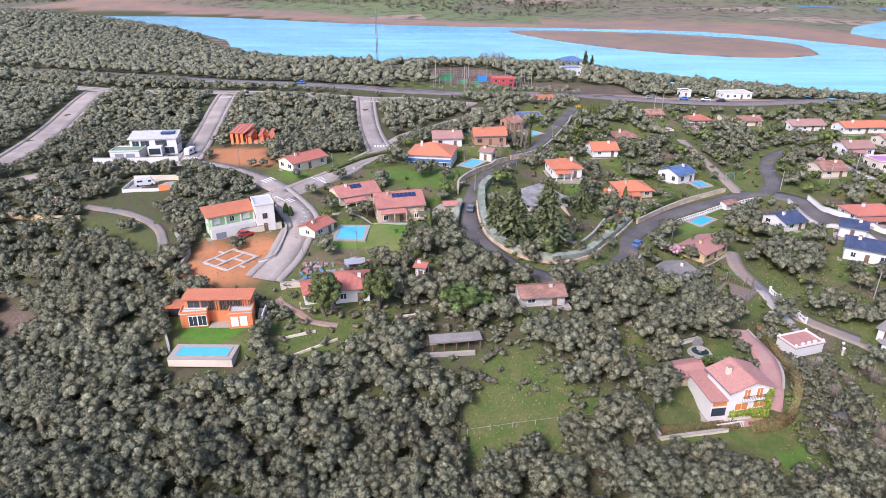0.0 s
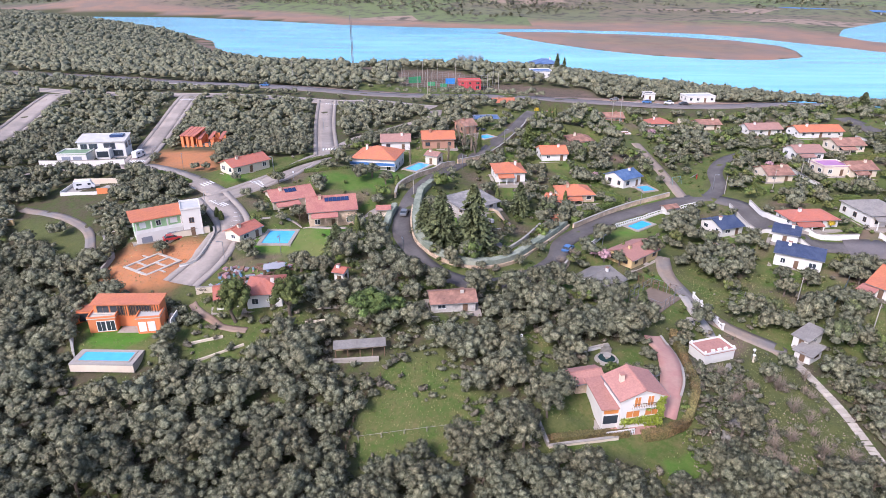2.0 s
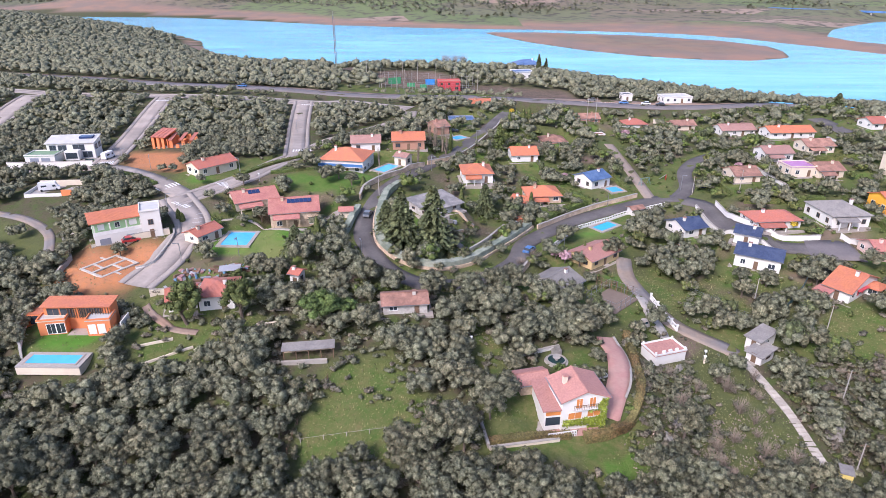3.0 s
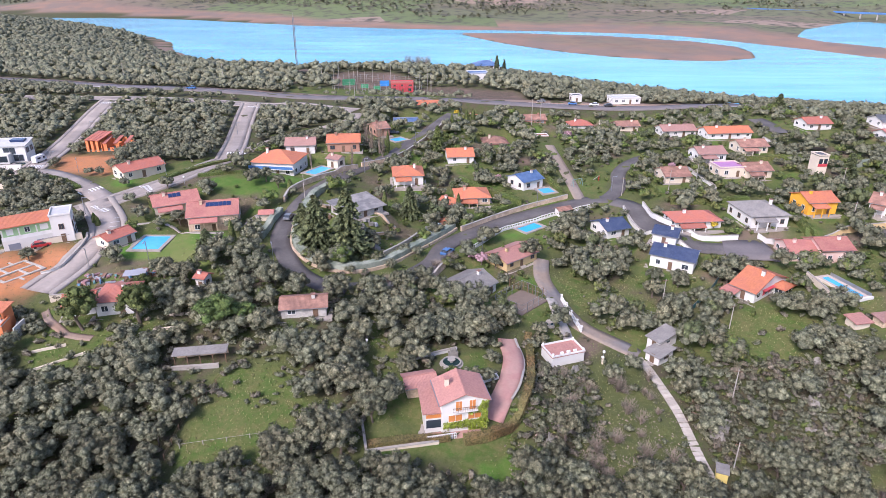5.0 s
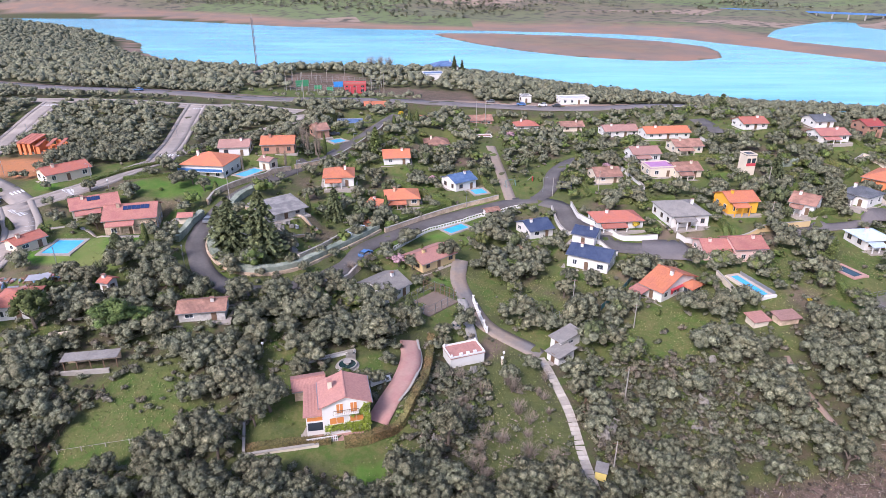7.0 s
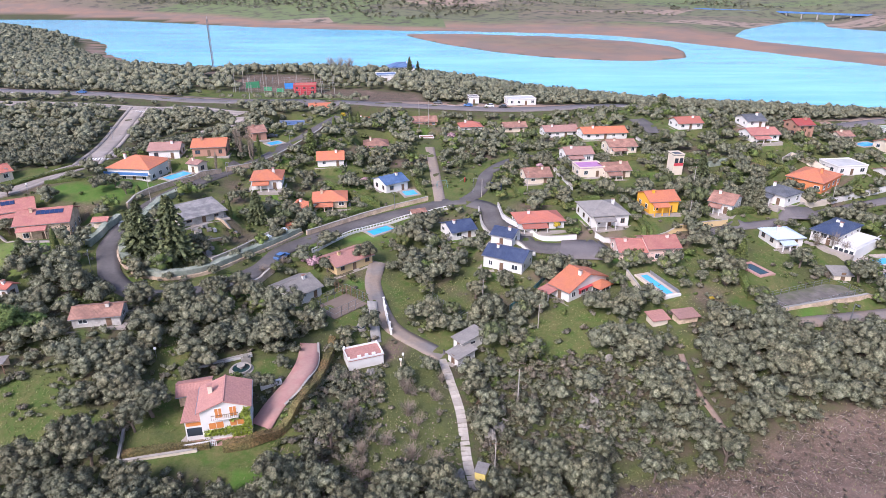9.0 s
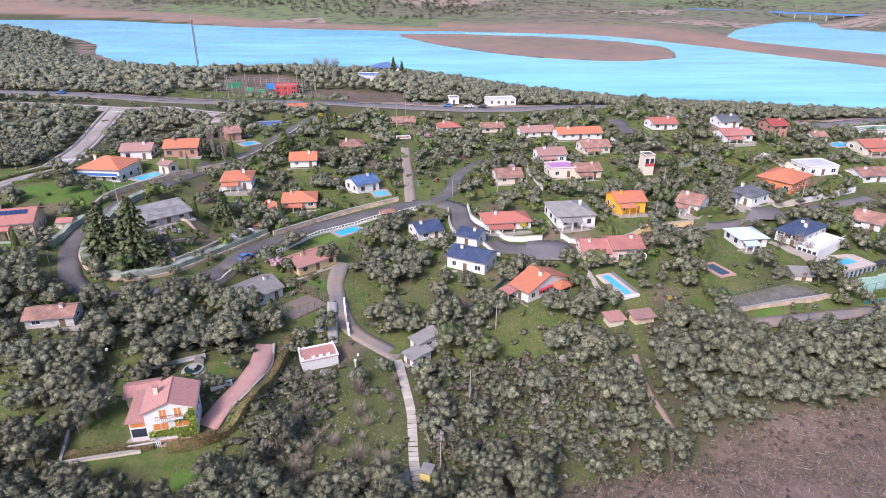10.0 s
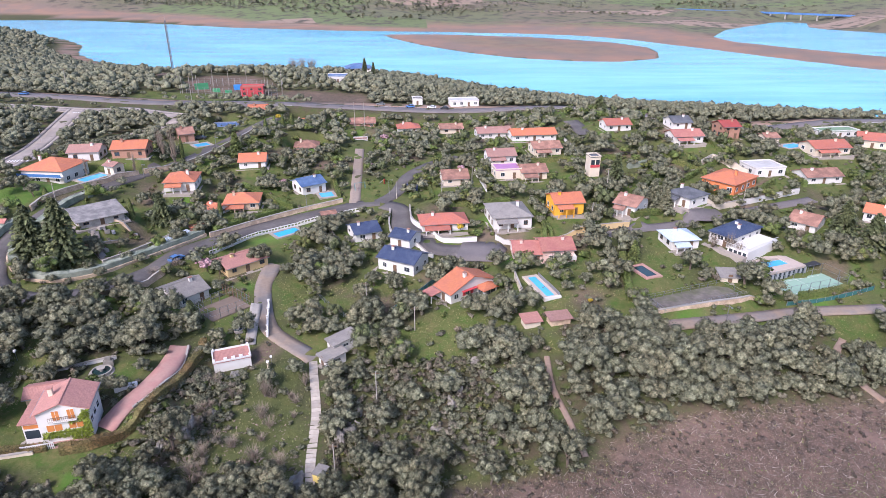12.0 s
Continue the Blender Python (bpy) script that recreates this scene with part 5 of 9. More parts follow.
# ---- the unfinished brick house ----
def shell(x, y, turn, w, d, heights, label, strips=4):
    """A roofless brick shell: walls of uneven height with gaps, and sloping roof strips."""
    z = pad(x, y, turn, w + 2, d + 2)
    FOOTPRINTS.append((x, y, turn, w + 1, d + 1))
    ob = tagged(new("unfinished_house"), label, "house", "houses of the estate")
    ob.matrix_world = pose(x, y, z, 0, 0, turn)
    n = len(heights)
    for k, h in enumerate(heights):
        u = -w / 2 + w * k / n
        boxes("front_pier", [(u, -d / 2, -1, u + w / n * 0.55, -d / 2 + 0.25, h)], WALLS["terracotta"], ob)
        boxes("back_pier", [(u, d / 2 - 0.25, -1, u + w / n * 0.8, d / 2, h + 0.7)], WALLS["terracotta"], ob)
    for u in (-w / 2 - 0.26, 0, w / 2 + 0.01):
        boxes("cross_wall", [(u, -d / 2 + 0.3, -1, u + 0.25, d / 2 - 0.3, heights[0] * 0.85)], WALLS["terracotta"], ob)
    boxes("floor_slab", [(-w / 2, -d / 2 + 0.26, 0.2, w / 2, d / 2 - 0.26, 0.45)], CONCRETE, ob)
    for k in range(strips):
        u = -w / 2 + (w - 1.2) * k / max(strips - 1, 1)
        boxes("roof_strip", [(-0.1, -d / 2 - 0.4, -0.1, 1.2, d / 2 + 0.4, 0.1)], ROOFS["red"], ob, "", pose(u, 0, max(heights) + 0.5, 10, 0, 0))
    return ob


shell(-71.6, 221.0, -10.0, 5.6, 7.5, (4.2, 4.4, 4.2), "unfinished orange brick house shell with red roof panels", 4)
shell(-64.6, 220.5, 2.0, 8.5, 6.0, (2.6, 1.4, 3.0, 2.2), "unfinished brick wing with bare red roof strips", 3)

# ---- the white terrace building over the lane ----
lane_house = house("terrace_building", 72.0, 107.6, 18.0, 7.2, 4.6, 2.2, "flat", "pink", "white", "white building with a pink tiled roof terrace", openings=False, z=-4.2)
for k in range(3):
    boxes("bench", [(-1.6 + k * 1.5, -1.9, 2.4, -0.9 + k * 1.5, -1.5, 2.82)], FRAME_WHITE, lane_house)
for sx in (-3.4, 3.4):
    for sy in (-2.1, 2.1):
        boxes("post", [(sx - 0.15, sy - 0.15, 2.4, sx + 0.15, sy + 0.15, 3.1)], FRAME_WHITE, lane_house)

# ---- level grounds ----
PLOT_LEVEL = pad(-48.4, 129.4, 58, 12, 12, None, 2.5)


def court(x, y, turn, w, d, z, material, label, high=2.6, gap=2.6, lines=False, posts=True):
    """A fenced court: a slab, its posts and rails, and painted lines."""
    z = pad(x, y, turn, w + 1, d + 1, z, 3.0)
    FOOTPRINTS.append((x, y, turn, w + 1, d + 1))
    ob = tagged(new("sports_court"), label, "court", "courts")
    ob.matrix_world = pose(x, y, z, 0, 0, turn)
    boxes("slab", [(-w / 2, -d / 2, -0.5, w / 2, d / 2, 0.12)], material, ob)
    if lines:
        boxes("court_line", [(-w * 0.4, -d * 0.4, 0.124, w * 0.4, -d * 0.4 + 0.08, 0.13), (-w * 0.4, d * 0.4, 0.124, w * 0.4, d * 0.4 + 0.08, 0.13), (-0.04, -d * 0.4 + 0.08, 0.124, 0.04, d * 0.4, 0.13)], ROADLINE, ob)
    if posts:
        spots = [(-w / 2 + gap * k, s * d / 2) for k in range(int(w / gap) + 1) for s in (-1, 1)] + [(s * w / 2, -d / 2 + gap * k) for k in range(1, int(d / gap)) for s in (-1, 1)]
        post = None
        for px, py in spots:
            at = pose(px, py, 0)
            if post is None:
                post = boxes("post", [(-0.05, -0.05, 0.12, 0.05, 0.05, high)], METAL, ob, "", at)
            else:
                piece("post", post.data, METAL, ob, "", at)
        for zz in (high * 0.5, high - 0.06):
            boxes("rail", [(-w / 2, -d / 2 - 0.02, zz, w / 2, -d / 2 + 0.02, zz + 0.05), (-w / 2, d / 2 - 0.02, zz, w / 2, d / 2 + 0.02, zz + 0.05), (-w / 2 - 0.02, -d / 2 + 0.02, zz, -w / 2 + 0.02, d / 2 - 0.02, zz + 0.05), (w / 2 - 0.02, -d / 2 + 0.02, zz, w / 2 + 0.02, d / 2 - 0.02, zz + 0.05)], METAL, ob)
    return ob


COURT_GREEN = surface("court_green", (0.25, 0.38, 0.29), 0.9, (1.5, 0.12), (0.2, 0.15))
COURT_GREY = surface("court_grey", (0.16, 0.14, 0.12), 0.95, (0.7, 0.6), (0.3, 0.4), tint=(0.09, 0.09, 0.055))
COURT_BLUE = surface("court_blue", (0.03, 0.2, 0.5), 0.8)
COURT_RED = surface("court_brown", (0.16, 0.12, 0.09), 0.95, (0.8, 0.2), (0.1, 0.25))
court(206.8, 129.0, 15.0, 18.5, 7.5, -1.15, COURT_GREEN, "pale green tennis court behind a wire fence", 3.0, 3.0, True)
court(174.6, 121.2, 18.0, 22.5, 6.6, 0.4, COURT_GREY, "worn grey court with weeds and a low fence", 1.4, 2.6)
court(66.0, 125.8, -46.0, 7.6, 9.6, -1.2, COURT_RED, "small earth court enclosed by rusty fence posts", 2.6, 2.0)


# ivy over the villa's front
n = 4200
u, z = rng.uniform(-3.9, 3.6, n), rng.uniform(0.0, 6.0, n)
hold = (z < 4.1 + 1.6 * np.clip((-u - 1.9) / 1.2, 0, 1)) & ((u < -0.6) | ((z > 0.9) & (z < 2.2))) & ~((z > 2.25) & (z < 3.45) & (u > -2.8) & (u < -0.6)) & (rng.uniform(size=n) < 0.95)
u, z = u[hold], z[hold]
n = len(u)
c = np.stack([-3.36 - rng.uniform(0, 0.16, n), u, z], -1)
a = rng.normal(size=(n, 3)) * 0.16
b = rng.normal(size=(n, 3)) * 0.16
IVY = surface("ivy_leaves", (0.22, 0.27, 0.03), 0.6, (2, 0.3), (0.4, 0.2), island=0.45)
piece("ivy", tri_mesh("ivy", np.stack([c - a, c + a, c + b], 1).reshape(-1, 3), np.arange(n * 3).reshape(-1, 3), IVY), IVY, v_house, "yellow-green ivy on the front wall")

for x, y, turn, w, d in ((2.3, 100.4, 8, 11, 5), (49.0, 101.4, 0, 6, 6), (-25.0, 124.6, 12, 18, 8), (92.9, 78.6, 0, 3, 3), (12.0, 340.0, 0, 26, 16), (47.5, 81.5, 9, 17, 7)):
    FOOTPRINTS.append((x, y, turn, w, d))

# a walled yard with a caravan
yard = tagged(new("walled_yard"), "walled concrete yard with a brick-red screen wall", "yard")
yard.matrix_world = pose(-85.0, 174.5, pad(-85.0, 174.5, 5, 13, 9, None, 2.0), 0, 0, 5)
boxes("floor", [(-6.5, -4.5, -0.4, 6.5, 4.5, 0.06)], CONCRETE, yard)
boxes("front_wall", [(-6.5, -4.7, -2.0, 3.4, -4.5, 0.7)], WALLS["white"], yard)
boxes("red_wall", [(3.5, -4.7, -1.0, 6.5, -4.5, 1.7)], WALLS["terracotta"], yard)
boxes("side_wall", [(-6.7, -4.7, -2.0, -6.5, 4.7, 0.9)], WALLS["white"], yard)
boxes("back_wall", [(-6.5, 4.5, -0.6, 6.5, 4.7, 1.8)], WALLS["cream"], yard)
FOOTPRINTS.append((-85.0, 169.5, 5, 16, 24))


house("bungalow", -42.7, 185.1, 48, 12.3, 7.5, 2.7, "gable", "red", "cream", "single-storey cream rendered house with a red tiled roof", z=11.4)
house("bungalow", -30.8, 141.5, 59, 6.9, 5.0, 2.3, "gable", "red", "cream", "single-storey cream rendered house with a red tiled roof", z=7.4)
house("villa", -12.1, 158.0, 13, 12.3, 11.0, 4.4, "gable", "redpink", "stone", "two-storey rough stone house with a rose-red tiled roof", key="stone_villa", z=5.8, porch=True)
house("bungalow", -24.4, 163.6, 28, 11.3, 9.0, 2.4, "gable", "redpink", "cream", "single-storey cream rendered house with a rose-red tiled roof", key="panel_villa", z=8.6, porch=True)
house("villa", -3.3, 198.4, -10, 13.8, 12.5, 4.4, "hip", "orange", "white", "two-storey white rendered house with a orange tiled roof", key="balcony_villa", z=8.4)
house("bungalow", 1.3, 211.7, 5, 9.6, 8.0, 3.6, "gable", "pinkbrown", "white", "single-storey white rendered house with a faded tiled roof", z=10.8)
house("shed", 14.7, 199.1, -28, 4.2, 4.0, 3.0, "gable", "pinkbrown", "cream", "single-storey cream rendered shed with a faded tiled roof", category="shed", z=9.5)
house("bungalow", 15.7, 212.9, 5, 10.7, 9.0, 3.8, "gable", "orange", "brick", "single-storey brown brick house with a orange tiled roof", z=11.3)
house("villa", 35.4, 259.1, 5, 10.3, 9.0, 4.4, "flat", "blue", "slate", "two-storey slate-grey house with a blue roof", z=7.0)
house("bungalow", 26.0, 236.8, 26, 5.1, 8.0, 3.0, "gable", "brown", "brick", "single-storey brown brick house with a weathered brown tiled roof")
house("bungalow", 44.3, 284.6, 5, 9.3, 8.0, 2.4, "gable", "orange", "brick", "single-storey brown brick house with a orange tiled roof", z=10.9)
house("bungalow", 38.2, 192.0, 5, 9.1, 10.0, 3.6, "hip", "orange", "white", "single-storey white rendered house with a orange tiled roof", z=6.4, porch=True)
house("bungalow", 25.4, 160.6, 38, 11.1, 8.4, 2.0, "shed", "grey", "greystone", "low grey stone house with a weathered slab roof", z=7.9, over=0.9)
house("bungalow", 55.6, 214.6, 5, 8.8, 9.0, 3.0, "gable", "orange", "white", "single-storey white rendered house with a orange tiled roof", z=6.6)
house("bungalow", 64.9, 275.4, 5, 8.8, 8.0, 3.4, "hip", "orange", "white", "single-storey white rendered house with a orange tiled roof", z=5.5)
house("bungalow", 70.5, 241.0, 5, 9.1, 9.0, 2.4, "hip", "brown", "cream", "single-storey cream rendered house with a weathered brown tiled roof", z=5.1, porch=True)
house("bungalow", 90.5, 275.7, 5, 10.5, 8.0, 2.9, "gable", "brown", "brick", "single-storey brown brick house with a weathered brown tiled roof", z=5.9, porch=True)
house("shed", 90.7, 253.3, 5, 5.6, 4.0, 1.9, "flat", "brown", "white", "single-storey white rendered shed with a weathered brown tiled roof", category="shed", z=4.5)
house("bungalow", 76.6, 197.7, -57, 8.0, 8.2, 3.6, "gablep", "blue", "white", "single-storey white rendered house with a blue roof", z=2.5)
house("bungalow", 58.1, 184.5, 5, 10.1, 9.0, 2.4, "hip", "orange", "stone", "single-storey rough stone house with a orange tiled roof", z=2.8, porch=True)
house("bungalow", 51.4, 178.5, -32, 5.4, 5.0, 1.8, "gable", "orange", "white", "single-storey white rendered house with a orange tiled roof", z=2.9)
house("bungalow", 65.9, 145.5, -51, 7.5, 10.9, 3.0, "gablep", "pink", "ochre", "single-storey ochre rendered house with a pink tiled roof", z=-0.5)
house("bungalow", 54.8, 133.3, 45, 8.1, 9.0, 2.6, "gable", "greytile", "white", "single-storey white rendered house with a grey tiled roof", z=-2.1)
house("cottage", 19.7, 112.5, 7, 8.8, 5.4, 2.2, "gable", "brown", "greystone", "low grey stone cottage with a weathered brown tiled roof", z=4.6)
house("bungalow", 110.6, 271.3, 5, 9.5, 8.0, 2.6, "hip", "red", "white", "single-storey white rendered house with a red tiled roof", z=4.8)
house("bungalow", 128.7, 264.3, 5, 9.6, 7.0, 2.2, "gable", "brown", "cream", "single-storey cream rendered house with a weathered brown tiled roof", z=6.3)
house("bungalow", 145.1, 250.7, 5, 13.7, 8.0, 2.4, "gable", "pinkbrown", "white", "single-storey white rendered house with a faded tiled roof", z=7.4)
house("bungalow", 158.4, 236.0, 5, 17.3, 8.0, 2.9, "gable", "orange", "white", "single-storey white rendered house with a orange tiled roof", z=9.5)
house("bungalow", 159.8, 219.0, 5, 10.1, 8.0, 2.6, "gable", "brown", "cream", "single-storey cream rendered house with a weathered brown tiled roof", z=9.0, porch=True)
house("bungalow", 124.7, 196.6, 5, 8.3, 9.0, 2.2, "gable", "brown", "cream", "single-storey cream rendered house with a weathered brown tiled roof", z=5.7)
house("bungalow", 142.4, 212.7, 5, 9.8, 8.0, 3.6, "gable", "pinkbrown", "white", "single-storey white rendered house with a faded tiled roof", z=7.1, porch=True)
house("bungalow", 150.4, 195.4, 5, 8.5, 8.0, 2.5, "gable", "brown", "cream", "single-storey cream rendered house with a weathered brown tiled roof", z=7.4, porch=True)
house("bungalow", 142.0, 195.8, 5, 8.5, 7.0, 3.6, "flat", "purple", "cream", "single-storey cream rendered house with a purple flat roof", z=6.9)
house("bungalow", 118.9, 163.5, 5, 13.0, 8.0, 2.9, "hip", "red", "white", "single-storey white rendered house with a red tiled roof", z=2.3, porch=True)
house("bungalow", 137.6, 164.3, 5, 10.9, 12.0, 4.0, "hip", "greytile", "white", "single-storey white rendered house with a grey tiled roof", z=3.2, porch=True)
house("bungalow", 154.9, 167.6, 5, 8.6, 8.4, 4.2, "gable", "orange", "yellow", "single-storey bright yellow house with a orange tiled roof", key="yellow_villa", z=5.0, porch=True)
house("tower_house", 170.4, 193.7, 5, 3.4, 4.2, 6.5, "flat", "slate", "cream", "slim cream tower house with a red-railed loggia drawn as dark panels", z=8.0, key="tower", openings=False)
house("bungalow", 173.6, 164.3, -43, 6.4, 9.0, 3.6, "gable", "brown", "white", "single-storey white rendered house with a weathered brown tiled roof", z=5.6, porch=True)
house("bungalow", 191.4, 166.9, -61, 7.7, 8.3, 3.7, "hip", "slate", "white", "single-storey white rendered house with a dark slate roof", z=6.8, porch=True)
house("bungalow", 213.9, 186.1, -53, 10.9, 15.1, 4.0, "hip", "orange", "terracotta", "long salmon-orange rendered house with an orange tiled roof", z=5.0)
house("bungalow", 230.2, 196.1, 5, 11.2, 9.0, 3.4, "flat", "white", "white", "single-storey white rendered house with a white flat roof", z=6.4)
house("bungalow", 245.9, 189.8, 5, 12.7, 8.0, 2.4, "gable", "brown", "white", "single-storey white rendered house with a weathered brown tiled roof", z=6.1)
house("bungalow", 197.4, 148.6, -58, 6.5, 14.0, 3.7, "hip", "navy", "white", "single-storey white rendered house with a blue roof", key="blue_terrace_villa", z=2.5)
house("bungalow", 180.6, 146.2, 5, 7.6, 7.4, 2.6, "hip", "lightblue", "white", "single-storey white rendered house with a pale blue roof", z=3.3, porch=True)
house("bungalow", 221.6, 155.2, -48, 7.0, 9.0, 2.8, "gable", "brown", "white", "single-storey white rendered house with a weathered brown tiled roof", z=3.2)
house("bungalow", 210.6, 216.8, 5, 10.9, 8.0, 3.1, "gable", "redpink", "white", "single-storey white rendered house with a rose-red tiled roof", z=12.7, porch=True)
house("bungalow", 190.3, 233.6, 5, 9.7, 8.0, 2.4, "gable", "red", "white", "single-storey white rendered house with a red tiled roof", z=14.0)
house("bungalow", 244.9, 220.3, 5, 5.2, 6.0, 2.4, "gable", "brown", "cream", "single-storey cream rendered house with a weathered brown tiled roof", z=11.3)
house("bungalow", 261.5, 211.4, 5, 14.0, 9.0, 3.2, "gable", "red", "cream", "single-storey cream rendered house with a red tiled roof", z=9.1, porch=True)
house("bungalow", 291.3, 227.1, -33, 10.1, 10.0, 3.0, "gable", "red", "cream", "single-storey cream rendered house with a red tiled roof")
house("villa", 229.7, 223.9, 5, 6.6, 8.0, 4.6, "gable", "darkred", "brick", "two-storey brown brick house with a dark red roof", z=12.8)
house("bungalow", 211.0, 224.9, 5, 7.2, 8.0, 2.4, "gable", "slate", "white", "single-storey white rendered house with a dark slate roof", z=16.6)
house("bungalow", 246.7, 160.5, -42, 6.4, 8.0, 2.6, "gable", "orange", "white", "single-storey white rendered house with a orange tiled roof")
house("bungalow", 107.4, 144.1, -31, 10.4, 7.7, 4.0, "gable", "navy", "white", "single-storey white rendered house with a navy blue roof", z=-1.1)
house("bungalow", 96.2, 164.5, 21, 7.3, 8.0, 2.4, "gable", "navy", "white", "single-storey white rendered house with a navy blue roof", z=0.1)
house("bungalow", 108.1, 153.0, -31, 5.9, 6.0, 3.4, "gable", "navy", "white", "single-storey white rendered house with a navy blue roof", z=1.6)
house("bungalow", 122.0, 129.7, -55, 5.8, 13.5, 3.2, "gable", "orange", "white", "single-storey white rendered house with a orange tiled roof", key="white_gable_villa", z=-1.2)
house("bungalow", 140.1, 146.3, -3, 7.9, 9.0, 2.4, "gable", "redpink", "rose", "single-storey rose rendered house with a rose-red tiled roof", z=0.9)
rose_villa = house("villa", 147.0, 145.4, 3, 8.2, 8.4, 3.7, "gable", "redpink", "rose", "rose rendered villa with a rose-red tiled roof and a balcony", z=0.8)
boxes("balcony", [(0.2, -6.4, 1.7, 4.1, -4.24, 1.9)], WALLS["white"], rose_villa)
boxes("balcony_rail", [(0.2, -6.4, 1.9, 4.1, -6.28, 2.7), (3.98, -6.28, 1.9, 4.1, -4.24, 2.7)], WALLS["white"], rose_villa)
for u in (0.3, 2.0, 3.85):
    boxes("balcony_pier", [(u, -6.35, -0.6, u + 0.22, -6.13, 1.7)], WALLS["rose"], rose_villa)
house("shed", 94.0, 112.6, -57, 3.0, 5.6, 2.0, "shed", "greytile", "white", "single-storey white rendered shed with a grey tiled roof", category="shed", z=-4.1)
house("shed", 92.2, 108.5, -55, 3.2, 4.6, 1.8, "shed", "greytile", "white", "single-storey white rendered shed with a grey tiled roof", category="shed", z=-5.1)
house("bungalow", -26.2, 114.9, 18, 5.5, 6.0, 2.6, "gable", "red", "white", "single-storey white rendered house with a red tiled roof")
house("bungalow", -18.9, 116.1, 8, 6.9, 8.0, 3.2, "hip", "red", "white", "single-storey white rendered house with a red tiled roof")
house("well_house", -4.6, 124.6, -19, 2.2, 2.6, 3.0, "gable", "red", "white", "single-storey white rendered house with a red tiled roof", z=3.8)
house("shed", 134.4, 112.0, 10, 3.4, 2.8, 1.5, "shed", "pink", "cream", "low cream lean-to shed with a faded pink tiled roof", category="shed", openings=False)
house("shed", 140.4, 111.9, 10, 4.4, 2.6, 1.5, "shed", "pinkbrown", "stone", "low stone lean-to shed with a dull red tiled roof", category="shed", openings=False)
house("shed", 186.6, 129.9, -9, 4.0, 4.0, 1.3, "shed", "greytile", "cream", "single-storey cream rendered shed with a grey tiled roof", category="shed")
house("sports_hall", 30.9, 334.0, 5, 11.3, 8.0, 4.6, "flat", "red", "red", "two-storey red panelled house with a red tiled roof", z=10.4)
house("bungalow", 80.8, 411.3, 5, 16.0, 12.0, 2.8, "hip", "blue", "white", "single-storey white rendered house with a blue roof", z=11.2)
house("bungalow", 72.3, 365.2, 5, 11.3, 10.0, 3.5, "flat", "blue", "white", "single-storey white rendered house with a blue roof")
house("bungalow", 137.7, 300.5, 5, 13.6, 8.0, 3.2, "flat", "white", "white", "single-storey white rendered house with a white flat roof", z=10.2)
house("shed", 115.5, 304.2, 5, 4.6, 5.0, 3.0, "flat", "slate", "white", "single-storey white rendered shed with a dark slate roof", category="shed")


house("shed", 1.9, 157.0, 5, 3.2, 2.6, 1.9, "gable", "redpink", "cream", "small cream garden shed with a rose-red tiled roof", category="shed", chimney=False, openings=False)
house("gate_hut", 85.0, 175.6, 20, 4.0, 2.6, 1.9, "gable", "brown", "white", "small white hut with a brown tiled roof at the lane wall", category="hut", chimney=False, openings=False)
house("pavilion", 288.5, 245.0, 5, 17.0, 7.0, 2.6, "flat", "green", "white", "long low white pavilion with a pale green flat roof", category="pavilion")


pool([(-24.9, 145.4), (-18.7, 145.8), (-19.8, 137.3), (-26.3, 138.0)])
pool([(7.1, 194.7), (10.2, 199.5), (13.2, 196.4), (7.7, 187.3)])
pool([(70.2, 165.9), (75.3, 170.2), (78.1, 167.8), (72.2, 163.2)], water=POOL_COVER, label="pool closed with a blue cover on the lawn")
long_pool = pool([(137.3, 130.8), (139.0, 131.0), (141.8, 121.6), (139.7, 120.8)], deck=TERRACE_PAVING, label="long narrow pool on a raised terrace with retaining walls")
boxes("end_wall", [(-2.0, -6.4, -2.6, 2.0, -5.8, 0.5)], WALLS["white"], long_pool, "white retaining wall")
boxes("side_wall", [(-2.25, -6.4, -2.2, -2.0, 5.6, 0.4)], WALLS["cream"], long_pool, "tan retaining wall")
boxes("side_rail", [(1.95, -5.7, 0.2, 2.0, 5.4, 1.0)], METAL, long_pool)
pool([(197.6, 137.1), (205.8, 139.0), (206.7, 136.6), (199.2, 134.3)])
pool([(164.0, 134.0), (166.8, 134.8), (168.8, 129.5), (166.0, 128.5)], water=POOL_DARK, deck=PINK_PAVING, label="sunken pool with dark stagnant water, brick rim")
pool([(29.8, 230.8), (33.4, 233.8), (37.4, 231.0), (33.1, 227.9)])
pool([(80.3, 194.3), (84.4, 195.5), (85.3, 191.2), (81.4, 189.6)])
pool([(249.0, 218.6), (257.7, 221.7), (255.9, 215.8), (249.2, 213.8)])
build_ground()
build_water()
tagged(ribbon("verge", smooth_line([(-254.1, 369.8), (-175.2, 342.4), (-105.2, 313.6), (-29.5, 301.0), (46.2, 290.5), (98.1, 291.9), (160.0, 284.0), (235.0, 273.0), (330.0, 262.0)]), 13.0, 4.6, 0.05, RED_DIRT, 0.4), "bare ochre verge along the highway", "verge", kind="structure")
ROAD_LINES.append((smooth_line([(-254.1, 369.8), (-175.2, 342.4), (-105.2, 313.6), (-29.5, 301.0), (46.2, 290.5), (98.1, 291.9), (160.0, 284.0)]), 9.0))
road("road", [(-254.1, 369.8), (-175.2, 342.4), (-105.2, 313.6), (-29.5, 301.0), (46.2, 290.5), (98.1, 291.9), (160.0, 284.0), (235.0, 273.0), (330.0, 262.0)], 8.4, WORN_ASPHALT, "grey two-lane highway along the wood", lift=0.1)
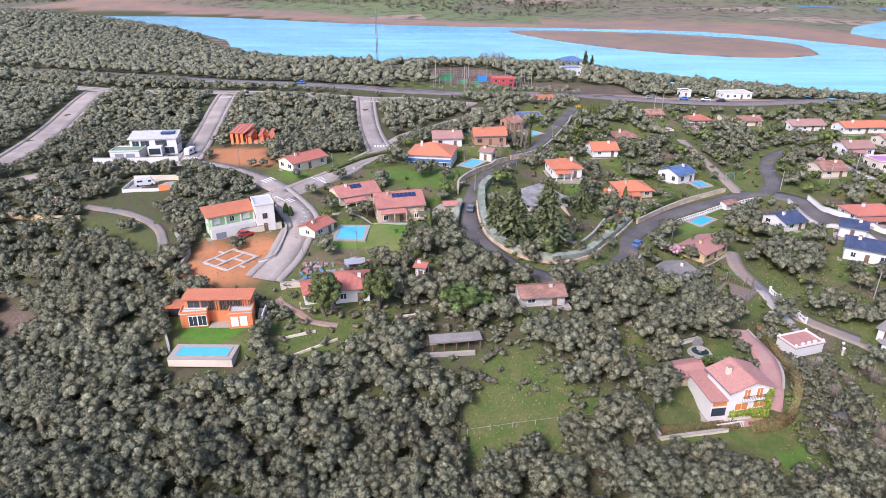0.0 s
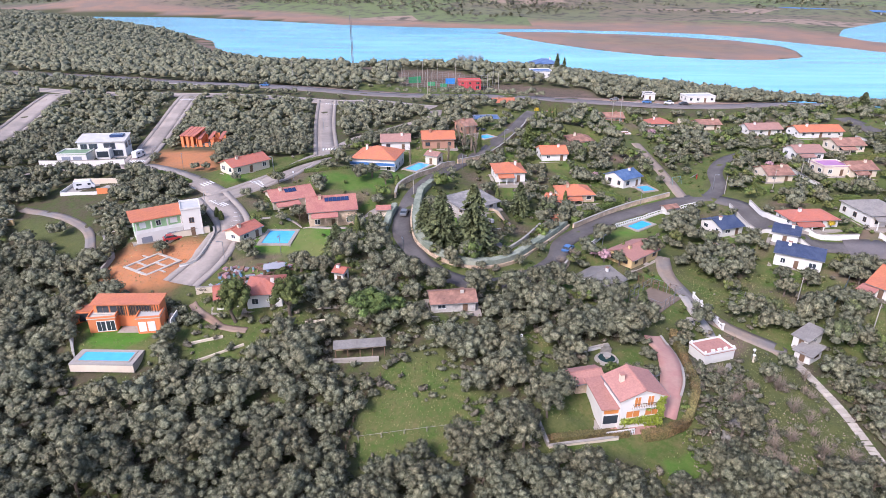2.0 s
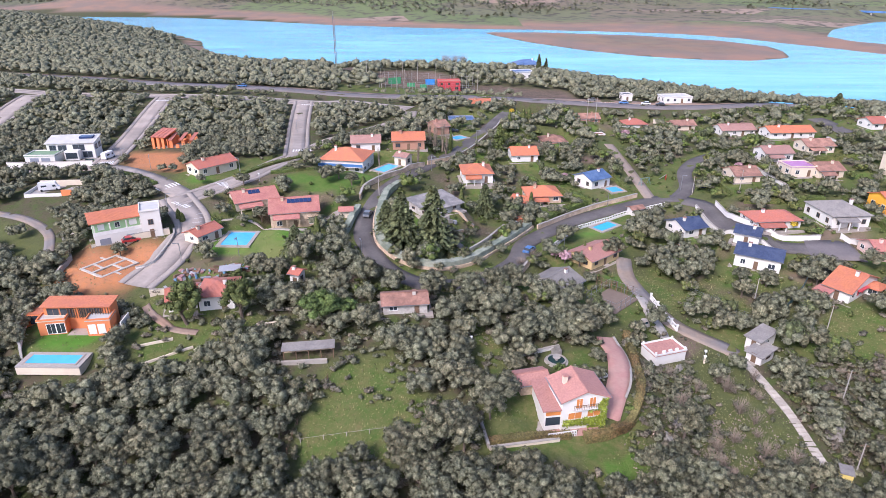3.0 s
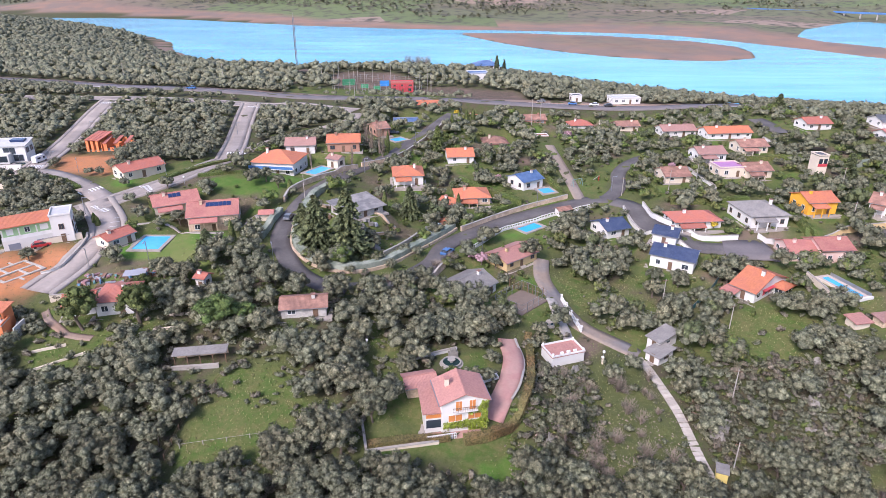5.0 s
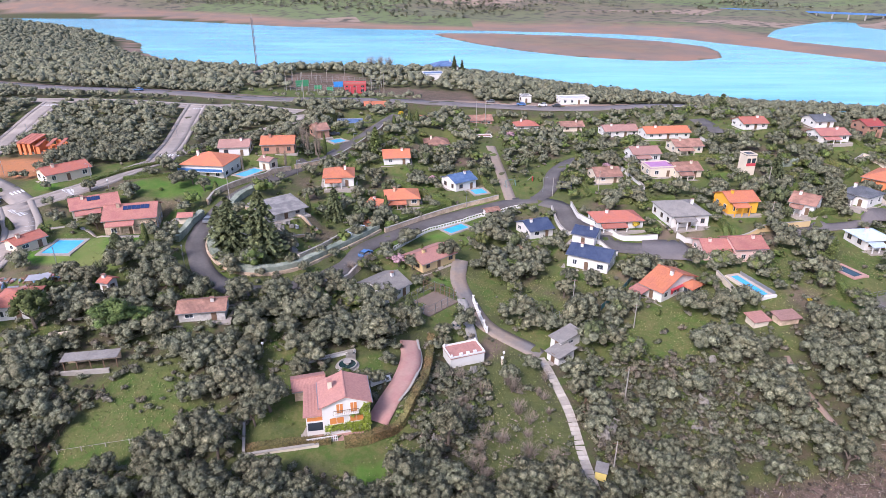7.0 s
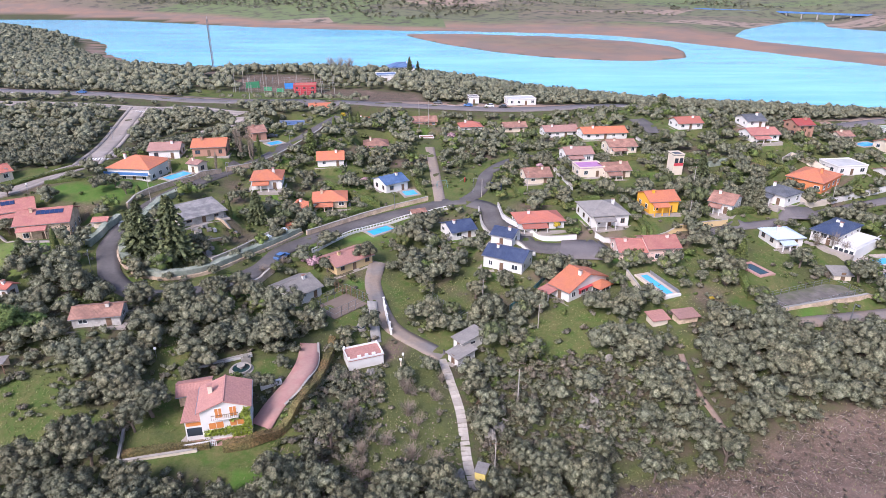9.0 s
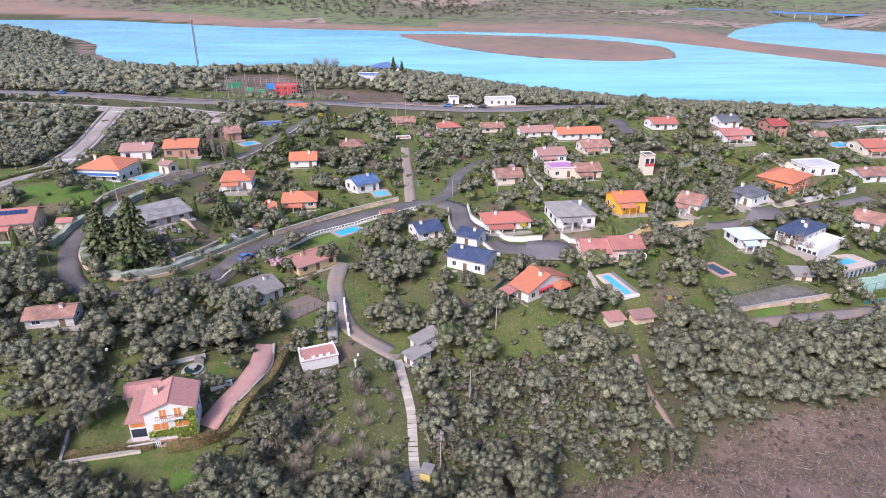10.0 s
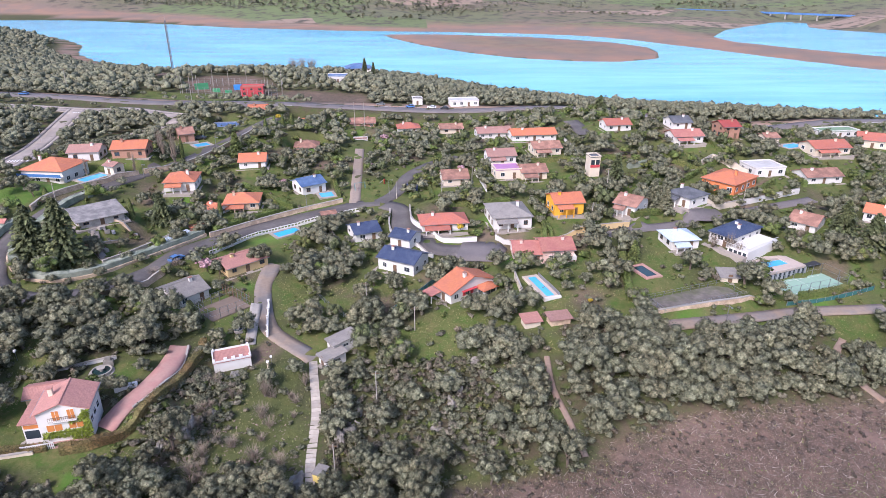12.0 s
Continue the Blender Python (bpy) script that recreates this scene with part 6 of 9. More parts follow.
road("road", [(-219.0, 321.2), (-157.1, 292.2), (-97.3, 287.9), (-32.3, 284.2), (-12.1, 285.4), (13.7, 270.1)], 4.0, STREET, "pale service street beside the highway", 1.5, lift=0.11)
road("road", [(-156.3, 287.1), (-147.6, 237.5), (-138.6, 189.2)], 7.8, STREET, "pale concrete street of the new estate", 1.6, lift=0.13)
road("road", [(-96.3, 284.8), (-89.9, 236.4), (-82.9, 196.6)], 5.8, STREET, "pale concrete street of the new estate", 1.6, lift=0.13)
road("road", [(-35.0, 286.0), (-29.4, 247.0), (-20.4, 200.0)], 5.8, STREET, "pale concrete street of the new estate", 1.4, lift=0.13)
road("road", [(-129.2, 174.0), (-121.8, 184.5), (-105.6, 194.4), (-82.8, 195.7), (-72.6, 191.3), (-58.3, 179.4), (-45.1, 166.4)], 6.0, STREET, "pale concrete street of the new estate", lift=0.12)
road("road", [(-48.4, 158.7), (-40.8, 166.2), (-31.2, 177.4), (-26.6, 186.0), (-21.6, 198.0)], 4.8, STREET, "pale concrete street of the new estate", 1.4, lift=0.14)
road("road", [(-21.6, 198.0), (-18.2, 213.6), (-12.8, 231.0), (-0.2, 244.4), (12.8, 255.4), (14.5, 265.0)], 5.2, STREET, "pale concrete street climbing between trees", lift=0.15)
road("road", [(-46.3, 164.7), (-37.3, 151.7), (-34.3, 143.6), (-35.2, 140.9), (-36.4, 129.5), (-39.0, 121.0)], 5.8, STREET, "pale concrete street of the new estate", 1.6, lift=0.16)
road("road", [(55.2, 264.1), (43.8, 238.0), (30.7, 214.5), (18.3, 194.4), (10.6, 175.2), (7.8, 161.2), (7.3, 147.4), (10.3, 139.0), (13.3, 132.7), (18.5, 127.1), (24.9, 124.4), (33.1, 126.3), (39.6, 131.8), (45.6, 139.9), (50.3, 152.6), (66.3, 170.0), (80.7, 178.9), (93.2, 184.1), (100.4, 184.5)], 4.9, ASPHALT, "dark asphalt lane curving through the village", lift=0.1)
road("road", [(100.4, 184.5), (105.9, 191.9), (109.8, 205.4), (118.2, 217.6), (128.8, 225.2)], 4.8, ASPHALT, "dark asphalt lane climbing past gardens", lift=0.12)
road("road", [(101.8, 182.6), (106.8, 177.6), (107.3, 165.4), (111.8, 156.6), (117.6, 150.9), (123.1, 148.9)], 6.0, ASPHALT, "asphalt lane along a white wall", lift=0.14)
road("road", [(122.1, 148.7), (133.9, 145.2)], 11.0, WORN_ASPHALT, "worn asphalt turning place between walls", lift=0.16)
road("road", [(162.4, 151.6), (174.7, 155.0), (190.0, 158.7), (210.5, 166.0), (234.9, 173.5)], 3.8, WORN_ASPHALT, "narrow asphalt lane between garden walls", lift=0.25)
road("road", [(177.8, 252.3), (178.3, 230.8)], 6.0, ASPHALT, "short asphalt side street", lift=0.1)
road("road", [(73.9, 146.6), (72.8, 138.8), (73.7, 131.7), (76.1, 122.3), (78.7, 117.4), (83.5, 113.0), (88.2, 109.3)], 4.0, GREY_LANE, "worn earth and gravel lane downhill", lift=0.12)
slab_line = [(88.1, 108.8), (89.4, 100.5), (90.5, 93.3), (90.7, 86.0), (90.8, 81.5), (91.3, 75.6)]
slab_path = road("path", slab_line, 1.5, CONCRETE, "narrow concrete slab path running down the slope", lift=0.04)
road("path", [(135.9, 102.2), (135.6, 94.4), (137.1, 87.8), (138.6, 80.6)], 1.1, RED_DIRT, "trodden reddish footpath through scrub", lift=0.3)
road("road", [(163.9, 110.1), (184.4, 114.8), (200.7, 117.8), (220.0, 118.4)], 3.2, GREY_LANE, "pale lane along a low stone wall", lift=0.35)
road("path", [(203.6, 109.0), (199.5, 104.5), (199.4, 98.2), (201.9, 91.9)], 1.5, RED_DIRT, "reddish earth track over grass", lift=0.3)
road("path", [(-98.4, 162.5), (-84.2, 156.7), (-72.7, 147.6), (-66.6, 136.7)], 2.4, GREY_LANE, "narrow worn lane bending round a bank", lift=0.12)
road("path", [(-34.6, 115.5), (-30.8, 110.6), (-26.0, 107.2), (-20.6, 106.2)], 1.5, RED_DIRT, "rutted earth track curving through a garden", lift=0.12)
road("road", [(61.0, 110.6), (61.3, 102.9), (59.6, 95.1), (57.5, 90.2), (55.6, 86.4)], 4.0, PINK_PAVING, "pink paved garden drive", lift=0.26)
road("road", [(91.3, 236.2), (91.8, 212.5), (92.3, 185.4)], 3.5, DIRT, "sandy earth track between gardens", lift=0.1)


# ---- woods ----
def wood_density(x, y):
    """How thick the wood stands: thick outside the gardens, thinner in them, none on lawns and bare earth."""
    d = np.where(inside(VILLAGE, x, y), np.where(y > 195, 0.6, 0.5), 0.98)
    for key, poly in ZONES.items():
        kind = key.split("_")[0]
        keep = {"lawn": 0.0, "meadow": 0.06, "earth": 0.0, "mud": 0.0, "cover": 0.0, "park": 0.04, "slope": 0.05, "clear": 0.0, "belt": 0.85, "thin": 0.97, "scrub": 0.14, "turf": 0.03}.get(kind, 0.1)
        d = np.where(inside(poly, x, y), keep, d)
    return d


def shore_gap(x, y):
    shore_y = np.interp(x, [p[0] for p in SHORE], [p[1] for p in SHORE])
    return away(SHORE, x, y) * np.where(y < shore_y, 1, -1)


spots = scatter(-240, 330, 62, 330, 3.25)
x, y = spots[:, 0], spots[:, 1]
keep = (rng.uniform(size=len(x)) < wood_density(x, y)) & (shore_gap(x, y) > 22) & (x > -0.8 * y - 40) & (x < 160 + 0.65 * y) & free_of_things(x, y, 1.3) & free_of_things(x, y + 3.2, 0.4, False) & free_of_things(x, y + 6.0, -0.6, False)
keep &= (y < 175) | (free_of_things(x, y + 9.0, 0.0, False) & free_of_things(x, y + 13.0, -1.5, False)) | (rng.uniform(size=len(x)) < 0.12)
hw = np.interp(x, [p[0] for p in HIGHWAY], [p[1] for p in HIGHWAY]) - y
keep &= (hw < 2) | (hw > np.where(x < 60, 11, 7)) | (rng.uniform(size=len(x)) < 0.3)
keep &= ~((hw < 0) & (hw > -9))
spots, hw = spots[keep], hw[keep]
x, y = spots[:, 0], spots[:, 1]
radius = rng.uniform(1.7, 3.0, len(x)) * np.where(y < 145, 1.2, np.where(inside(VILLAGE, x, y), 1.15, 1.0)) * np.where(rng.uniform(size=len(x)) < 0.18, 0.62, 1)
radius = np.where((x > 112) & (y < 122), radius * 1.1, radius)
radius = np.where(inside(VILLAGE, x, y) & (y > 180), radius * 0.86, radius)
roomy = free_of_things(x, y, 2.4)
radius = np.where(roomy, radius, np.minimum(radius, 1.9))
radius = np.where((hw > 0) & (hw < 14), np.minimum(radius, 2.0), radius)
tall = rng.uniform(0.9, 1.25, len(x))
full = np.stack([x, y, radius, tall], -1)
order = np.flatnonzero((y < 125) & (x > -75) & (x < 185) & (radius > 1.4))
order = order[np.argsort(y[order] + 0.15 * np.abs(x[order] - 55))][:300]
for i in order:
    oak(x[i], y[i], radius[i], tall[i])
rest = np.ones(len(x), bool)
rest[order] = False
thicket("holm_oak_wood", full[rest & (y <= 140)], FINE, OAK_LEAF, "dense holm oak wood on the slope below the houses")
garden = inside(VILLAGE, x, y)
lot = rng.uniform(size=len(x))
leafy_kind = garden & rest & (lot < 0.13)
blooming = garden & rest & (lot > 0.975)
thicket("garden_trees", full[leafy_kind], MID, HEDGE_LEAF, "small yellow-green trees and shrubs of the gardens", category="trees")
thicket("garden_trees", full[garden & rest & (lot > 0.9) & ~blooming] * (1, 1, 0.8, 1.5), MID, CEDAR_LEAF, "small grey-green conifers of the gardens", category="trees")
rest &= ~leafy_kind & ~(garden & (lot > 0.9))
thicket("holm_oak_wood", full[rest & (y > 140) & (y <= 235)], MID, OAK_LEAF, "holm oaks between the gardens and streets")
thicket("holm_oak_wood", full[rest & (y > 235)], LOW, OAK_LEAF, "holm oaks along the highway and upper streets")

spots = scatter(-330, 450, 330, 560, 5.4)
x, y = spots[:, 0], spots[:, 1]
keep = (shore_gap(x, y) > 20) & (rng.uniform(size=len(x)) < wood_density(x, y)) & (x > -0.8 * y - 40) & (x < 160 + 0.65 * y) & free_of_things(x, y, 2)
spots = np.concatenate([spots[keep], spots[:0]])
thicket("holm_oak_wood", np.column_stack([spots, rng.uniform(2.4, 3.7, len(spots)), rng.uniform(0.9, 1.3, len(spots))]), SMALL, OAK_LEAF, "holm oak wood on the headland before the lake")
spots = scatter(-900, -120, 420, 1000, 8.0)
x, y = spots[:, 0], spots[:, 1]
keep = (shore_gap(x, y) > 26) & ((x < -330) | (y > 560)) & (x > -0.85 * y - 60)
spots = spots[keep]
thicket("holm_oak_wood", np.column_stack([spots, rng.uniform(3.4, 5.0, len(spots)), rng.uniform(0.8, 1.1, len(spots))]), SMALL, OAK_LEAF, "holm oak wood over the far headland")

spots = scatter(-1300, 1800, 950, 2400, 13)
x, y = spots[:, 0], spots[:, 1]
far_y = np.interp(x, [p[0] for p in FAR_SHORE], [p[1] for p in FAR_SHORE])
beyond = away(FAR_SHORE, x, y) * np.where(y > far_y, 1, -1)
grove = ripple(x, y, 95) + 0.6 * ripple(y, x, 41) + 2.8 * np.exp(-((x - 10) / 300) ** 4 - ((y - 1440) / 230) ** 4) + 1.6 * np.exp(-((x - 980) / 190) ** 4 - ((y - 1750) / 160) ** 4) + 0.5 * np.exp(-((x - 560) / 260) ** 2 - ((y - 1500) / 200) ** 2) - 1.0 * np.exp(-((x - 380) / 160) ** 4)
keep = (beyond > 120) & (grove > rng.uniform(0.35, 1.25, len(x))) & (x > -0.8 * y) & (x < 0.75 * y + 150) & ~inside(INLET, x, y) & (away(INLET + INLET[:1], x, y) > 60)
spots = spots[keep]
thicket("distant_groves", np.column_stack([spots, rng.uniform(3.5, 6.0, len(spots)), rng.uniform(0.7, 1.0, len(spots))]), TINY, OAK_LEAF, "dark groves scattered over the distant hills", category="grove")

# rows of bushes along the far field edges
rows = []
for k in range(60):
    x0, y0, t = float(rng.uniform(-500, 1500)), float(rng.uniform(1180, 2100)), float(rng.normal() * 0.25)
    count = int(rng.integers(5, 26))
    along = np.arange(count) * 8.0
    rows.append(np.stack([x0 + along * math.cos(t) + rng.normal(size=count) * 2, y0 + along * math.sin(t) + rng.normal(size=count) * 2], -1))
spots = np.concatenate(rows)
x, y = spots[:, 0], spots[:, 1]
far_y = np.interp(x, [p[0] for p in FAR_SHORE], [p[1] for p in FAR_SHORE])
spots = spots[(y > far_y + 150) & ~inside(INLET, x, y) & (away(INLET + INLET[:1], x, y) > 40)]
thicket("hedgerows", np.column_stack([spots, rng.uniform(2.2, 5.0, len(spots)), rng.uniform(0.7, 1.0, len(spots))]), TINY, OAK_LEAF, "rows of dark bushes between the distant fields", category="hedgerow")

# low scrub between the trees and on the banks
spots = scatter(-100, 230, 66, 132, 1.6)
x, y = spots[:, 0], spots[:, 1]
lawns = np.zeros(len(x), bool)
for key, poly in ZONES.items():
    if key.split("_")[0] in ("earth", "mud", "terraces", "hero", "cover", "verge"):
        lawns |= inside(poly, x, y)
grassy = np.zeros(len(x), bool)
for key in ("slope_grass", "meadow_low", "meadow_hill", "meadow_trail", "garden_lane", "garden_pool"):
    grassy |= inside(ZONES[key], x, y)
bushy = np.where(grassy, 0.09, np.where(inside(VILLAGE, x, y), 0.16, 0.62))
bushy = np.where(inside(ZONES["scrub_slope"], x, y) | inside(ZONES["scrub_left"], x, y), 0.9, bushy)
lawns |= inside(ZONES["lawn_modern"], x, y) | inside(ZONES["lawn_stone"], x, y)
bushy = np.where(inside(ZONES["turf_herbs"], x, y) | inside(ZONES["meadow_front"], x, y), 0.2, bushy)
keep = ~lawns & (rng.uniform(size=len(x)) < bushy) & free_of_things(x, y, 0.4) & (x > -0.8 * y - 10) & (x < 160 + 0.65 * y)
spots = np.column_stack([spots[keep], rng.uniform(0.5, 1.4, keep.sum()), rng.uniform(0.8, 1.4, keep.sum())])
green = rng.uniform(size=len(spots)) < 0.7
thicket("undergrowth", spots[green], BUSH, OAK_LEAF, "low holm oak bushes and undergrowth on the slope", 0.4, "scrub")
thicket("scrub", spots[~green], BUSH, SCRUB_LEAF, "low grey-brown scrub and brush on the slope", 0.4, "scrub")

# close-grown scrub on the two rocky slopes
spots = scatter(58, 136, 75, 106, 1.2)
x, y = spots[:, 0], spots[:, 1]
rough = inside(ZONES["scrub_slope"], x, y) | inside(ZONES["scrub_left"], x, y) | inside([(92.5, 105), (99, 105), (96, 79), (92.8, 79)], x, y)
rough &= (ripple(x, y, 4.1) + 0.7 * ripple(y, x, 2.3) > rng.uniform(-1.3, 0.1, len(x))) & free_of_things(x, y, 0.5)
spots = np.column_stack([spots[rough], rng.uniform(0.6, 1.25, rough.sum()), rng.uniform(0.7, 1.3, rough.sum())])
lot = rng.uniform(size=len(spots))
for lo, hi, stuff, text in ((0, 0.66, OAK_LEAF, "close-grown grey-green scrub on a rocky slope"), (0.66, 0.84, SCRUB_LEAF, "dry brown brushwood on a rocky slope"), (0.84, 1, HEDGE_LEAF, "olive broom and gorse on a rocky slope")):
    thicket("slope_scrub", spots[(lot >= lo) & (lot < hi)], BUSH, stuff, text, 0.45, "scrub")

# dead brush on the dry lake bed, thickest along the wood
spots = scatter(108, 236, 62, 98, 1.25)
x, y = spots[:, 0], spots[:, 1]
rim = 79 + 0.14 * (x - 135) + 6 * np.clip((x - 135) / 12, 0, 1) - y
brush = inside(ZONES["mud_bank"], x, y) & (rng.uniform(size=len(x)) < np.clip(0.75 - rim / 22 + 0.35 * ripple(x, y, 3.1), 0.05, 0.9))
spots = np.column_stack([spots[brush], rng.uniform(0.25, 0.75, brush.sum()), rng.uniform(0.5, 1.1, brush.sum())])
DEAD_BRUSH = foliage("dead_brush", (0.07, 0.055, 0.045), (0.23, 0.175, 0.145), (0.17, 0.145, 0.1), 4.0, 0.4)
thicket("dead_brush", spots, BUSH, DEAD_BRUSH, "low dead brush and stubble on the dry lake bed", 0.35, "brush")

spots = scatter(-30, 300, 118, 276, 3.0)
x, y = spots[:, 0], spots[:, 1]
keep = inside(VILLAGE, x, y) & (rng.uniform(size=len(x)) < 0.55) & free_of_things(x, y, 0.7)
for key, poly in ZONES.items():
    if key.split("_")[0] in ("lawn", "clear", "earth", "cover", "turf"):
        keep &= ~inside(poly, x, y) | (rng.uniform(size=len(x)) < 0.05)
spots = np.column_stack([spots[keep], rng.uniform(0.4, 1.1, keep.sum()), rng.uniform(0.7, 1.5, keep.sum())])
lot = rng.uniform(size=len(spots))
for lo, hi, stuff, text in ((0, 0.45, HEDGE_LEAF, "low yellow-green garden bushes and flower beds"), (0.45, 0.75, PINE_LEAF, "low dark green garden shrubs"), (0.75, 1, SCRUB_LEAF, "dry grey-brown garden shrubs")):
    thicket("garden_shrubs", spots[(lot >= lo) & (lot < hi)], BUSH, stuff, text, 0.4, "shrubs")


def litter(name, spots, long, wide, rise, material, label, category, blades=1):
    """Thin loose pieces on the ground: grass blades, sticks, stones as slivers."""
    n = len(spots)
    xy = np.repeat(spots, blades, 0)
    t = rng.uniform(0, 6.283, n * blades)
    c = np.column_stack([xy + rng.normal(size=(n * blades, 2)) * (0.0 if blades == 1 else 0.16), ground(xy[:, 0], xy[:, 1]) + 0.04])
    run = rng.uniform(0.5, 1.3, n * blades) * long
    d = np.stack([np.cos(t) * run, np.sin(t) * run, rng.uniform(0.2, 1.0, n * blades) * rise], -1)
    w = np.stack([-np.sin(t), np.cos(t), 0 * t], -1) * wide
    v = np.stack([c - w, c + w, c + d], 1).reshape(-1, 3)
    return tagged(new(name, tri_mesh(name, v, np.arange(len(v)).reshape(-1, 3), material)), label, category, kind="stuff")


spots = scatter(-60, 215, 68, 150, 0.85)
x, y = spots[:, 0], spots[:, 1]
grassy = np.zeros(len(x), bool)
for key, poly in ZONES.items():
    if key.split("_")[0] in ("slope", "meadow", "garden", "verge", "terraces", "park"):
        grassy |= inside(poly, x, y)
litter("grass_tufts", spots[(grassy | (rng.uniform(size=len(x)) < 0.3)) & free_of_things(x, y, 0.2)], 0.22, 0.1, 0.35, surface("tuft_grass", (0.14, 0.16, 0.055), 0.9, (0.6, 0.3), (0.1, 0.3), island=0.5, tint=(0.2, 0.18, 0.08)), "tufts of green and dry grass", "grass", 3)
spots = scatter(112, 235, 62, 97, 0.9)
spots = spots[inside(ZONES["mud_bank"], spots[:, 0], spots[:, 1]) & (rng.uniform(size=len(spots)) < 0.25 + 0.6 * (spots[:, 1] > 82 + 0.1 * (spots[:, 0] - 140)))]
litter("driftwood", spots, 1.7, 0.06, 0.35, surface("dead_wood", (0.3, 0.25, 0.21), 0.9, island=0.4), "dead branches and sticks lying on the dry bank", "driftwood")
spots = scatter(112, 235, 62, 98, 0.62)
spots = spots[inside(ZONES["mud_bank"], spots[:, 0], spots[:, 1])]
litter("dry_stalks", spots, 0.3, 0.09, 0.4, surface("dry_stalk", (0.19, 0.14, 0.11), 0.95, island=0.6, tint=(0.13, 0.11, 0.07)), "dead stalks and dry grass on the lake bed", "dry grass", 2)
spots = scatter(58, 92, 66, 92, 0.62)
spots = spots[(rng.uniform(size=len(spots)) < 0.3) & free_of_things(spots[:, 0], spots[:, 1], 0.2)]
litter("rubble", spots, 0.3, 0.18, 0.22, surface("rubble_stone", (0.25, 0.19, 0.16), 0.95, island=0.4), "loose pinkish stones and rubble on the slope", "rubble", 2)


def rock(x, y, size, tall, label="grey weathered rock outcrop on the slope", material=None):
    bm = bmesh.new()
    bmesh.ops.create_icosphere(bm, subdivisions=3, radius=1)
    seed = float(rng.uniform(0, 50))
    for v in bm.verts:
        k = 1 + 0.6 * noise.noise(v.co * 1.3 + Vector((seed, 0, 0))) + 0.4 * noise.noise(v.co * 3.7 + Vector((0, seed, 0)))
        v.co = Vector((v.co.x * k * size * 1.25, v.co.y * k * size * 0.6, v.co.z * k * size * tall * 0.8))
    me = bpy.data.meshes.new("rock")
    bm.to_mesh(me)
    bm.free()
    me.materials.append(material or ROCK)
    ob = tagged(new("rock", me), label, "rock", "rock outcrops")
    ob.matrix_world = pose(x, y, float(ground(x, y)) - 0.1, float(rng.uniform(-15, 15)), float(rng.uniform(-20, 20)), float(rng.uniform(0, 180)))
    return ob


for x, y, size, tall in ((68.8, 86.5, 1.1, 1.8), (68.4, 88.4, 0.8, 1.5), (98.7, 92.7, 0.8, 2.0), (95.4, 86.7, 1.5, 1.5), (97.6, 89.4, 1.0, 1.6), (65.2, 83.4, 1.0, 1.2), (89.0, 77.7, 1.6, 0.9), (89.6, 76.5, 1.0, 0.9), (117.5, 95.7, 1.2, 1.6), (116.2, 93.2, 1.2, 1.4), (121.5, 102.9, 0.9, 1.5), (116.0, 88.3, 1.0, 1.0), (123.0, 94.9, 0.7, 1.3), (69.4, 89.0, 1.1, 1.8), (67.7, 86.8, 1.0, 1.3), (72.5, 92.2, 0.9, 1.5), (73.7, 103.0, 1.0, 1.5), (97.4, 88.2, 1.4, 1.5), (-9.3, 73.9, 1.4, 0.6), (-2.7, 80.6, 0.9, 0.5), (3.1, 88.6, 0.8, 0.7), (112.9, 88.0, 1.0, 1.0)):
    rock(x, y, size, tall)

for x, y, size, tall in ((94.6, 99.6, 1.1, 0.35), (94.2, 96.4, 1.2, 0.35), (93.6, 92.6, 0.9, 0.25)):
    rock(x, y, size, tall, "low heap of pinkish earth and rubble beside a path", RED_DIRT)


# ---- garden walls, hedges and fences ----
garden_wall([(-61.4, 118.6), (-52.4, 101.4), (-51.4, 99.6)], 1.5, WALLS["white"], "white garden wall beside the terracotta villa", straight=True)
garden_wall([(-41.6, 127.7), (-38.6, 130.0), (-38.2, 141.0), (-39.6, 145.5)], 0.7, WALLS["white"], "low pale wall along the cul-de-sac")
garden_wall([(-50.0, 138.0), (-39.8, 143.5)], 1.6, WALLS["cream"], "pale retaining wall below the green villa", straight=True)
garden_wall([(-66.3, 145.7), (-58.0, 149.0)], 1.2, WALLS["white"], "white garden wall with stepped panels", straight=True)
garden_wall([(-66.3, 143.0), (-59.0, 133.2), (-59.4, 124.8)], 1.3, CONCRETE, "grey concrete wall round the building plot", straight=True)
garden_wall([(-34.4, 117.7), (-21.5, 121.5)], 1.4, WALLS["cream"], "pale wall below the scrap yard", straight=True)
for run in ([(-30.3, 102.5), (-24.7, 104.3)], [(-28.2, 98.0), (-20.1, 102.2)], [(-27.7, 96.8), (-22.2, 96.6)], [(-9.6, 108.3), (-5.1, 109.1)], [(-8.0, 113.0), (-3.0, 113.4)]):
    garden_wall(run, 0.5, WALLS["cream"], "low pale wall of a grass terrace", 0.26, False, True)
garden_wall([(4.2, 168.0), (5.0, 175.5), (9.6, 184.6), (15.0, 192.0), (21.5, 200.5)], 1.5, WALLS["stone"], "rough stone retaining wall along the village lane", 0.5)
garden_wall([(22.5, 202.5), (34.5, 213.8), (47.0, 237.5), (50.5, 247.0)], 1.6, WALLS["stone"], "stone garden wall climbing beside the lane", 0.4)
garden_wall([(53.8, 161.6), (64.6, 172.2), (75.0, 180.0), (88.5, 186.8)], 1.3, WALLS["stone"], "stone garden wall along the curved lane", 0.45)
garden_wall([(34.0, 122.8), (42.5, 130.0), (48.8, 139.5)], 1.1, WALLS["stone"], "low stone wall beside the lane", 0.4)
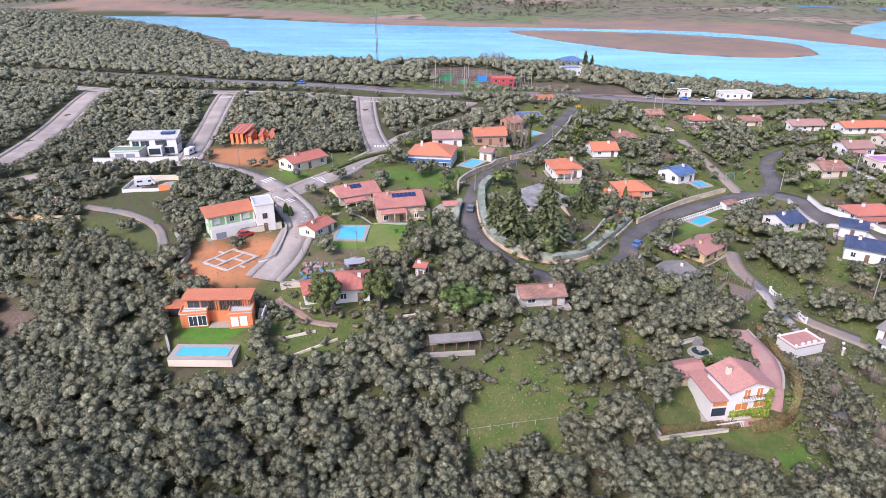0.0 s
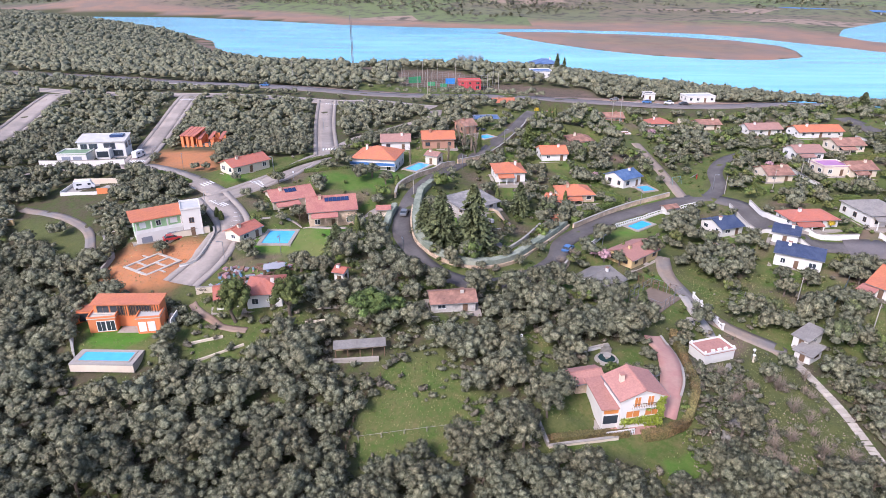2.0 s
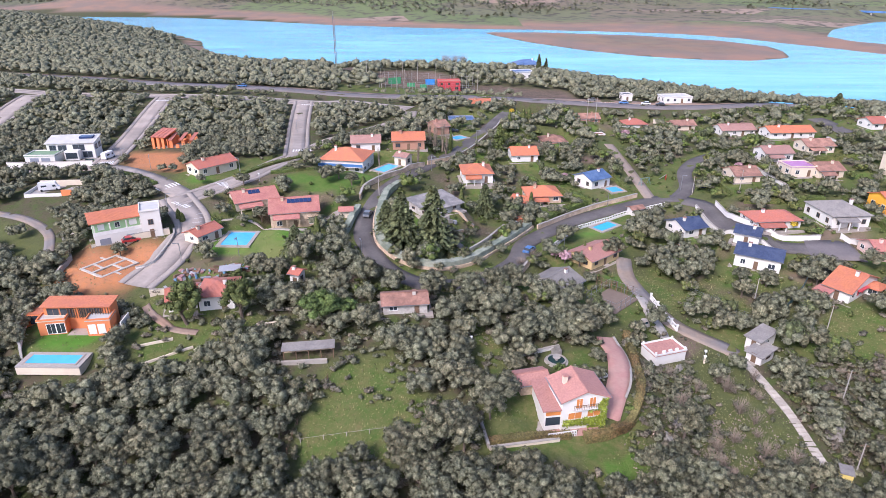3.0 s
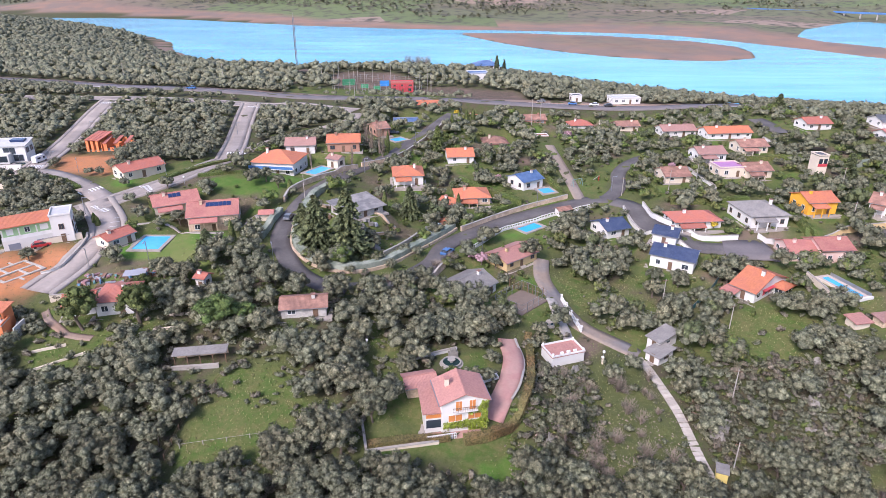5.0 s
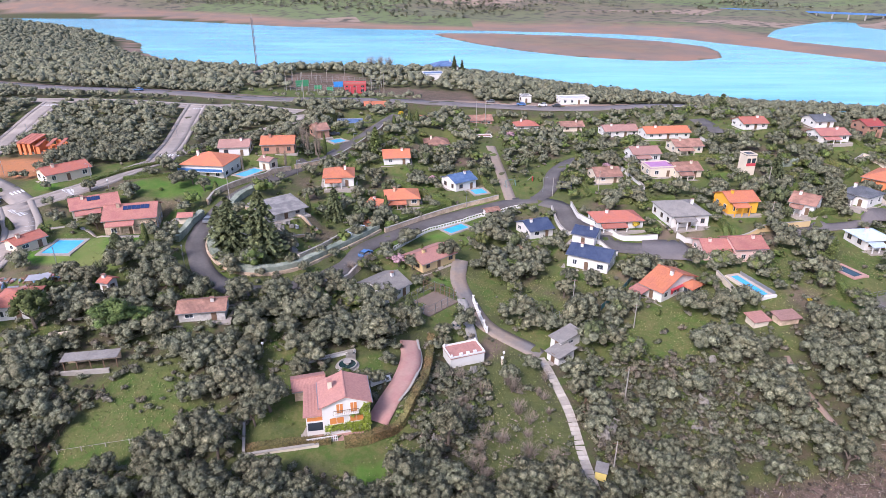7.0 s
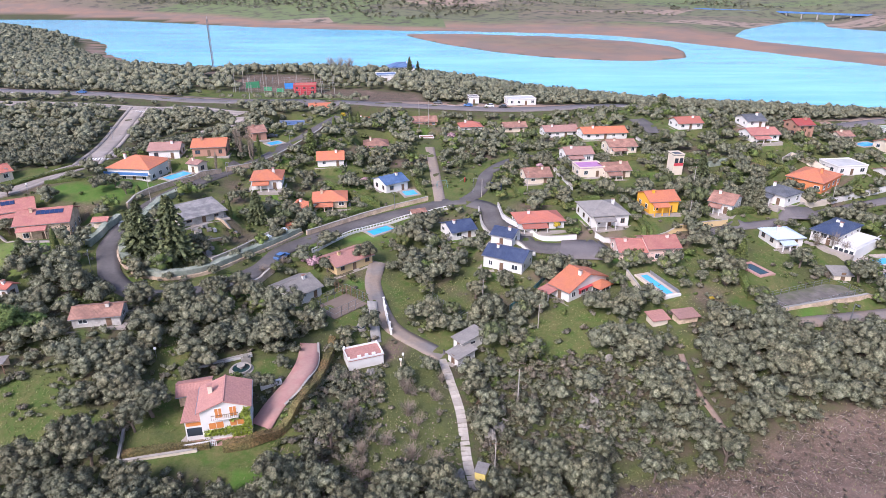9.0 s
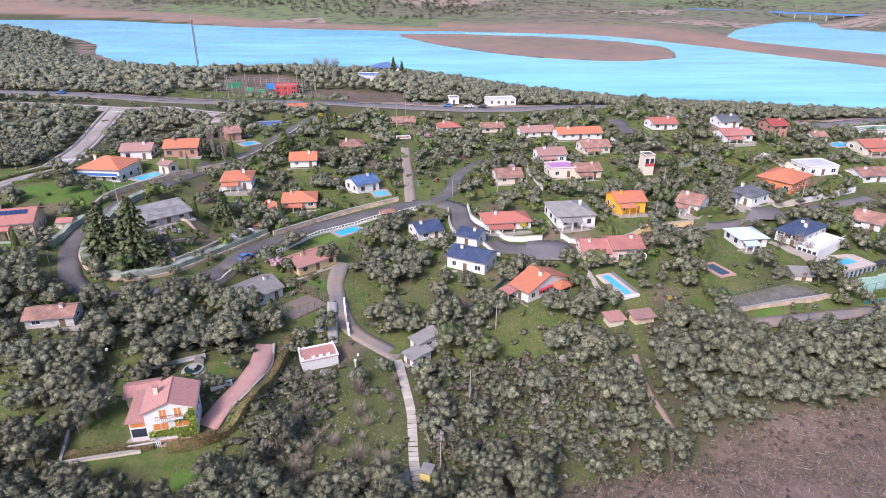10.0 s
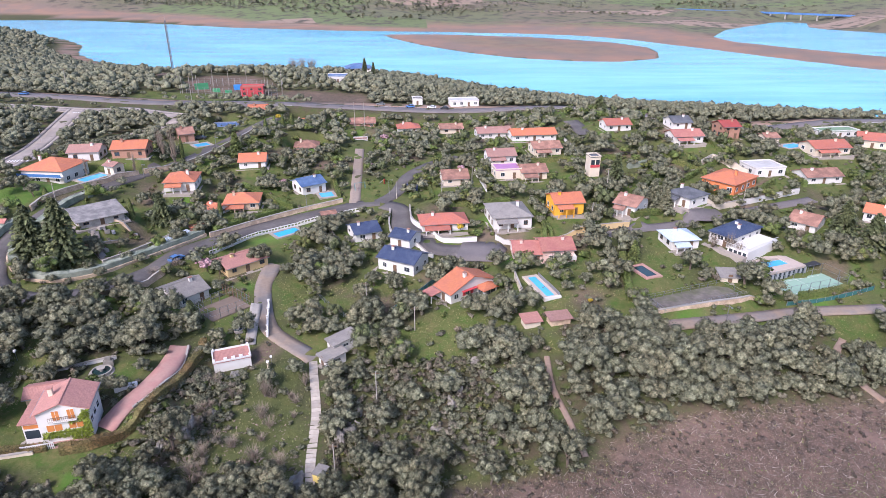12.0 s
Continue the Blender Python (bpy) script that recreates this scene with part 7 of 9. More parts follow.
garden_wall([(109.6, 178.0), (110.4, 166.4), (114.4, 159.4), (119.2, 154.6), (127.5, 153.0)], 1.5, WALLS["white"], "long white garden wall along the lane")
garden_wall([(103.6, 177.5), (103.8, 165.0), (108.6, 153.6), (115.3, 147.6)], 1.1, WALLS["white"], "white wall on the lower side of the lane")
garden_wall([(132.4, 152.6), (148.4, 151.6)], 1.8, WALLS["white"], "white rendered wall above the turning place", straight=True)
garden_wall([(148.6, 151.6), (170.4, 155.6)], 1.9, WALLS["ochre"], "ochre rendered garden wall", straight=True)
garden_wall([(189.5, 163.4), (210.0, 170.2)], 1.9, WALLS["cream"], "tan rendered wall along the lane", straight=True)
garden_wall([(210.2, 170.2), (233.2, 178.4)], 1.8, WALLS["white"], "white wall along the lane", straight=True)
garden_wall([(209.8, 198.6), (215.6, 203.0), (224.0, 193.4)], 2.0, WALLS["cream"], "tall cream wall round a yard", 0.3, straight=True)
hedge([(184.0, 198.2), (190.0, 199.6), (197.0, 202.4)], 0.8, 1.8, "netted green hedge along a drive", 0.15, NET_GREEN, 5)
garden_wall([(163.4, 114.6), (173.5, 117.0), (184.0, 119.4), (190.1, 121.4)], 1.0, WALLS["stone"], "pale stone wall under the worn court", 0.45)
garden_wall([(34.9, 79.2), (40.6, 80.2), (46.5, 81.2)], 0.5, WALLS["cream"], "low pale wall in front of the villa garden", 0.4, straight=True, low=-1.8)
garden_wall([(33.6, 85.2), (34.8, 79.4)], 0.9, CONCRETE, "side wall of the villa garden", 0.3, straight=True)
garden_wall([(39.1, 101.4), (43.2, 102.8), (50.4, 105.6)], 0.6, WALLS["white"], "low garden wall behind the fountain", 0.35)
garden_wall([(53.9, 95.6), (57.6, 96.8)], 0.6, WALLS["white"], "short white wall beside the drive", 1.2, False, True)
garden_wall([(62.6, 110.8), (63.4, 103.0), (61.6, 94.6), (59.4, 89.8)], 0.4, CONCRETE, "low kerb wall of the garden drive", 0.3)
garden_wall([(6.0, 98.6), (-2.5, 98.0)], 0.7, CONCRETE, "grey wall below the long shed", 0.4, straight=True)
garden_wall([(134.6, 121.0), (134.2, 131.6)], 1.5, WALLS["cream"], "retaining wall beside the long pool", 0.3, straight=True)
garden_wall([(-113.0, 196.4), (-86.0, 197.8)], 2.0, WALLS["white"], "white street wall of the modern villa", 0.35, straight=True)
garden_wall([(-118.0, 158.0), (-96.0, 154.6)], 1.6, WALLS["ochre"], "long tan wall in the wood", 0.4, straight=True)

hedge([(14.6, 181.0), (11.6, 173.6), (10.6, 163.3), (10.7, 152.7), (12.2, 143.4), (15.8, 137.4), (20.0, 133.8), (24.4, 132.4), (29.4, 133.6), (34.6, 137.4), (40.0, 144.8), (47.0, 155.2), (51.6, 162.8)], 1.0, 1.9, "hedge wrapped in faded green netting round a garden", 0.13, NET_GREEN, 5)
garden_wall(sides(smooth_line([(10.6, 163.3), (10.7, 152.7), (12.2, 143.4), (15.8, 137.4), (20.0, 133.8), (24.4, 132.4), (29.4, 133.6), (34.6, 137.4), (40.0, 144.8), (47.0, 155.2), (51.6, 162.8)], 1.5), -1.25), 0.75, WALLS["stone"], "rough brown stone base under the netted hedge", 0.4, False)
hedge([(4.6, 161.3), (3.6, 153.6), (2.8, 146.1)], 0.8, 1.8, "netted hedge beside the village lane", 0.13, NET_GREEN, 5)
hedge([(35.0, 80.4), (40.7, 81.4), (48.4, 82.0)], 0.7, 1.0, "russet and ochre clipped hedge before the villa", 0.14, RUSSET_LEAF)
hedge([(50.6, 81.4), (55.8, 83.0), (60.6, 87.4), (63.6, 95.6), (65.0, 105.6), (65.4, 112.0)], 0.7, 1.6, "tall russet and green hedge along the drive", 0.16, RUSSET_LEAF)
hedge([(55.1, 198.1), (66.4, 188.2), (73.8, 182.9)], 0.8, 1.7, "dark green clipped hedge between gardens", 0.16)
hedge([(54.5, 164.4), (61.0, 172.4), (71.1, 180.8)], 1.0, 1.8, "ochre-tinted hedge above the stone wall", 0.18)
hedge([(84.0, 205.0), (87.2, 190.0)], 0.6, 1.5, "clipped hedge beside the sandy track", 0.16)
hedge([(118.0, 178.0), (126.0, 176.0), (140.0, 175.0)], 0.7, 1.6, "dark hedge between two gardens", 0.16)
hedge([(158.5, 118.5), (160.5, 128.0), (163.0, 139.0)], 0.8, 1.6, "dark hedge beside the sunken pool", 0.16)
hedge([(146.0, 152.0), (147.5, 163.0)], 0.6, 1.5, "garden hedge beside the yellow villa", 0.16)
hedge([(185.0, 165.5), (172.0, 158.5)], 0.7, 1.5, "clipped hedge behind the tan wall", 0.16)
hedge([(234.0, 146.0), (226.0, 160.0)], 0.8, 1.8, "tall dark hedge between lawns", 0.18)
hedge([(150.0, 209.0), (168.0, 207.0), (184.0, 205.0)], 0.7, 1.7, "long dark hedge between gardens", 0.18)
hedge([(198.0, 205.0), (206.0, 196.0), (212.0, 192.0)], 0.7, 1.6, "dark hedge beside the orange villa", 0.18)
hedge([(238.0, 183.0), (238.5, 200.0)], 0.8, 1.8, "dark hedge beside a paved drive", 0.18)
hedge([(-30.5, 164.0), (-27.0, 158.5)], 1.2, 1.8, "broad rounded green hedge at the street corner", 0.18)
hedge([(201.0, 122.6), (209.0, 124.2), (220.0, 127.4)], 0.6, 1.5, "clipped olive hedge before the tennis court", 0.15)
netted = fence([(196.5, 119.9), (206.9, 121.6), (221.6, 125.4)], 1.2, 2.0, "low fence hung with dark teal netting", METAL, 1)
along_ground("netting", smooth_line([(196.5, 119.9), (206.9, 121.6), (221.6, 125.4)], 2.0), 0.03, 0.05, 1.1, surface("teal_netting", (0.03, 0.13, 0.12), 0.8, (1.5, 0.25), (0.3, 0.3)), netted, "dark teal windbreak netting")
hedge([(-24.0, 181.5), (-12.0, 186.0)], 0.5, 0.9, "low clipped hedge along the lawn", 0.14)
hedge([(-34.0, 178.0), (-24.0, 192.0), (-17.0, 199.0)], 0.8, 0.9, "low shrubs along the street", 0.18)
hedge([(-77.0, 189.0), (-66.0, 183.0), (-56.0, 174.0)], 1.1, 1.0, "dark planting strip between streets", 0.2)
fence([(64.1, 133.2), (67.0, 131.0), (71.3, 128.4)], 2.4, 1.2, "rusty garden fence with tall posts", FRAME_BROWN)
fence([(7.8, 96.5), (3.6, 88.0), (2.2, 80.0)], 1.2, 2.2, "wire fence on old wooden posts", TIMBER, 2)
fence([(4.0, 82.0), (19.0, 83.4), (33.0, 84.6)], 0.8, 3.1, "row of pale pasture posts joined by a thin wire", CONCRETE, 1)
sheeted = fence([(104.5, 123.5), (112.0, 131.0), (118.5, 139.6)], 1.5, 1.6, "garden fence hung with blue-green sheeting", METAL, 1)
along_ground("sheeting", smooth_line([(104.5, 123.5), (112.0, 131.0), (118.5, 139.6)], 1.6), 0.03, 0.1, 1.42, surface("teal_sheeting", (0.035, 0.15, 0.16), 0.6, (1.5, 0.25), (0.3, 0.3)), sheeted, "dark teal plastic sheeting")
fence([(86.0, 133.5), (92.0, 125.0), (97.5, 120.0)], 1.3, 1.8, "wire garden fence beside a lawn", METAL, 3)


def balustrade(points, label):
    """A white balustrade: a plinth, a rail and a post at every metre."""
    line = smooth_line(points, 1.0)
    ob = tagged(new("balustrade"), label, "balustrade")
    along_ground("plinth", line, 0.22, -1.6, 0.45, WALLS["white"], ob)
    along_ground("rail", line, 0.14, 1.05, 1.2, WALLS["white"], ob)
    baluster = None
    for i, (x, y) in enumerate(line):
        at = pose(x, y, float(ground(x, y)))
        if baluster is None:
            baluster = boxes("baluster", [(-0.13, -0.13, 0.45, 0.13, 0.13, 1.05)], WALLS["white"], ob, "", at)
        else:
            piece("baluster", baluster.data, WALLS["white"], ob, "", at)
    return ob


balustrade([(56.6, 150.8), (64.8, 162.8), (72.0, 168.8), (80.0, 173.6), (88.0, 177.4), (95.0, 179.8)], "white balustrade along the outer edge of the lane")
balustrade([(75.7, 128.4), (76.6, 121.8), (77.6, 116.2)], "white wall with posts above the earth lane")
for k, (x, y) in enumerate(((75.7, 128.4), (76.2, 125.0), (76.6, 121.8), (77.2, 118.4), (77.6, 116.0))):
    post = tagged(new("gate_pillar"), "white pillar with a ball finial", "pillar", "pillars of the lane wall")
    post.matrix_world = pose(x, y, float(ground(x, y)))
    boxes("shaft", [(-0.2, -0.2, -0.5, 0.2, 0.2, 1.5)], WALLS["white"], post)
    boxes("cap", [(-0.27, -0.27, 1.5, 0.27, 0.27, 1.6)], WALLS["white"], post)
ramp_line = smooth_line([(73.0, 127.6), (73.6, 121.0), (74.4, 113.4)])
tagged(ribbon("ramp", ramp_line, 1.1, -1.1, 0.3, CONCRETE, 0.8), "grey concrete ramp beside the lane wall", "ramp", kind="structure")

# ---- conifers, cypresses, pines and bare trees ----
conifer(25.2, 141.6, 17.0, 6.2, "tall broad cedar with drooping grey-green boughs")
conifer(17.4, 142.5, 14.5, 5.4, "broad grey-green cedar in the netted garden")
conifer(13.4, 147.0, 10.0, 3.8, "young grey-green cedar behind the netted hedge")
conifer(39.5, 167.8, 9.5, 3.4, "grey-green cedar beside a stone house")
conifer(181.0, 167.0, 9.5, 3.0, "very dark spruce between villas", OAK_LEAF, "spruce")
conifer(184.0, 165.0, 8.5, 2.6, "very dark spruce beside a white villa", OAK_LEAF, "spruce")
conifer(226.5, 147.0, 12.0, 5.0, "large dark cedar among the gardens")
conifer(233.0, 143.5, 10.0, 4.2, "dark cedar above a lawn")
conifer(-7.5, 137.0, 6.5, 3.4, "spreading cedar on the pool lawn")
conifer(48.0, 222.0, 9.5, 2.8, "tall conifer behind the lane", PINE_LEAF, "fir")
conifer(176.0, 186.0, 10.0, 3.2, "grey feathery conifer beside the tower")
conifer(194.0, 266.0, 8.0, 4.6, "large dark conifer near the highway")
conifer(86.0, 392.0, 13.0, 2.6, "tall conifer by the lake building")
conifer(91.0, 396.0, 11.0, 2.2, "conifer by the lake building")
conifer(61.0, 119.5, 5.5, 2.0, "blue-grey young cedar by the drive")
conifer(165.5, 137.5, 5.5, 1.6, "yellow-green young conifer by the sunken pool", PINE_LEAF, "fir")
for x, y, high, wide in ((32.7, 164.4, 6.5, 0.85), (53.6, 174.8, 5.2, 0.75), (-3.3, 143.0, 6.0, 0.95), (4.2, 176.6, 3.0, 0.9), (30.5, 217.5, 8.0, 0.7), (64.0, 147.5, 4.0, 0.5), (54.0, 247.0, 5.0, 0.9), (57.0, 250.0, 5.0, 0.9), (60.0, 252.0, 5.5, 0.9), (63.0, 256.0, 5.0, 0.9), (-40.5, 151.5, 2.6, 0.7), (-39.0, 150.0, 2.4, 0.7), (59.0, 136.0, 3.0, 0.7)):
    cypress(x, y, high, wide)
for x, y, r, tall in ((-23.4, 108.6, 4.4, 1.25), (-12.9, 110.4, 4.2, 1.25), (-17.0, 122.5, 2.4, 1.0)):
    clumped_tree(x, y, r, tall, PINE_LEAF, "olive-green pine with a full rounded crown", "pine", 0.2, 1500, 0.065)
clumped_tree(3.5, 108.5, 5.0, 0.85, STONE_PINE_LEAF, "broad bright green stone pine", "stone_pine", 0.4, 1700, 0.06)
clumped_tree(8.0, 109.5, 3.2, 0.9, STONE_PINE_LEAF, "small green stone pine in a garden", "stone_pine", 0.4, 1200, 0.07)
for x, y, r in ((-14.0, 126.5, 3.2), (-8.8, 125.4, 3.0), (70.5, 146.0, 3.6), (61.5, 141.0, 2.6), (116.0, 132.5, 2.6), (150.0, 126.0, 1.9), (178.6, 133.5, 3.4), (189.5, 126.5, 3.6), (41.0, 98.0, 2.6), (37.5, 88.2, 4.0), (44.0, 107.0, 3.6), (55.0, 108.6, 4.4), (31.0, 145.0, 2.6), (-33.6, 142.6, 1.4), (-48.5, 135.0, 2.2), (-3.5, 180.5, 2.8), (1.0, 176.5, 2.6), (-7.0, 182.0, 2.2), (-29.5, 172.0, 2.4), (-20.0, 154.0, 2.6), (97.5, 130.0, 3.0), (99.5, 121.0, 4.0), (105.0, 134.0, 2.8), (100.0, 136.5, 2.6), (6.6, 128.6, 3.6), (11.0, 123.0, 3.9), (17.0, 119.6, 3.6), (25.2, 118.6, 3.8), (33.0, 119.6, 4.0), (39.0, 124.4, 3.6), (43.5, 128.5, 3.2)):
    clumped_tree(x, y, r, 0.95, OAK_LEAF, "full holm oak standing free in a garden", "holm_oak", 0.25, 1300, 0.07)
for x, y, r in ((76.5, 199.0, 1.8), (68.0, 200.5, 1.6), (100.5, 247.5, 2.0), (58.0, 142.5, 2.2), (56.0, 144.5, 1.6), (96.0, 214.0, 1.6), (-106.0, 163.0, 2.0), (128.0, 206.0, 1.6)):
    clumped_tree(x, y, r, 0.9, BLOSSOM, "small garden tree in pale pink blossom", "blossom_tree", 0.3, 500, 0.08)
for x, y, r in ((123.4, 159.4, 1.3), (149.0, 118.0, 0.7), (56.5, 262.0, 1.4)):
    clumped_tree(x, y, r, 1.2, YELLOW_LEAF, "small bright yellow mimosa", "mimosa", 0.1, 500, 0.08)
for x, y, r in ((30.5, 150.0, 1.0), (33.0, 151.5, 0.8), (27.5, 149.0, 0.8), (36.5, 156.0, 1.1), (38.5, 160.5, 1.2), (29.0, 171.0, 1.3), (22.5, 172.5, 1.2), (34.0, 168.8, 1.0), (17.0, 158.5, 1.3), (15.0, 151.0, 1.1), (20.0, 151.5, 1.3), (23.5, 153.5, 0.9), (41.0, 152.5, 0.9), (18.0, 166.0, 1.2), (42.5, 166.0, 1.0), (49.2, 97.6, 1.5), (57.0, 103.0, 1.2), (34.6, 158.0, 1.2), (70.3, 121.0, 0.8), (71.6, 122.6, 0.7), (51.5, 91.4, 0.7), (160.8, 131.5, 0.9), (14.5, 119.0, 2.6), (10.5, 121.0, 2.0), (19.0, 118.5, 2.2), (231.0, 155.5, 1.3)):
    clumped_tree(x, y, r, 0.9, HEDGE_LEAF, "rounded yellow-green garden shrub", "shrub", 0.0, 500, 0.09)
for x, y, high, wide in ((25.0, 215.0, 13, 1.6), (27.5, 217.0, 14, 1.7), (23.0, 217.5, 11, 1.4), (29.0, 214.5, 10, 1.3), (7.0, 196.5, 7, 0.8), (19.5, 203.0, 8, 0.8)):
    bare_tree(x, y, high, wide, "tall leafless poplar with upright twigs", "bare_poplar", 240)
for x, y, high, wide in ((80.6, 97.3, 4.2, 2.2), (80.9, 91.5, 3.6, 2.4), (72.8, 82.0, 3.2, 2.2), (81.4, 81.8, 3.2, 2.6), (85.6, 80.8, 2.8, 2.6), (77.0, 84.5, 2.6, 2.2), (70.0, 92.0, 2.4, 1.8), (192.5, 141.5, 5.0, 2.4), (189.0, 143.5, 5.0, 2.2), (194.0, 139.5, 4.5, 2.0), (155.0, 124.0, 2.4, 1.6), (157.0, 130.5, 2.6, 2.0), (142.0, 182.0, 4.0, 2.4), (212.0, 146.5, 4.0, 2.2), (216.0, 148.5, 4.0, 2.4), (35.5, 128.5, 2.6, 1.6), (50.0, 143.5, 2.0, 2.6), (46.5, 138.5, 1.8, 2.2)):
    bare_tree(x, y, high, wide, "leafless grey-brown shrub with fine twigs")
for x, y in ((37.0, 470.0), (43.0, 474.0), (30.0, 472.0)):
    bare_tree(x, y, 15, 5, "leafless tall tree by the lake", "bare_tree", 900)


# ---- poles, lamps, mast ----
def pole(x, y, high, label="weathered wooden utility pole", name="utility_pole", arm=True):
    ob = tagged(new(name), label, "pole", "poles")
    ob.matrix_world = pose(x, y, float(ground(x, y)), 0, 0, float(rng.uniform(-20, 20)))
    verts = [(r * math.cos(t), r * math.sin(t), z) for r, z in ((0.13, -0.5), (0.08, high)) for t in np.arange(8) * math.pi / 4]
    piece("shaft", mesh_of("shaft", verts, [(i, (i + 1) % 8, 8 + (i + 1) % 8, 8 + i) for i in range(8)] + [tuple(range(8, 16))]), CONCRETE, ob)
    if arm:
        boxes("crossarm", [(-0.7, -0.05, high - 0.5, 0.7, 0.05, high - 0.38)], TIMBER, ob)
    return ob


for x, y, high in ((101.8, 95.4, 7.0), (95.2, 79.4, 6.5), (98.7, 126.4, 7.0), (109.6, 115.7, 6.0), (9.2, 172.0, 7.0), (72.6, 117.0, 3.0), (88.0, 262.0, 11.0), (92.0, 264.0, 11.0), (105.6, 186.5, 6.0), (-110.0, 330.0, 11.0), (-60.0, 330.0, 11.0), (10.0, 300.0, 12.0), (130.0, 190.0, 7.0), (172.0, 182.0, 7.0), (212.0, 172.5, 7.0), (160.0, 157.0, 7.0), (120.0, 186.0, 7.0)):
    pole(x, y, high)


def street_lamp(x, y, turn, high=5.0, label="grey street lamp with a short arm"):
    ob = tagged(new("street_lamp"), label, "lamp", "street lamps")
    ob.matrix_world = pose(x, y, float(ground(x, y)), 0, 0, turn)
    boxes("pole", [(-0.06, -0.06, -0.4, 0.06, 0.06, high)], METAL, ob)
    boxes("arm", [(-0.04, -1.0, high - 0.1, 0.04, 0.06, high)], METAL, ob)
    boxes("lamp_head", [(-0.14, -1.4, high - 0.12, 0.14, -0.9, high + 0.04)], METAL, ob)
    return ob


for x, y, turn in ((177.9, 112.0, 0), (58.6, 147.5, 140), (78.0, 181.0, 200), (-20.0, 133.5, 0), (103.2, 190.0, 90), (-64.0, 190.5, 30), (-77.5, 200.5, 90), (-33.0, 181.0, -120), (-28.6, 240.0, 90), (-84.0, 240.0, 90), (40.0, 226.0, 60), (24.0, 198.0, 60), (-45.0, 156.0, 80), (-32.0, 130.0, -90), (8.6, 134.0, 200)):
    street_lamp(x, y, turn)
for x, y in ((40.6, 102.0), (80.1, 106.6), (33.0, 103.5), (-26.0, 176.0)):
    globe = tagged(new("garden_lamp"), "short garden lamp with a white globe", "lamp", "garden lamps")
    globe.matrix_world = pose(x, y, float(ground(x, y)))
    boxes("stem", [(-0.05, -0.05, -0.2, 0.05, 0.05, 1.9)], METAL, globe)
    verts, faces = [], []
    box(verts, faces, -0.2, -0.2, 1.9, 0.2, 0.2, 2.3)
    piece("globe", mesh_of("globe", verts, faces), FRAME_WHITE, globe)

MAST_RED = surface("mast_red", (0.42, 0.2, 0.17), 0.6)
MAST_GREY = surface("mast_grey", (0.12, 0.12, 0.13), 0.6)
mast = tagged(new("radio_mast"), "tall slim lattice radio mast on the headland", "mast")
mast.matrix_world = pose(-44.5, 440.0, float(ground(-44.5, 440.0)))
for k in range(3):
    t = k * 2.0944
    cx, cy = 0.55 * math.cos(t), 0.55 * math.sin(t)
    boxes("leg", [(cx - 0.13, cy - 0.13, -0.5, cx + 0.13, cy + 0.13, 34)], MAST_GREY, mast)
for k in range(22):
    boxes("bracing", [(-0.55, -0.5, k * 1.55, 0.6, 0.5, k * 1.55 + 0.14)], MAST_RED if k % 6 < 3 else MAST_GREY, mast)
boxes("antenna", [(-0.05, -0.05, 34, 0.05, 0.05, 37)], METAL, mast)
boxes("equipment_hut", [(0.8, -2, -0.5, 4.4, 1.2, 2.6)], WALLS["white"], mast)


# ---- vehicles ----
CAR_PAINT = [surface("car_white", (0.6, 0.6, 0.6), 0.3), surface("car_grey", (0.2, 0.21, 0.22), 0.3, metal=0.4), surface("car_blue", (0.06, 0.16, 0.36), 0.3), surface("car_dark", (0.03, 0.03, 0.035), 0.3), surface("car_red", (0.38, 0.03, 0.03), 0.3)]
TYRE = surface("tyre", (0.02, 0.02, 0.02), 0.9)


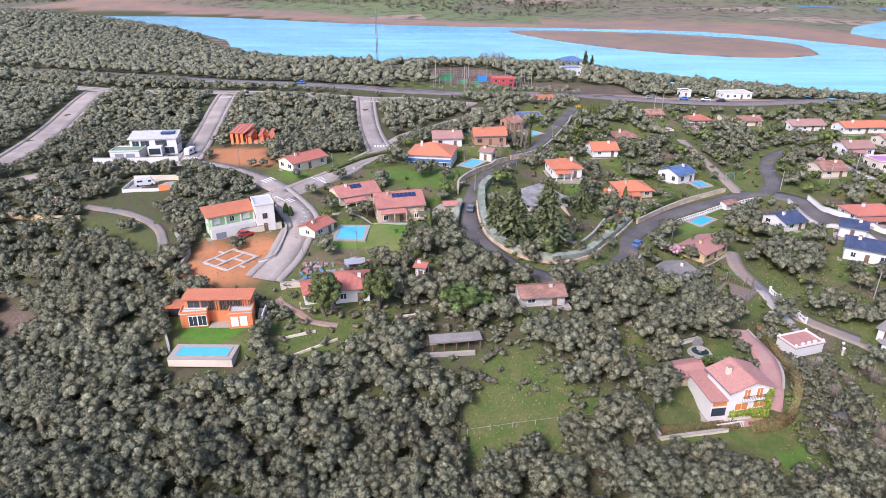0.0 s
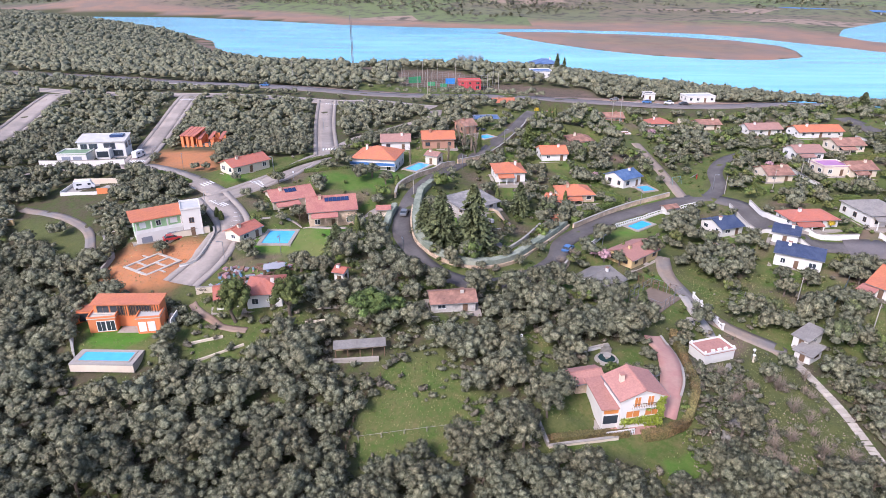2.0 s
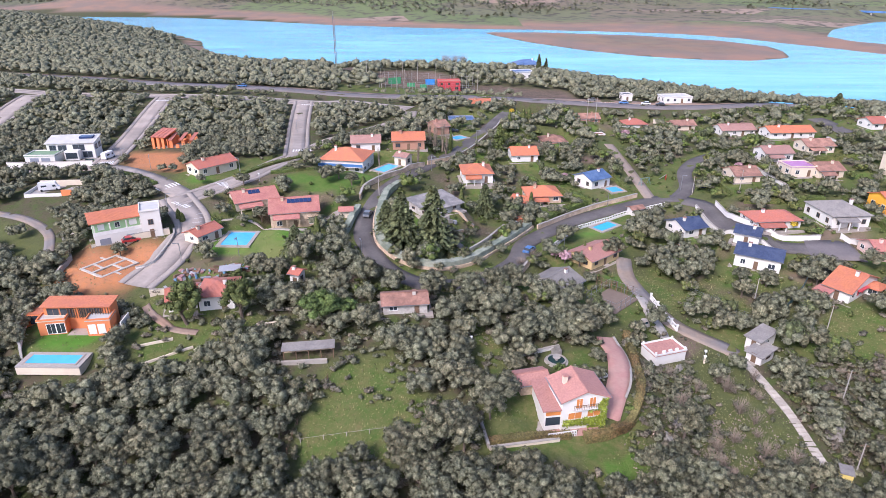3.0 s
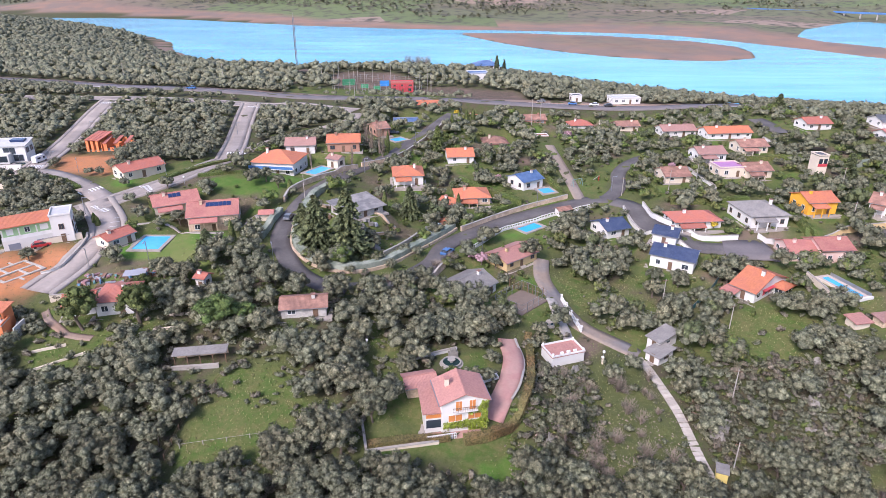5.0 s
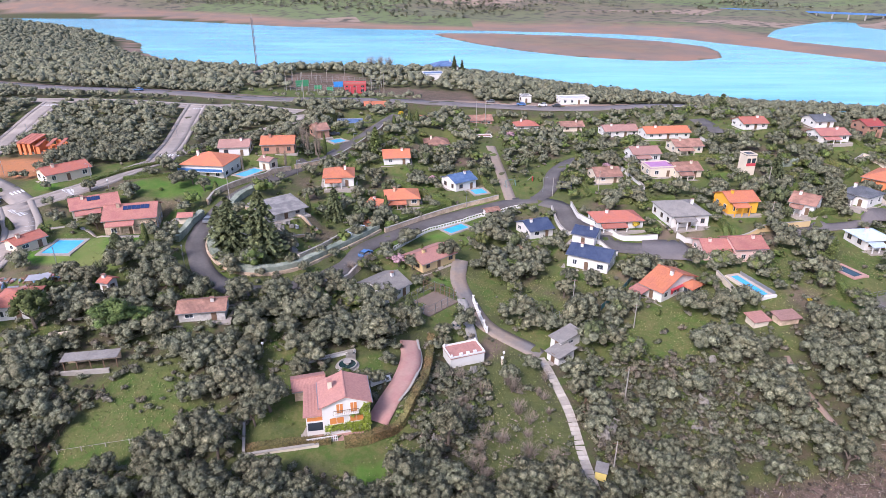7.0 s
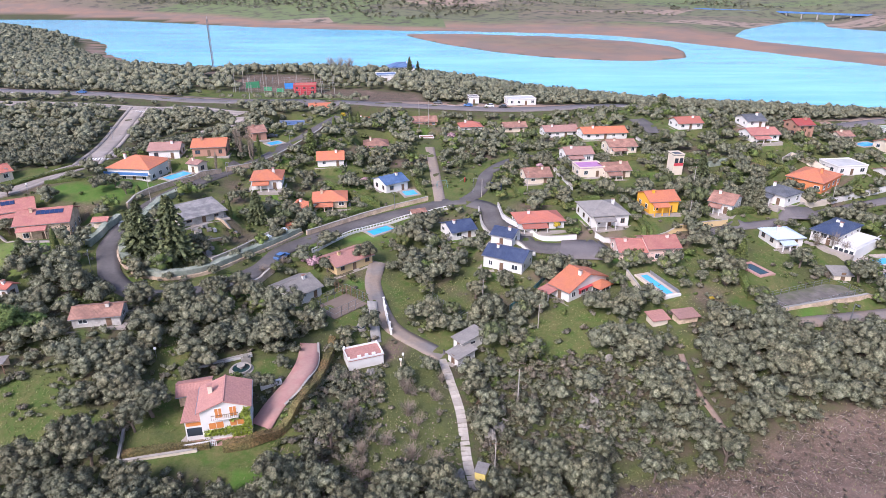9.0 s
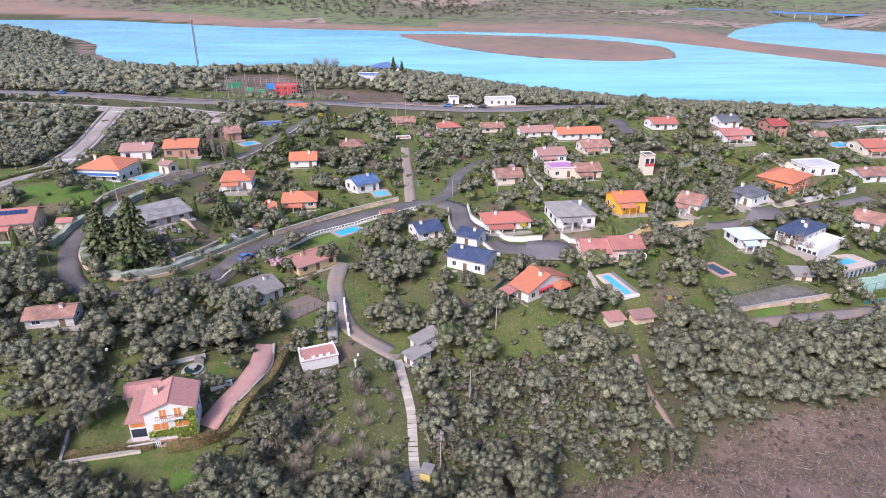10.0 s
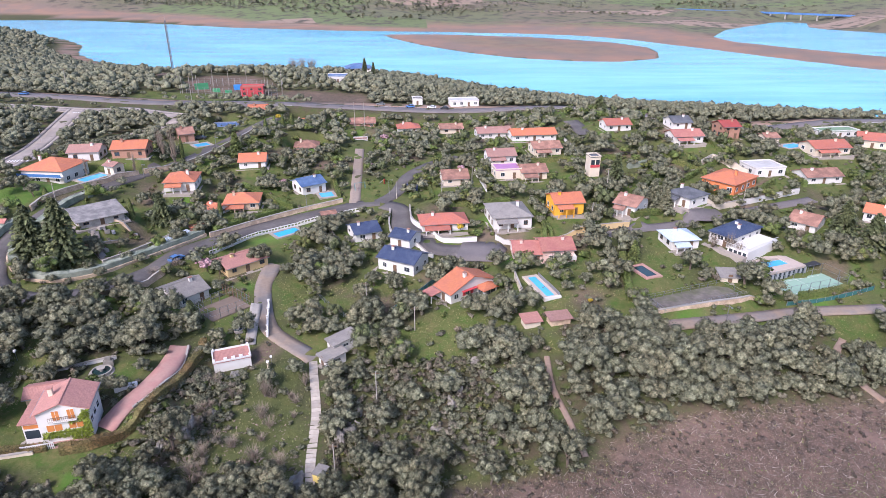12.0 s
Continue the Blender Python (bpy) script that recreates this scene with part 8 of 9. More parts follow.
def car(x, y, turn, paint, label, long=4.2, tall=1.45, van=False):
    ob = tagged(new("camper_van" if van else "car"), label, "vehicle", "parked vehicles")
    ob.matrix_world = pose(x, y, float(ground(x, y)) + 0.14, 0, 0, turn)
    h, w = long / 2, 0.86
    if van:
        side = [(-h, 0.35), (h, 0.35), (h, 1.0), (h - 0.5, 1.4), (h - 0.9, tall), (-h + 0.1, tall), (-h, 1.6)]
    else:
        side = [(-h, 0.32), (h, 0.32), (h, 0.72), (h - 0.9, 0.92), (-h + 0.25, 0.95), (-h, 0.8)]
    n = len(side)
    verts = [(a, -w, b) for a, b in side] + [(a, w, b) for a, b in side]
    body_faces = [tuple(range(n)), tuple(range(2 * n - 1, n - 1, -1))] + [((i + 1) % n, i, n + i, n + (i + 1) % n) for i in range(n)]
    piece("body", mesh_of("body", verts, body_faces), paint, ob)
    if van:
        boxes("window", [(h - 1.7, -w - 0.02, 1.15, h - 0.9, w + 0.02, 1.75)], GLASS, ob)
        boxes("side_window", [(-h + 0.8, -w - 0.02, 1.3, -h + 2.2, w + 0.02, 1.8)], GLASS, ob)
    else:
        cab = [(-h + 0.3, 0.95), (h - 1.0, 0.93), (h - 1.7, tall - 0.06), (-h + 0.8, tall - 0.06)]
        verts = [(a, -w + 0.08, b) for a, b in cab] + [(a, w - 0.08, b) for a, b in cab]
        piece("cabin_glass", mesh_of("cabin_glass", verts, [(0, 1, 2, 3), (7, 6, 5, 4), (1, 0, 4, 5), (2, 1, 5, 6), (3, 2, 6, 7), (0, 3, 7, 4)]), GLASS, ob)
        boxes("roof", [(-h + 0.82, -w + 0.1, tall - 0.06, h - 1.75, w - 0.1, tall)], paint, ob)
    for sx in (-h + 0.75, h - 0.8):
        for sy in (-w, w):
            ring = [(sx + 0.31 * math.cos(t), sy + o, 0.31 + 0.31 * math.sin(t)) for o in (-0.1, 0.1) for t in np.arange(10) * math.pi / 5]
            piece("wheel", mesh_of("wheel", ring, [(i, (i + 1) % 10, 10 + (i + 1) % 10, 10 + i) for i in range(10)] + [tuple(range(9, -1, -1)), tuple(range(10, 20))]), TYRE, ob)
    return ob


car(-87.0, 174.6, 24, CAR_PAINT[0], "white camper van parked in a walled yard", 5.4, 2.5, True)
car(7.4, 158.0, 82, CAR_PAINT[1], "small grey car on the village lane")
car(49.6, 146.2, 55, CAR_PAINT[2], "blue car parked beside the lane hedge")
car(-85.5, 207.0, 80, CAR_PAINT[0], "white van parked on the estate street", 5.0, 2.4, True)
car(128.0, 291.0, 170, CAR_PAINT[3], "dark car on the highway")
car(122.0, 293.5, 165, CAR_PAINT[0], "white car on the highway")
car(98.0, 299.0, 170, CAR_PAINT[1], "grey car on the highway")
car(-68.0, 305.5, 170, CAR_PAINT[2], "blue car on the highway")
car(112.0, 294.5, 168, CAR_PAINT[2], "blue car near the highway kiosk")
car(-47.5, 139.4, 30, CAR_PAINT[4], "red car under the green villa")
car(31.5, 236.8, 10, CAR_PAINT[3], "dark car beside the blue-roofed house")

# ---- the building plot, scrap yard, fountain, playground ----
plot = tagged(new("foundation"), "concrete strip footings of a new house on red earth", "foundation")
plot.matrix_world = pose(-48.4, 129.4, PLOT_LEVEL - 0.1, 0, 0, -31)
for span in ((-4.2, -4.6, -0.5, 4.2, -4.0, 0.35), (-4.2, 4.0, -0.5, 4.2, 4.6, 0.35), (-4.2, -4.0, -0.5, -3.6, 4.0, 0.35), (3.6, -4.0, -0.5, 4.2, 4.0, 0.35), (-0.3, -4.0, -0.5, 0.3, 4.0, 0.35), (0.3, 0.6, -0.5, 3.6, 1.1, 0.35), (-3.6, -1.6, -0.5, -0.3, -1.1, 0.35), (4.2, -1.5, -0.5, 6.0, -1.0, 0.3), (-6.0, 1.5, -0.5, -4.2, 2.0, 0.3)):
    boxes("footing", [span], PALE_CONCRETE, plot)
JUNK = [surface("junk_blue", (0.10, 0.22, 0.33), 0.6), surface("junk_rust", (0.2, 0.11, 0.07), 0.8), surface("junk_grey", (0.3, 0.3, 0.32), 0.6), surface("junk_teal", (0.12, 0.24, 0.23), 0.6), surface("junk_pink", (0.32, 0.17, 0.17), 0.6), TIMBER]
for k in range(120):
    u, v = rng.uniform(0, 1), rng.uniform(0, 1)
    x, y = -32.5 + 15.5 * u + 1.2 * v, 119.8 + 3.6 * u + 7.5 * v
    s = rng.uniform(0.12, 0.5, 3) * (1 + 1.2 * (rng.uniform(size=3) > 0.8))
    junk = boxes("scrap_box", [(-s[0], -s[1], -0.2, s[0], s[1], s[2] * 0.8)], JUNK[(0, 1, 1, 2, 2, 3, 4, 5, 5, 5, 5, 1)[int(rng.integers(12))]])
    junk.matrix_world = pose(x, y, float(ground(x, y)), float(rng.uniform(-12, 12)), float(rng.uniform(-12, 12)), float(rng.uniform(0, 180)))
    tagged(junk, "old board, sheet or box lying in a scrap yard", "scrap", "scrap yard pieces")
shelter = tagged(new("shelter"), "low open shelter with a grey sheet roof", "shelter")
shelter.matrix_world = pose(-19.5, 125.2, float(ground(-19.5, 125.2)), 0, 0, 12)
boxes("roof", [(-2.3, -1.5, 1.9, 2.3, 1.5, 2.0)], JUNK[2], shelter)
for sx in (-2.1, 2.1):
    for sy in (-1.3, 1.3):
        boxes("post", [(sx - 0.06, sy - 0.06, -0.3, sx + 0.06, sy + 0.06, 1.9)], TIMBER, shelter)
stable = tagged(new("long_shed"), "long low shed with a grey corrugated roof", "shed")
stable.matrix_world = pose(2.3, 100.4, float(ground(2.3, 100.4)), 0, 0, 8)
boxes("roof", [(-4.9, -1.5, 2.1, 4.9, 1.5, 2.22)], ROOFS["greytile"], stable)
boxes("back_wall", [(-4.7, 1.1, -0.6, 4.7, 1.3, 2.1)], WALLS["stone"], stable)
for k in range(5):
    boxes("post", [(-4.6 + k * 2.27, -1.2, -0.8, -4.45 + k * 2.27, -1.05, 2.1)], TIMBER, stable)


def disc(name, r0, r1, z0, z1, material, parent):
    """A round ring or drum with a flat top."""
    n = 24
    ring = [(r * math.cos(t), r * math.sin(t), z) for r, z in ((r1, z0), (r1, z1), (r0, z1), (r0, z0)) for t in np.arange(n) * 2 * math.pi / n]
    faces = [(q * n + i, q * n + (i + 1) % n, (q + 1) * n + (i + 1) % n, (q + 1) * n + i) for q in range(3) for i in range(n)]
    return piece(name, mesh_of(name, ring, faces), material, parent)


def fountain(x, y, r, label):
    ob = tagged(new("fountain"), label, "fountain")
    ob.matrix_world = pose(x, y, float(ground(x, y)))
    disc("apron", 0.02, r * 1.15, -0.5, 0.06, CONCRETE, ob)
    disc("basin", r * 0.82, r * 0.95, 0.06, 0.55, CONCRETE, ob)
    disc("water", 0.3, r * 0.82, 0.0, 0.35, POOL_DARK, ob)
    disc("pedestal", 0.02, 0.3, 0.0, 1.0, CONCRETE, ob)
    disc("bowl", 0.1, 0.75, 0.95, 1.1, CONCRETE, ob)


fountain(49.2, 101.4, 2.0, "round stone fountain with a raised bowl")
fountain(71.0, 117.6, 1.1, "small round white fountain basin")
grotto = tagged(new("grotto"), "dark rockwork behind the fountain", "rockwork")
grotto.matrix_world = pose(49.6, 103.8, float(ground(49.6, 103.8)), 0, 0, 15)
boxes("rock_base", [(-0.9, -0.5, -0.3, 0.9, 0.5, 1.1)], ROCK, grotto)
boxes("rock_top", [(-0.5, -0.35, 1.1, 0.5, 0.35, 1.8)], ROCK, grotto)
swing = tagged(new("playground_swing"), "green metal playground swing on grass", "swing")
swing.matrix_world = pose(93.5, 196.0, float(ground(93.5, 196.0)), 0, 0, 25)
boxes("beam", [(-1.8, -0.05, 2.3, 1.8, 0.05, 2.4)], JUNK[3], swing)
for sx in (-1.8, 1.8):
    for sy in (-0.7, 0.7):
        leg = boxes("leg", [(-0.05, -0.05, 0, 0.05, 0.05, 2.45)], JUNK[3], swing, "", pose(sx, sy, -0.05, math.degrees(math.atan2(sy, 2.35)), 0, 0))
for sx in (-0.7, 0.7):
    boxes("seat", [(sx - 0.25, -0.12, 0.5, sx + 0.25, 0.12, 0.55)], TIMBER, swing)
    boxes("chain", [(sx - 0.24, -0.01, 0.55, sx - 0.22, 0.01, 2.3), (sx + 0.22, -0.01, 0.55, sx + 0.24, 0.01, 2.3)], METAL, swing)
slide = tagged(new("playground_slide"), "yellow and red playground slide", "slide")
slide.matrix_world = pose(101.5, 199.5, float(ground(101.5, 199.5)), 0, 0, 60)
boxes("ladder", [(-0.3, -0.1, 0, 0.3, 0.1, 1.7)], CAR_PAINT[4], slide)
boxes("chute", [(-0.3, 0, -0.03, 0.3, 2.4, 0.05)], JUNK[2], slide, "", pose(0, 0.1, 1.65, -42, 0, 0))
kiosk = tagged(new("pump_hut"), "small yellow hut with a grey roof at the path", "hut")
kiosk.matrix_world = pose(92.9, 78.6, float(ground(92.9, 78.6)), 0, 0, -23)
boxes("wall", [(-0.9, -1.1, -0.6, 0.9, 1.1, 1.7)], surface("hut_yellow", (0.62, 0.5, 0.16), 0.85), kiosk)
boxes("roof", [(-1.05, -1.3, 1.7, 1.05, 1.3, 1.82)], ROOFS["greytile"], kiosk)
marker = tagged(new("white_post"), "short white post with a lamp in grass", "post")
marker.matrix_world = pose(79.6, 105.4, float(ground(79.6, 105.4)))
boxes("shaft", [(-0.15, -0.15, -0.3, 0.15, 0.15, 1.6)], WALLS["cream"], marker)
boxes("cap", [(-0.25, -0.2, 1.6, 0.25, 0.2, 1.85)], FRAME_WHITE, marker)

# solar panels on two roofs
PANEL = surface("solar_panel", (0.02, 0.035, 0.09), 0.15)
for key, count in (("stone_villa", 6), ("panel_villa", 3)):
    ob, w, d, h, rise = HOUSES[key]
    steep = math.degrees(math.atan2(rise, d / 2))
    for k in range(count):
        boxes("solar_panel", [(-0.5, -0.8, 0, 0.5, 0.8, 0.06)], PANEL, ob, "", pose(-w * 0.1 + k * 1.06, -d * 0.15, h + rise * 0.7 + 0.26, steep, 0, 0))
ob, w, d, h, rise = HOUSES["balcony_villa"]
boxes("balcony", [(-w / 2 - 0.4, -d / 2 - 1.5, 2.5, w / 2 + 0.4, -d / 2 - 0.02, 2.7)], WALLS["white"], ob)
boxes("railing", [(-w / 2 - 0.4, -d / 2 - 1.5, 2.7, w / 2 + 0.4, -d / 2 - 1.44, 3.6)], CAR_PAINT[2], ob, "blue metal balcony railing")

ob, w, d, h, rise = HOUSES["blue_terrace_villa"]
boxes("terrace", [(w / 2 + 0.02, -d / 2 - 1.5, -2.0, w / 2 + 5.5, d / 2 - 1, h * 0.45)], WALLS["white"], ob, "white terrace over an arcade")
# dark sheets on the solid wall stand for the shade inside the arcade
for k in range(4):
    boxes("arcade_shade_panel", [(w / 2 + 0.5 + k * 1.25, -d / 2 - 1.54, -0.4, w / 2 + 1.4 + k * 1.25, -d / 2 - 1.51, h * 0.45 - 0.5)], GLASS, ob)
boxes("terrace_rail", [(w / 2 + 0.02, -d / 2 - 1.5, h * 0.45 + 0.75, w / 2 + 5.5, -d / 2 - 1.38, h * 0.45 + 0.87), (w / 2 + 5.38, -d / 2 - 1.38, h * 0.45 + 0.75, w / 2 + 5.5, d / 2 - 1, h * 0.45 + 0.87)], WALLS["white"], ob)
for k in range(10):
    boxes("rail_post", [(w / 2 + 0.1 + k * 0.58, -d / 2 - 1.5, h * 0.45, w / 2 + 0.24 + k * 0.58, -d / 2 - 1.38, h * 0.45 + 0.75)], WALLS["white"], ob)
boxes("lower_terrace", [(-w / 2, -d / 2 - 3.2, -2.0, w / 2 + 5.5, -d / 2 - 1.56, 0.1)], PAVING, ob)
for u in (-0.3, 0.0, 0.3):
    window_in(ob, u * w, -d / 2, h * 0.55, 1.5, 1.4, 0, GLASS)
boxes("satellite_dish", [(-0.5, -0.3, h + rise + 0.1, 0.3, 0.1, h + rise + 0.7)], FRAME_WHITE, ob)

ob, w, d, h, rise = HOUSES["white_gable_villa"]
boxes("bay_wall", [(w / 2 - 0.02, 1.2, -2.4, w / 2 + 2.6, 5.2, h - 0.5)], WALLS["white"], ob)
piece("bay_roof", roof_mesh("hip", 3.0, 4.4, h - 0.5, 0.8, 0.35), ROOFS["orange"], ob, "", pose(w / 2 + 1.2, 3.2, 0))
window_in(ob, w / 2 + 2.6, 3.2, h - 2.0, 2.9, 1.2, 90, GLASS)
window_in(ob, w / 2 + 1.4, 1.2, h - 2.0, 1.7, 1.2, 0, GLASS)
boxes("red_awning", [(w / 2 + 0.02, -3.6, h - 0.35, w / 2 + 0.8, 0.9, h - 0.22)], WALLS["red"], ob, "red window awning")
for u in (-2.8, -0.4):
    boxes("red_shutter", [(w / 2 + 0.03, u - 0.45, h - 1.7, w / 2 + 0.09, u + 0.45, h - 0.6)], WALLS["red"], ob, "red window shutter")
piece("porch_roof", roof_mesh("shed", 3.2, 3.0, h - 0.9, 0.4, 0.2), ROOFS["redpink"], ob, "", pose(-w * 0.35, -d / 2 - 1.6, 0))
for u in (-1.3, 1.3):
    boxes("porch_post", [(-w * 0.35 + u - 0.1, -d / 2 - 3.0, -1.4, -w * 0.35 + u + 0.1, -d / 2 - 2.8, h - 0.9)], WALLS["white"], ob)

# pool terrace above the tennis court
poolside = tagged(new("pool_terrace"), "raised pool terrace with a glazed screen wall", "terrace")
poolside.matrix_world = pose(201.2, 136.6, 1.35, 0, 0, 19)
boxes("slab", [(-6.6, -4.4, -0.5, 7.6, -1.9, 0.1), (-6.6, 1.9, -0.5, 7.6, 4.6, 0.1), (-6.6, -1.9, -0.5, -4.2, 1.9, 0.1), (4.6, -1.9, -0.5, 7.6, 1.9, 0.1)], TERRACE_PAVING, poolside)
for k in range(18):
    boxes("screen_panel", [(-6.5 + k * 0.8, -4.6, -3.4, -5.75 + k * 0.8, -4.5, -0.5)], JUNK[2] if k % 2 else GLASS, poolside)
boxes("pergola_roof", [(8.6, -4.6, -0.6, 13.2, 1.6, -0.45)], surface("dark_shade_net", (0.03, 0.033, 0.04), 0.8), poolside, "dark shade roof")
for sx in (8.8, 13.0):
    for sy in (-4.4, 1.4):
        boxes("post", [(sx - 0.06, sy - 0.06, -3.0, sx + 0.06, sy + 0.06, -0.6)], METAL, poolside)

# sports grounds by the highway
def slab(name, x, y, turn, w, d, high, material, label, category):
    ob = boxes(name, [(-w / 2, -d / 2, -0.8, w / 2, d / 2, high)], material)
    ob.matrix_world = pose(x, y, float(ground(x, y)), 0, 0, turn)
    FOOTPRINTS.append((x, y, turn, w, d))
    return tagged(ob, label, category)


NET_BRIGHT = surface("court_wall_green", (0.04, 0.22, 0.10), 0.7)
slab("court_wall", 2.0, 344.0, 25, 7, 0.4, 3.2, NET_BRIGHT, "green back wall of a pelota court", "wall")
slab("court_wall", 11.0, 338.5, 0, 4, 0.4, 2.0, NET_BRIGHT, "low green court wall", "wall")
slab("court_wall", 17.5, 337.0, 0, 3.5, 0.4, 1.8, NET_BRIGHT, "low green court wall", "wall")
slab("court_wall", 21.0, 345.0, 10, 5, 0.4, 3.0, COURT_BLUE, "blue court wall behind wire", "wall")
fence([(-5, 331), (20, 329), (44, 330)], 4.0, 3.0, "tall wire fence round the courts", METAL, 4)
fence([(-5, 352), (20, 354), (44, 348)], 4.0, 3.0, "tall wire fence behind the courts", METAL, 4)
for x, y in ((-4, 331), (-4, 350), (6, 352), (14, 353), (24, 352), (34, 350), (44, 345), (46, 333), (40, 328), (4, 330), (12, 330), (-14, 355)):
    pole(x, y, 10.0, "slim steel floodlight pole by the courts", "floodlight_pole", False)


# ---- street markings ----
def zebra(x, y, turn, bars=7, long=3.0, label="white zebra crossing painted on the street"):
    ob = tagged(new("zebra_crossing"), label, "road marking", kind="structure")
    z = float(ground(x, y))
    for k in range(bars):
        u = (k - bars / 2 + 0.5) * 0.95
        c, s = math.cos(radians(turn)), math.sin(radians(turn))
        px, py = x + u * c, y + u * s
        boxes("stripe", [(-0.25, -long / 2, 0.0, 0.25, long / 2, 0.02)], ROADLINE, ob, "", pose(px, py, float(ground(px, py)) + 0.19, 0, 0, turn))
    return ob


for x, y, turn in ((-83.6, 201.0, 0), (-95.2, 279.0, 0), (-20.2, 208.5, 8), (-31.6, 280.5, 0), (-42.5, 160.0, -35), (-51.5, 172.5, 45), (-35.0, 172.8, -40)):
    zebra(x, y, turn)
bay_mark = tagged(new("parking_marks"), "white parking bay lines on the street corner", "road marking", kind="structure")
for k in range(6):
    px, py = -36.2 + k * 0.35, 156.5 - k * 2.4
    boxes("bay_line", [(-1.1, -0.06, 0, 1.1, 0.06, 0.02)], ROADLINE, bay_mark, "", pose(px, py, float(ground(px, py)) + 0.21, 0, 0, 25))
line = smooth_line(HIGHWAY, 3.0)
for off in (-3.9, 3.9):
    tagged(ribbon("edge_line", sides(line, off), 0.09, -0.09, 0.13, ROADLINE, 0.02, 1), "white edge line of the highway", "road marking", kind="structure")


# ---- inside the netted garden: a covered pool, paths and a hut ----
cover_pool = tagged(new("pool_enclosure"), "long pool under a pale arched glazed enclosure", "pool enclosure")
cover_pool.matrix_world = pose(45.4, 158.6, float(ground(45.4, 158.6)), 0, 0, 58)
arch = [(math.cos(t) * 1.5, math.sin(t) * 1.2) for t in np.linspace(0, math.pi, 9)]
for k in range(5):
    x0, x1 = -4.5 + k * 1.8, -4.5 + k * 1.8 + 1.7
    verts = [(x, a, 0.15 + b) for x in (x0, x1) for a, b in arch]
    piece("arch_segment", mesh_of("arch_segment", verts, [(i, i + 1, 10 + i, 9 + i) for i in range(8)]), ROOFS["lightblue"], cover_pool)
boxes("surround", [(-6.0, -2.6, -0.5, 6.0, 2.6, 0.14)], PINK_PAVING, cover_pool)
hut = tagged(new("garden_hut"), "small garden hut with an orange tiled roof", "hut")
hut.matrix_world = pose(49.6, 164.2, float(ground(49.6, 164.2)), 0, 0, 20)
boxes("wall", [(-1.8, -0.9, -0.4, 1.8, 0.9, 1.9)], WALLS["brick"], hut)
boxes("roof", [(-2.0, -1.1, 1.9, 2.0, 1.1, 2.05)], ROOFS["orange"], hut)
garden_wall([(33.6, 141.6), (38.8, 149.6), (44.4, 160.4)], 0.9, WALLS["cream"], "pale retaining wall in the netted garden", 0.4)
tagged(ribbon("garden_path", smooth_line([(22.6, 160.8), (27.0, 154.0), (30.2, 147.6), (33.8, 143.2)]), 1.0, -1.0, 0.08, PAVING, 0.3), "stepped stone path through the garden", "path", kind="structure")
tagged(ribbon("garden_path", smooth_line([(-5.2, 150.0), (-3.6, 154.6), (0.6, 160.0)]), 1.4, -1.4, 0.08, PAVING, 0.3), "pale paved drive beside the stone villa", "path", kind="structure")
tagged(ribbon("garden_path", smooth_line([(-31.0, 150.6), (-24.0, 151.6), (-14.0, 147.6), (-7.0, 148.0)]), 0.5, -0.5, 0.08, PAVING, 0.3), "narrow pale garden path along the lawn", "path", kind="structure")

# clutter, pergolas and low walls inside the netted garden
for k in range(34):
    x, y = 20.0 + float(rng.uniform(-7, 12)), 160.0 + float(rng.uniform(-16, 12))
    if away([(25.2, 139.6), (17.4, 140.5)], x, y) < 5 or not bool(free_of_things(np.array([x]), np.array([y]), 0.5)[0]):
        continue
    s = rng.uniform(0.25, 0.9, 3)
    crate = boxes("garden_crate", [(-s[0], -s[1] * 0.6, -0.2, s[0], s[1] * 0.6, 0.3 + s[2] * 0.6)], (CONCRETE, TIMBER, PAVING, JUNK[2], ROCK)[k % 5])
    crate.matrix_world = pose(x, y, float(ground(x, y)), 0, 0, float(rng.uniform(0, 180)))
    tagged(crate, "weathered crate or block lying in a cluttered garden", "crate", "clutter of the netted garden")
for pts in ([(14.5, 168.0), (22.0, 166.0), (31.0, 168.5)], [(16.0, 152.0), (24.0, 149.5), (33.0, 154.0)], [(26.0, 160.0), (36.0, 158.0)]):
    garden_wall(pts, 0.7, WALLS["stone"], "low dry-stone terrace wall in the netted garden", 0.4)

# slabs of the path down the slope
walk_line = smooth_line(slab_line, 0.95)
slab_mesh = None
for (ax, ay), (bx, by) in zip(walk_line, walk_line[1:]):
    long = math.dist((ax, ay), (bx, by))
    cx, cy = (ax + bx) / 2, (ay + by) / 2
    steep = math.degrees(math.atan2(float(ground(bx, by) - ground(ax, ay)), long))
    at = pose(cx, cy, float(ground(cx, cy)) + 0.06, 0, 0, math.degrees(math.atan2(by - ay, bx - ax)) + float(rng.normal() * 1.5)) @ pose(0, 0, 0, float(rng.normal() * 1.2), -steep, 0)
    if slab_mesh is None:
        slab_mesh = boxes("slab", [(-0.44, -0.86, -0.3, 0.44, 0.86, 0.07)], PATH_SLAB, slab_path, "", at).data
    else:
        piece("slab", slab_mesh, PATH_SLAB, slab_path, "", at)

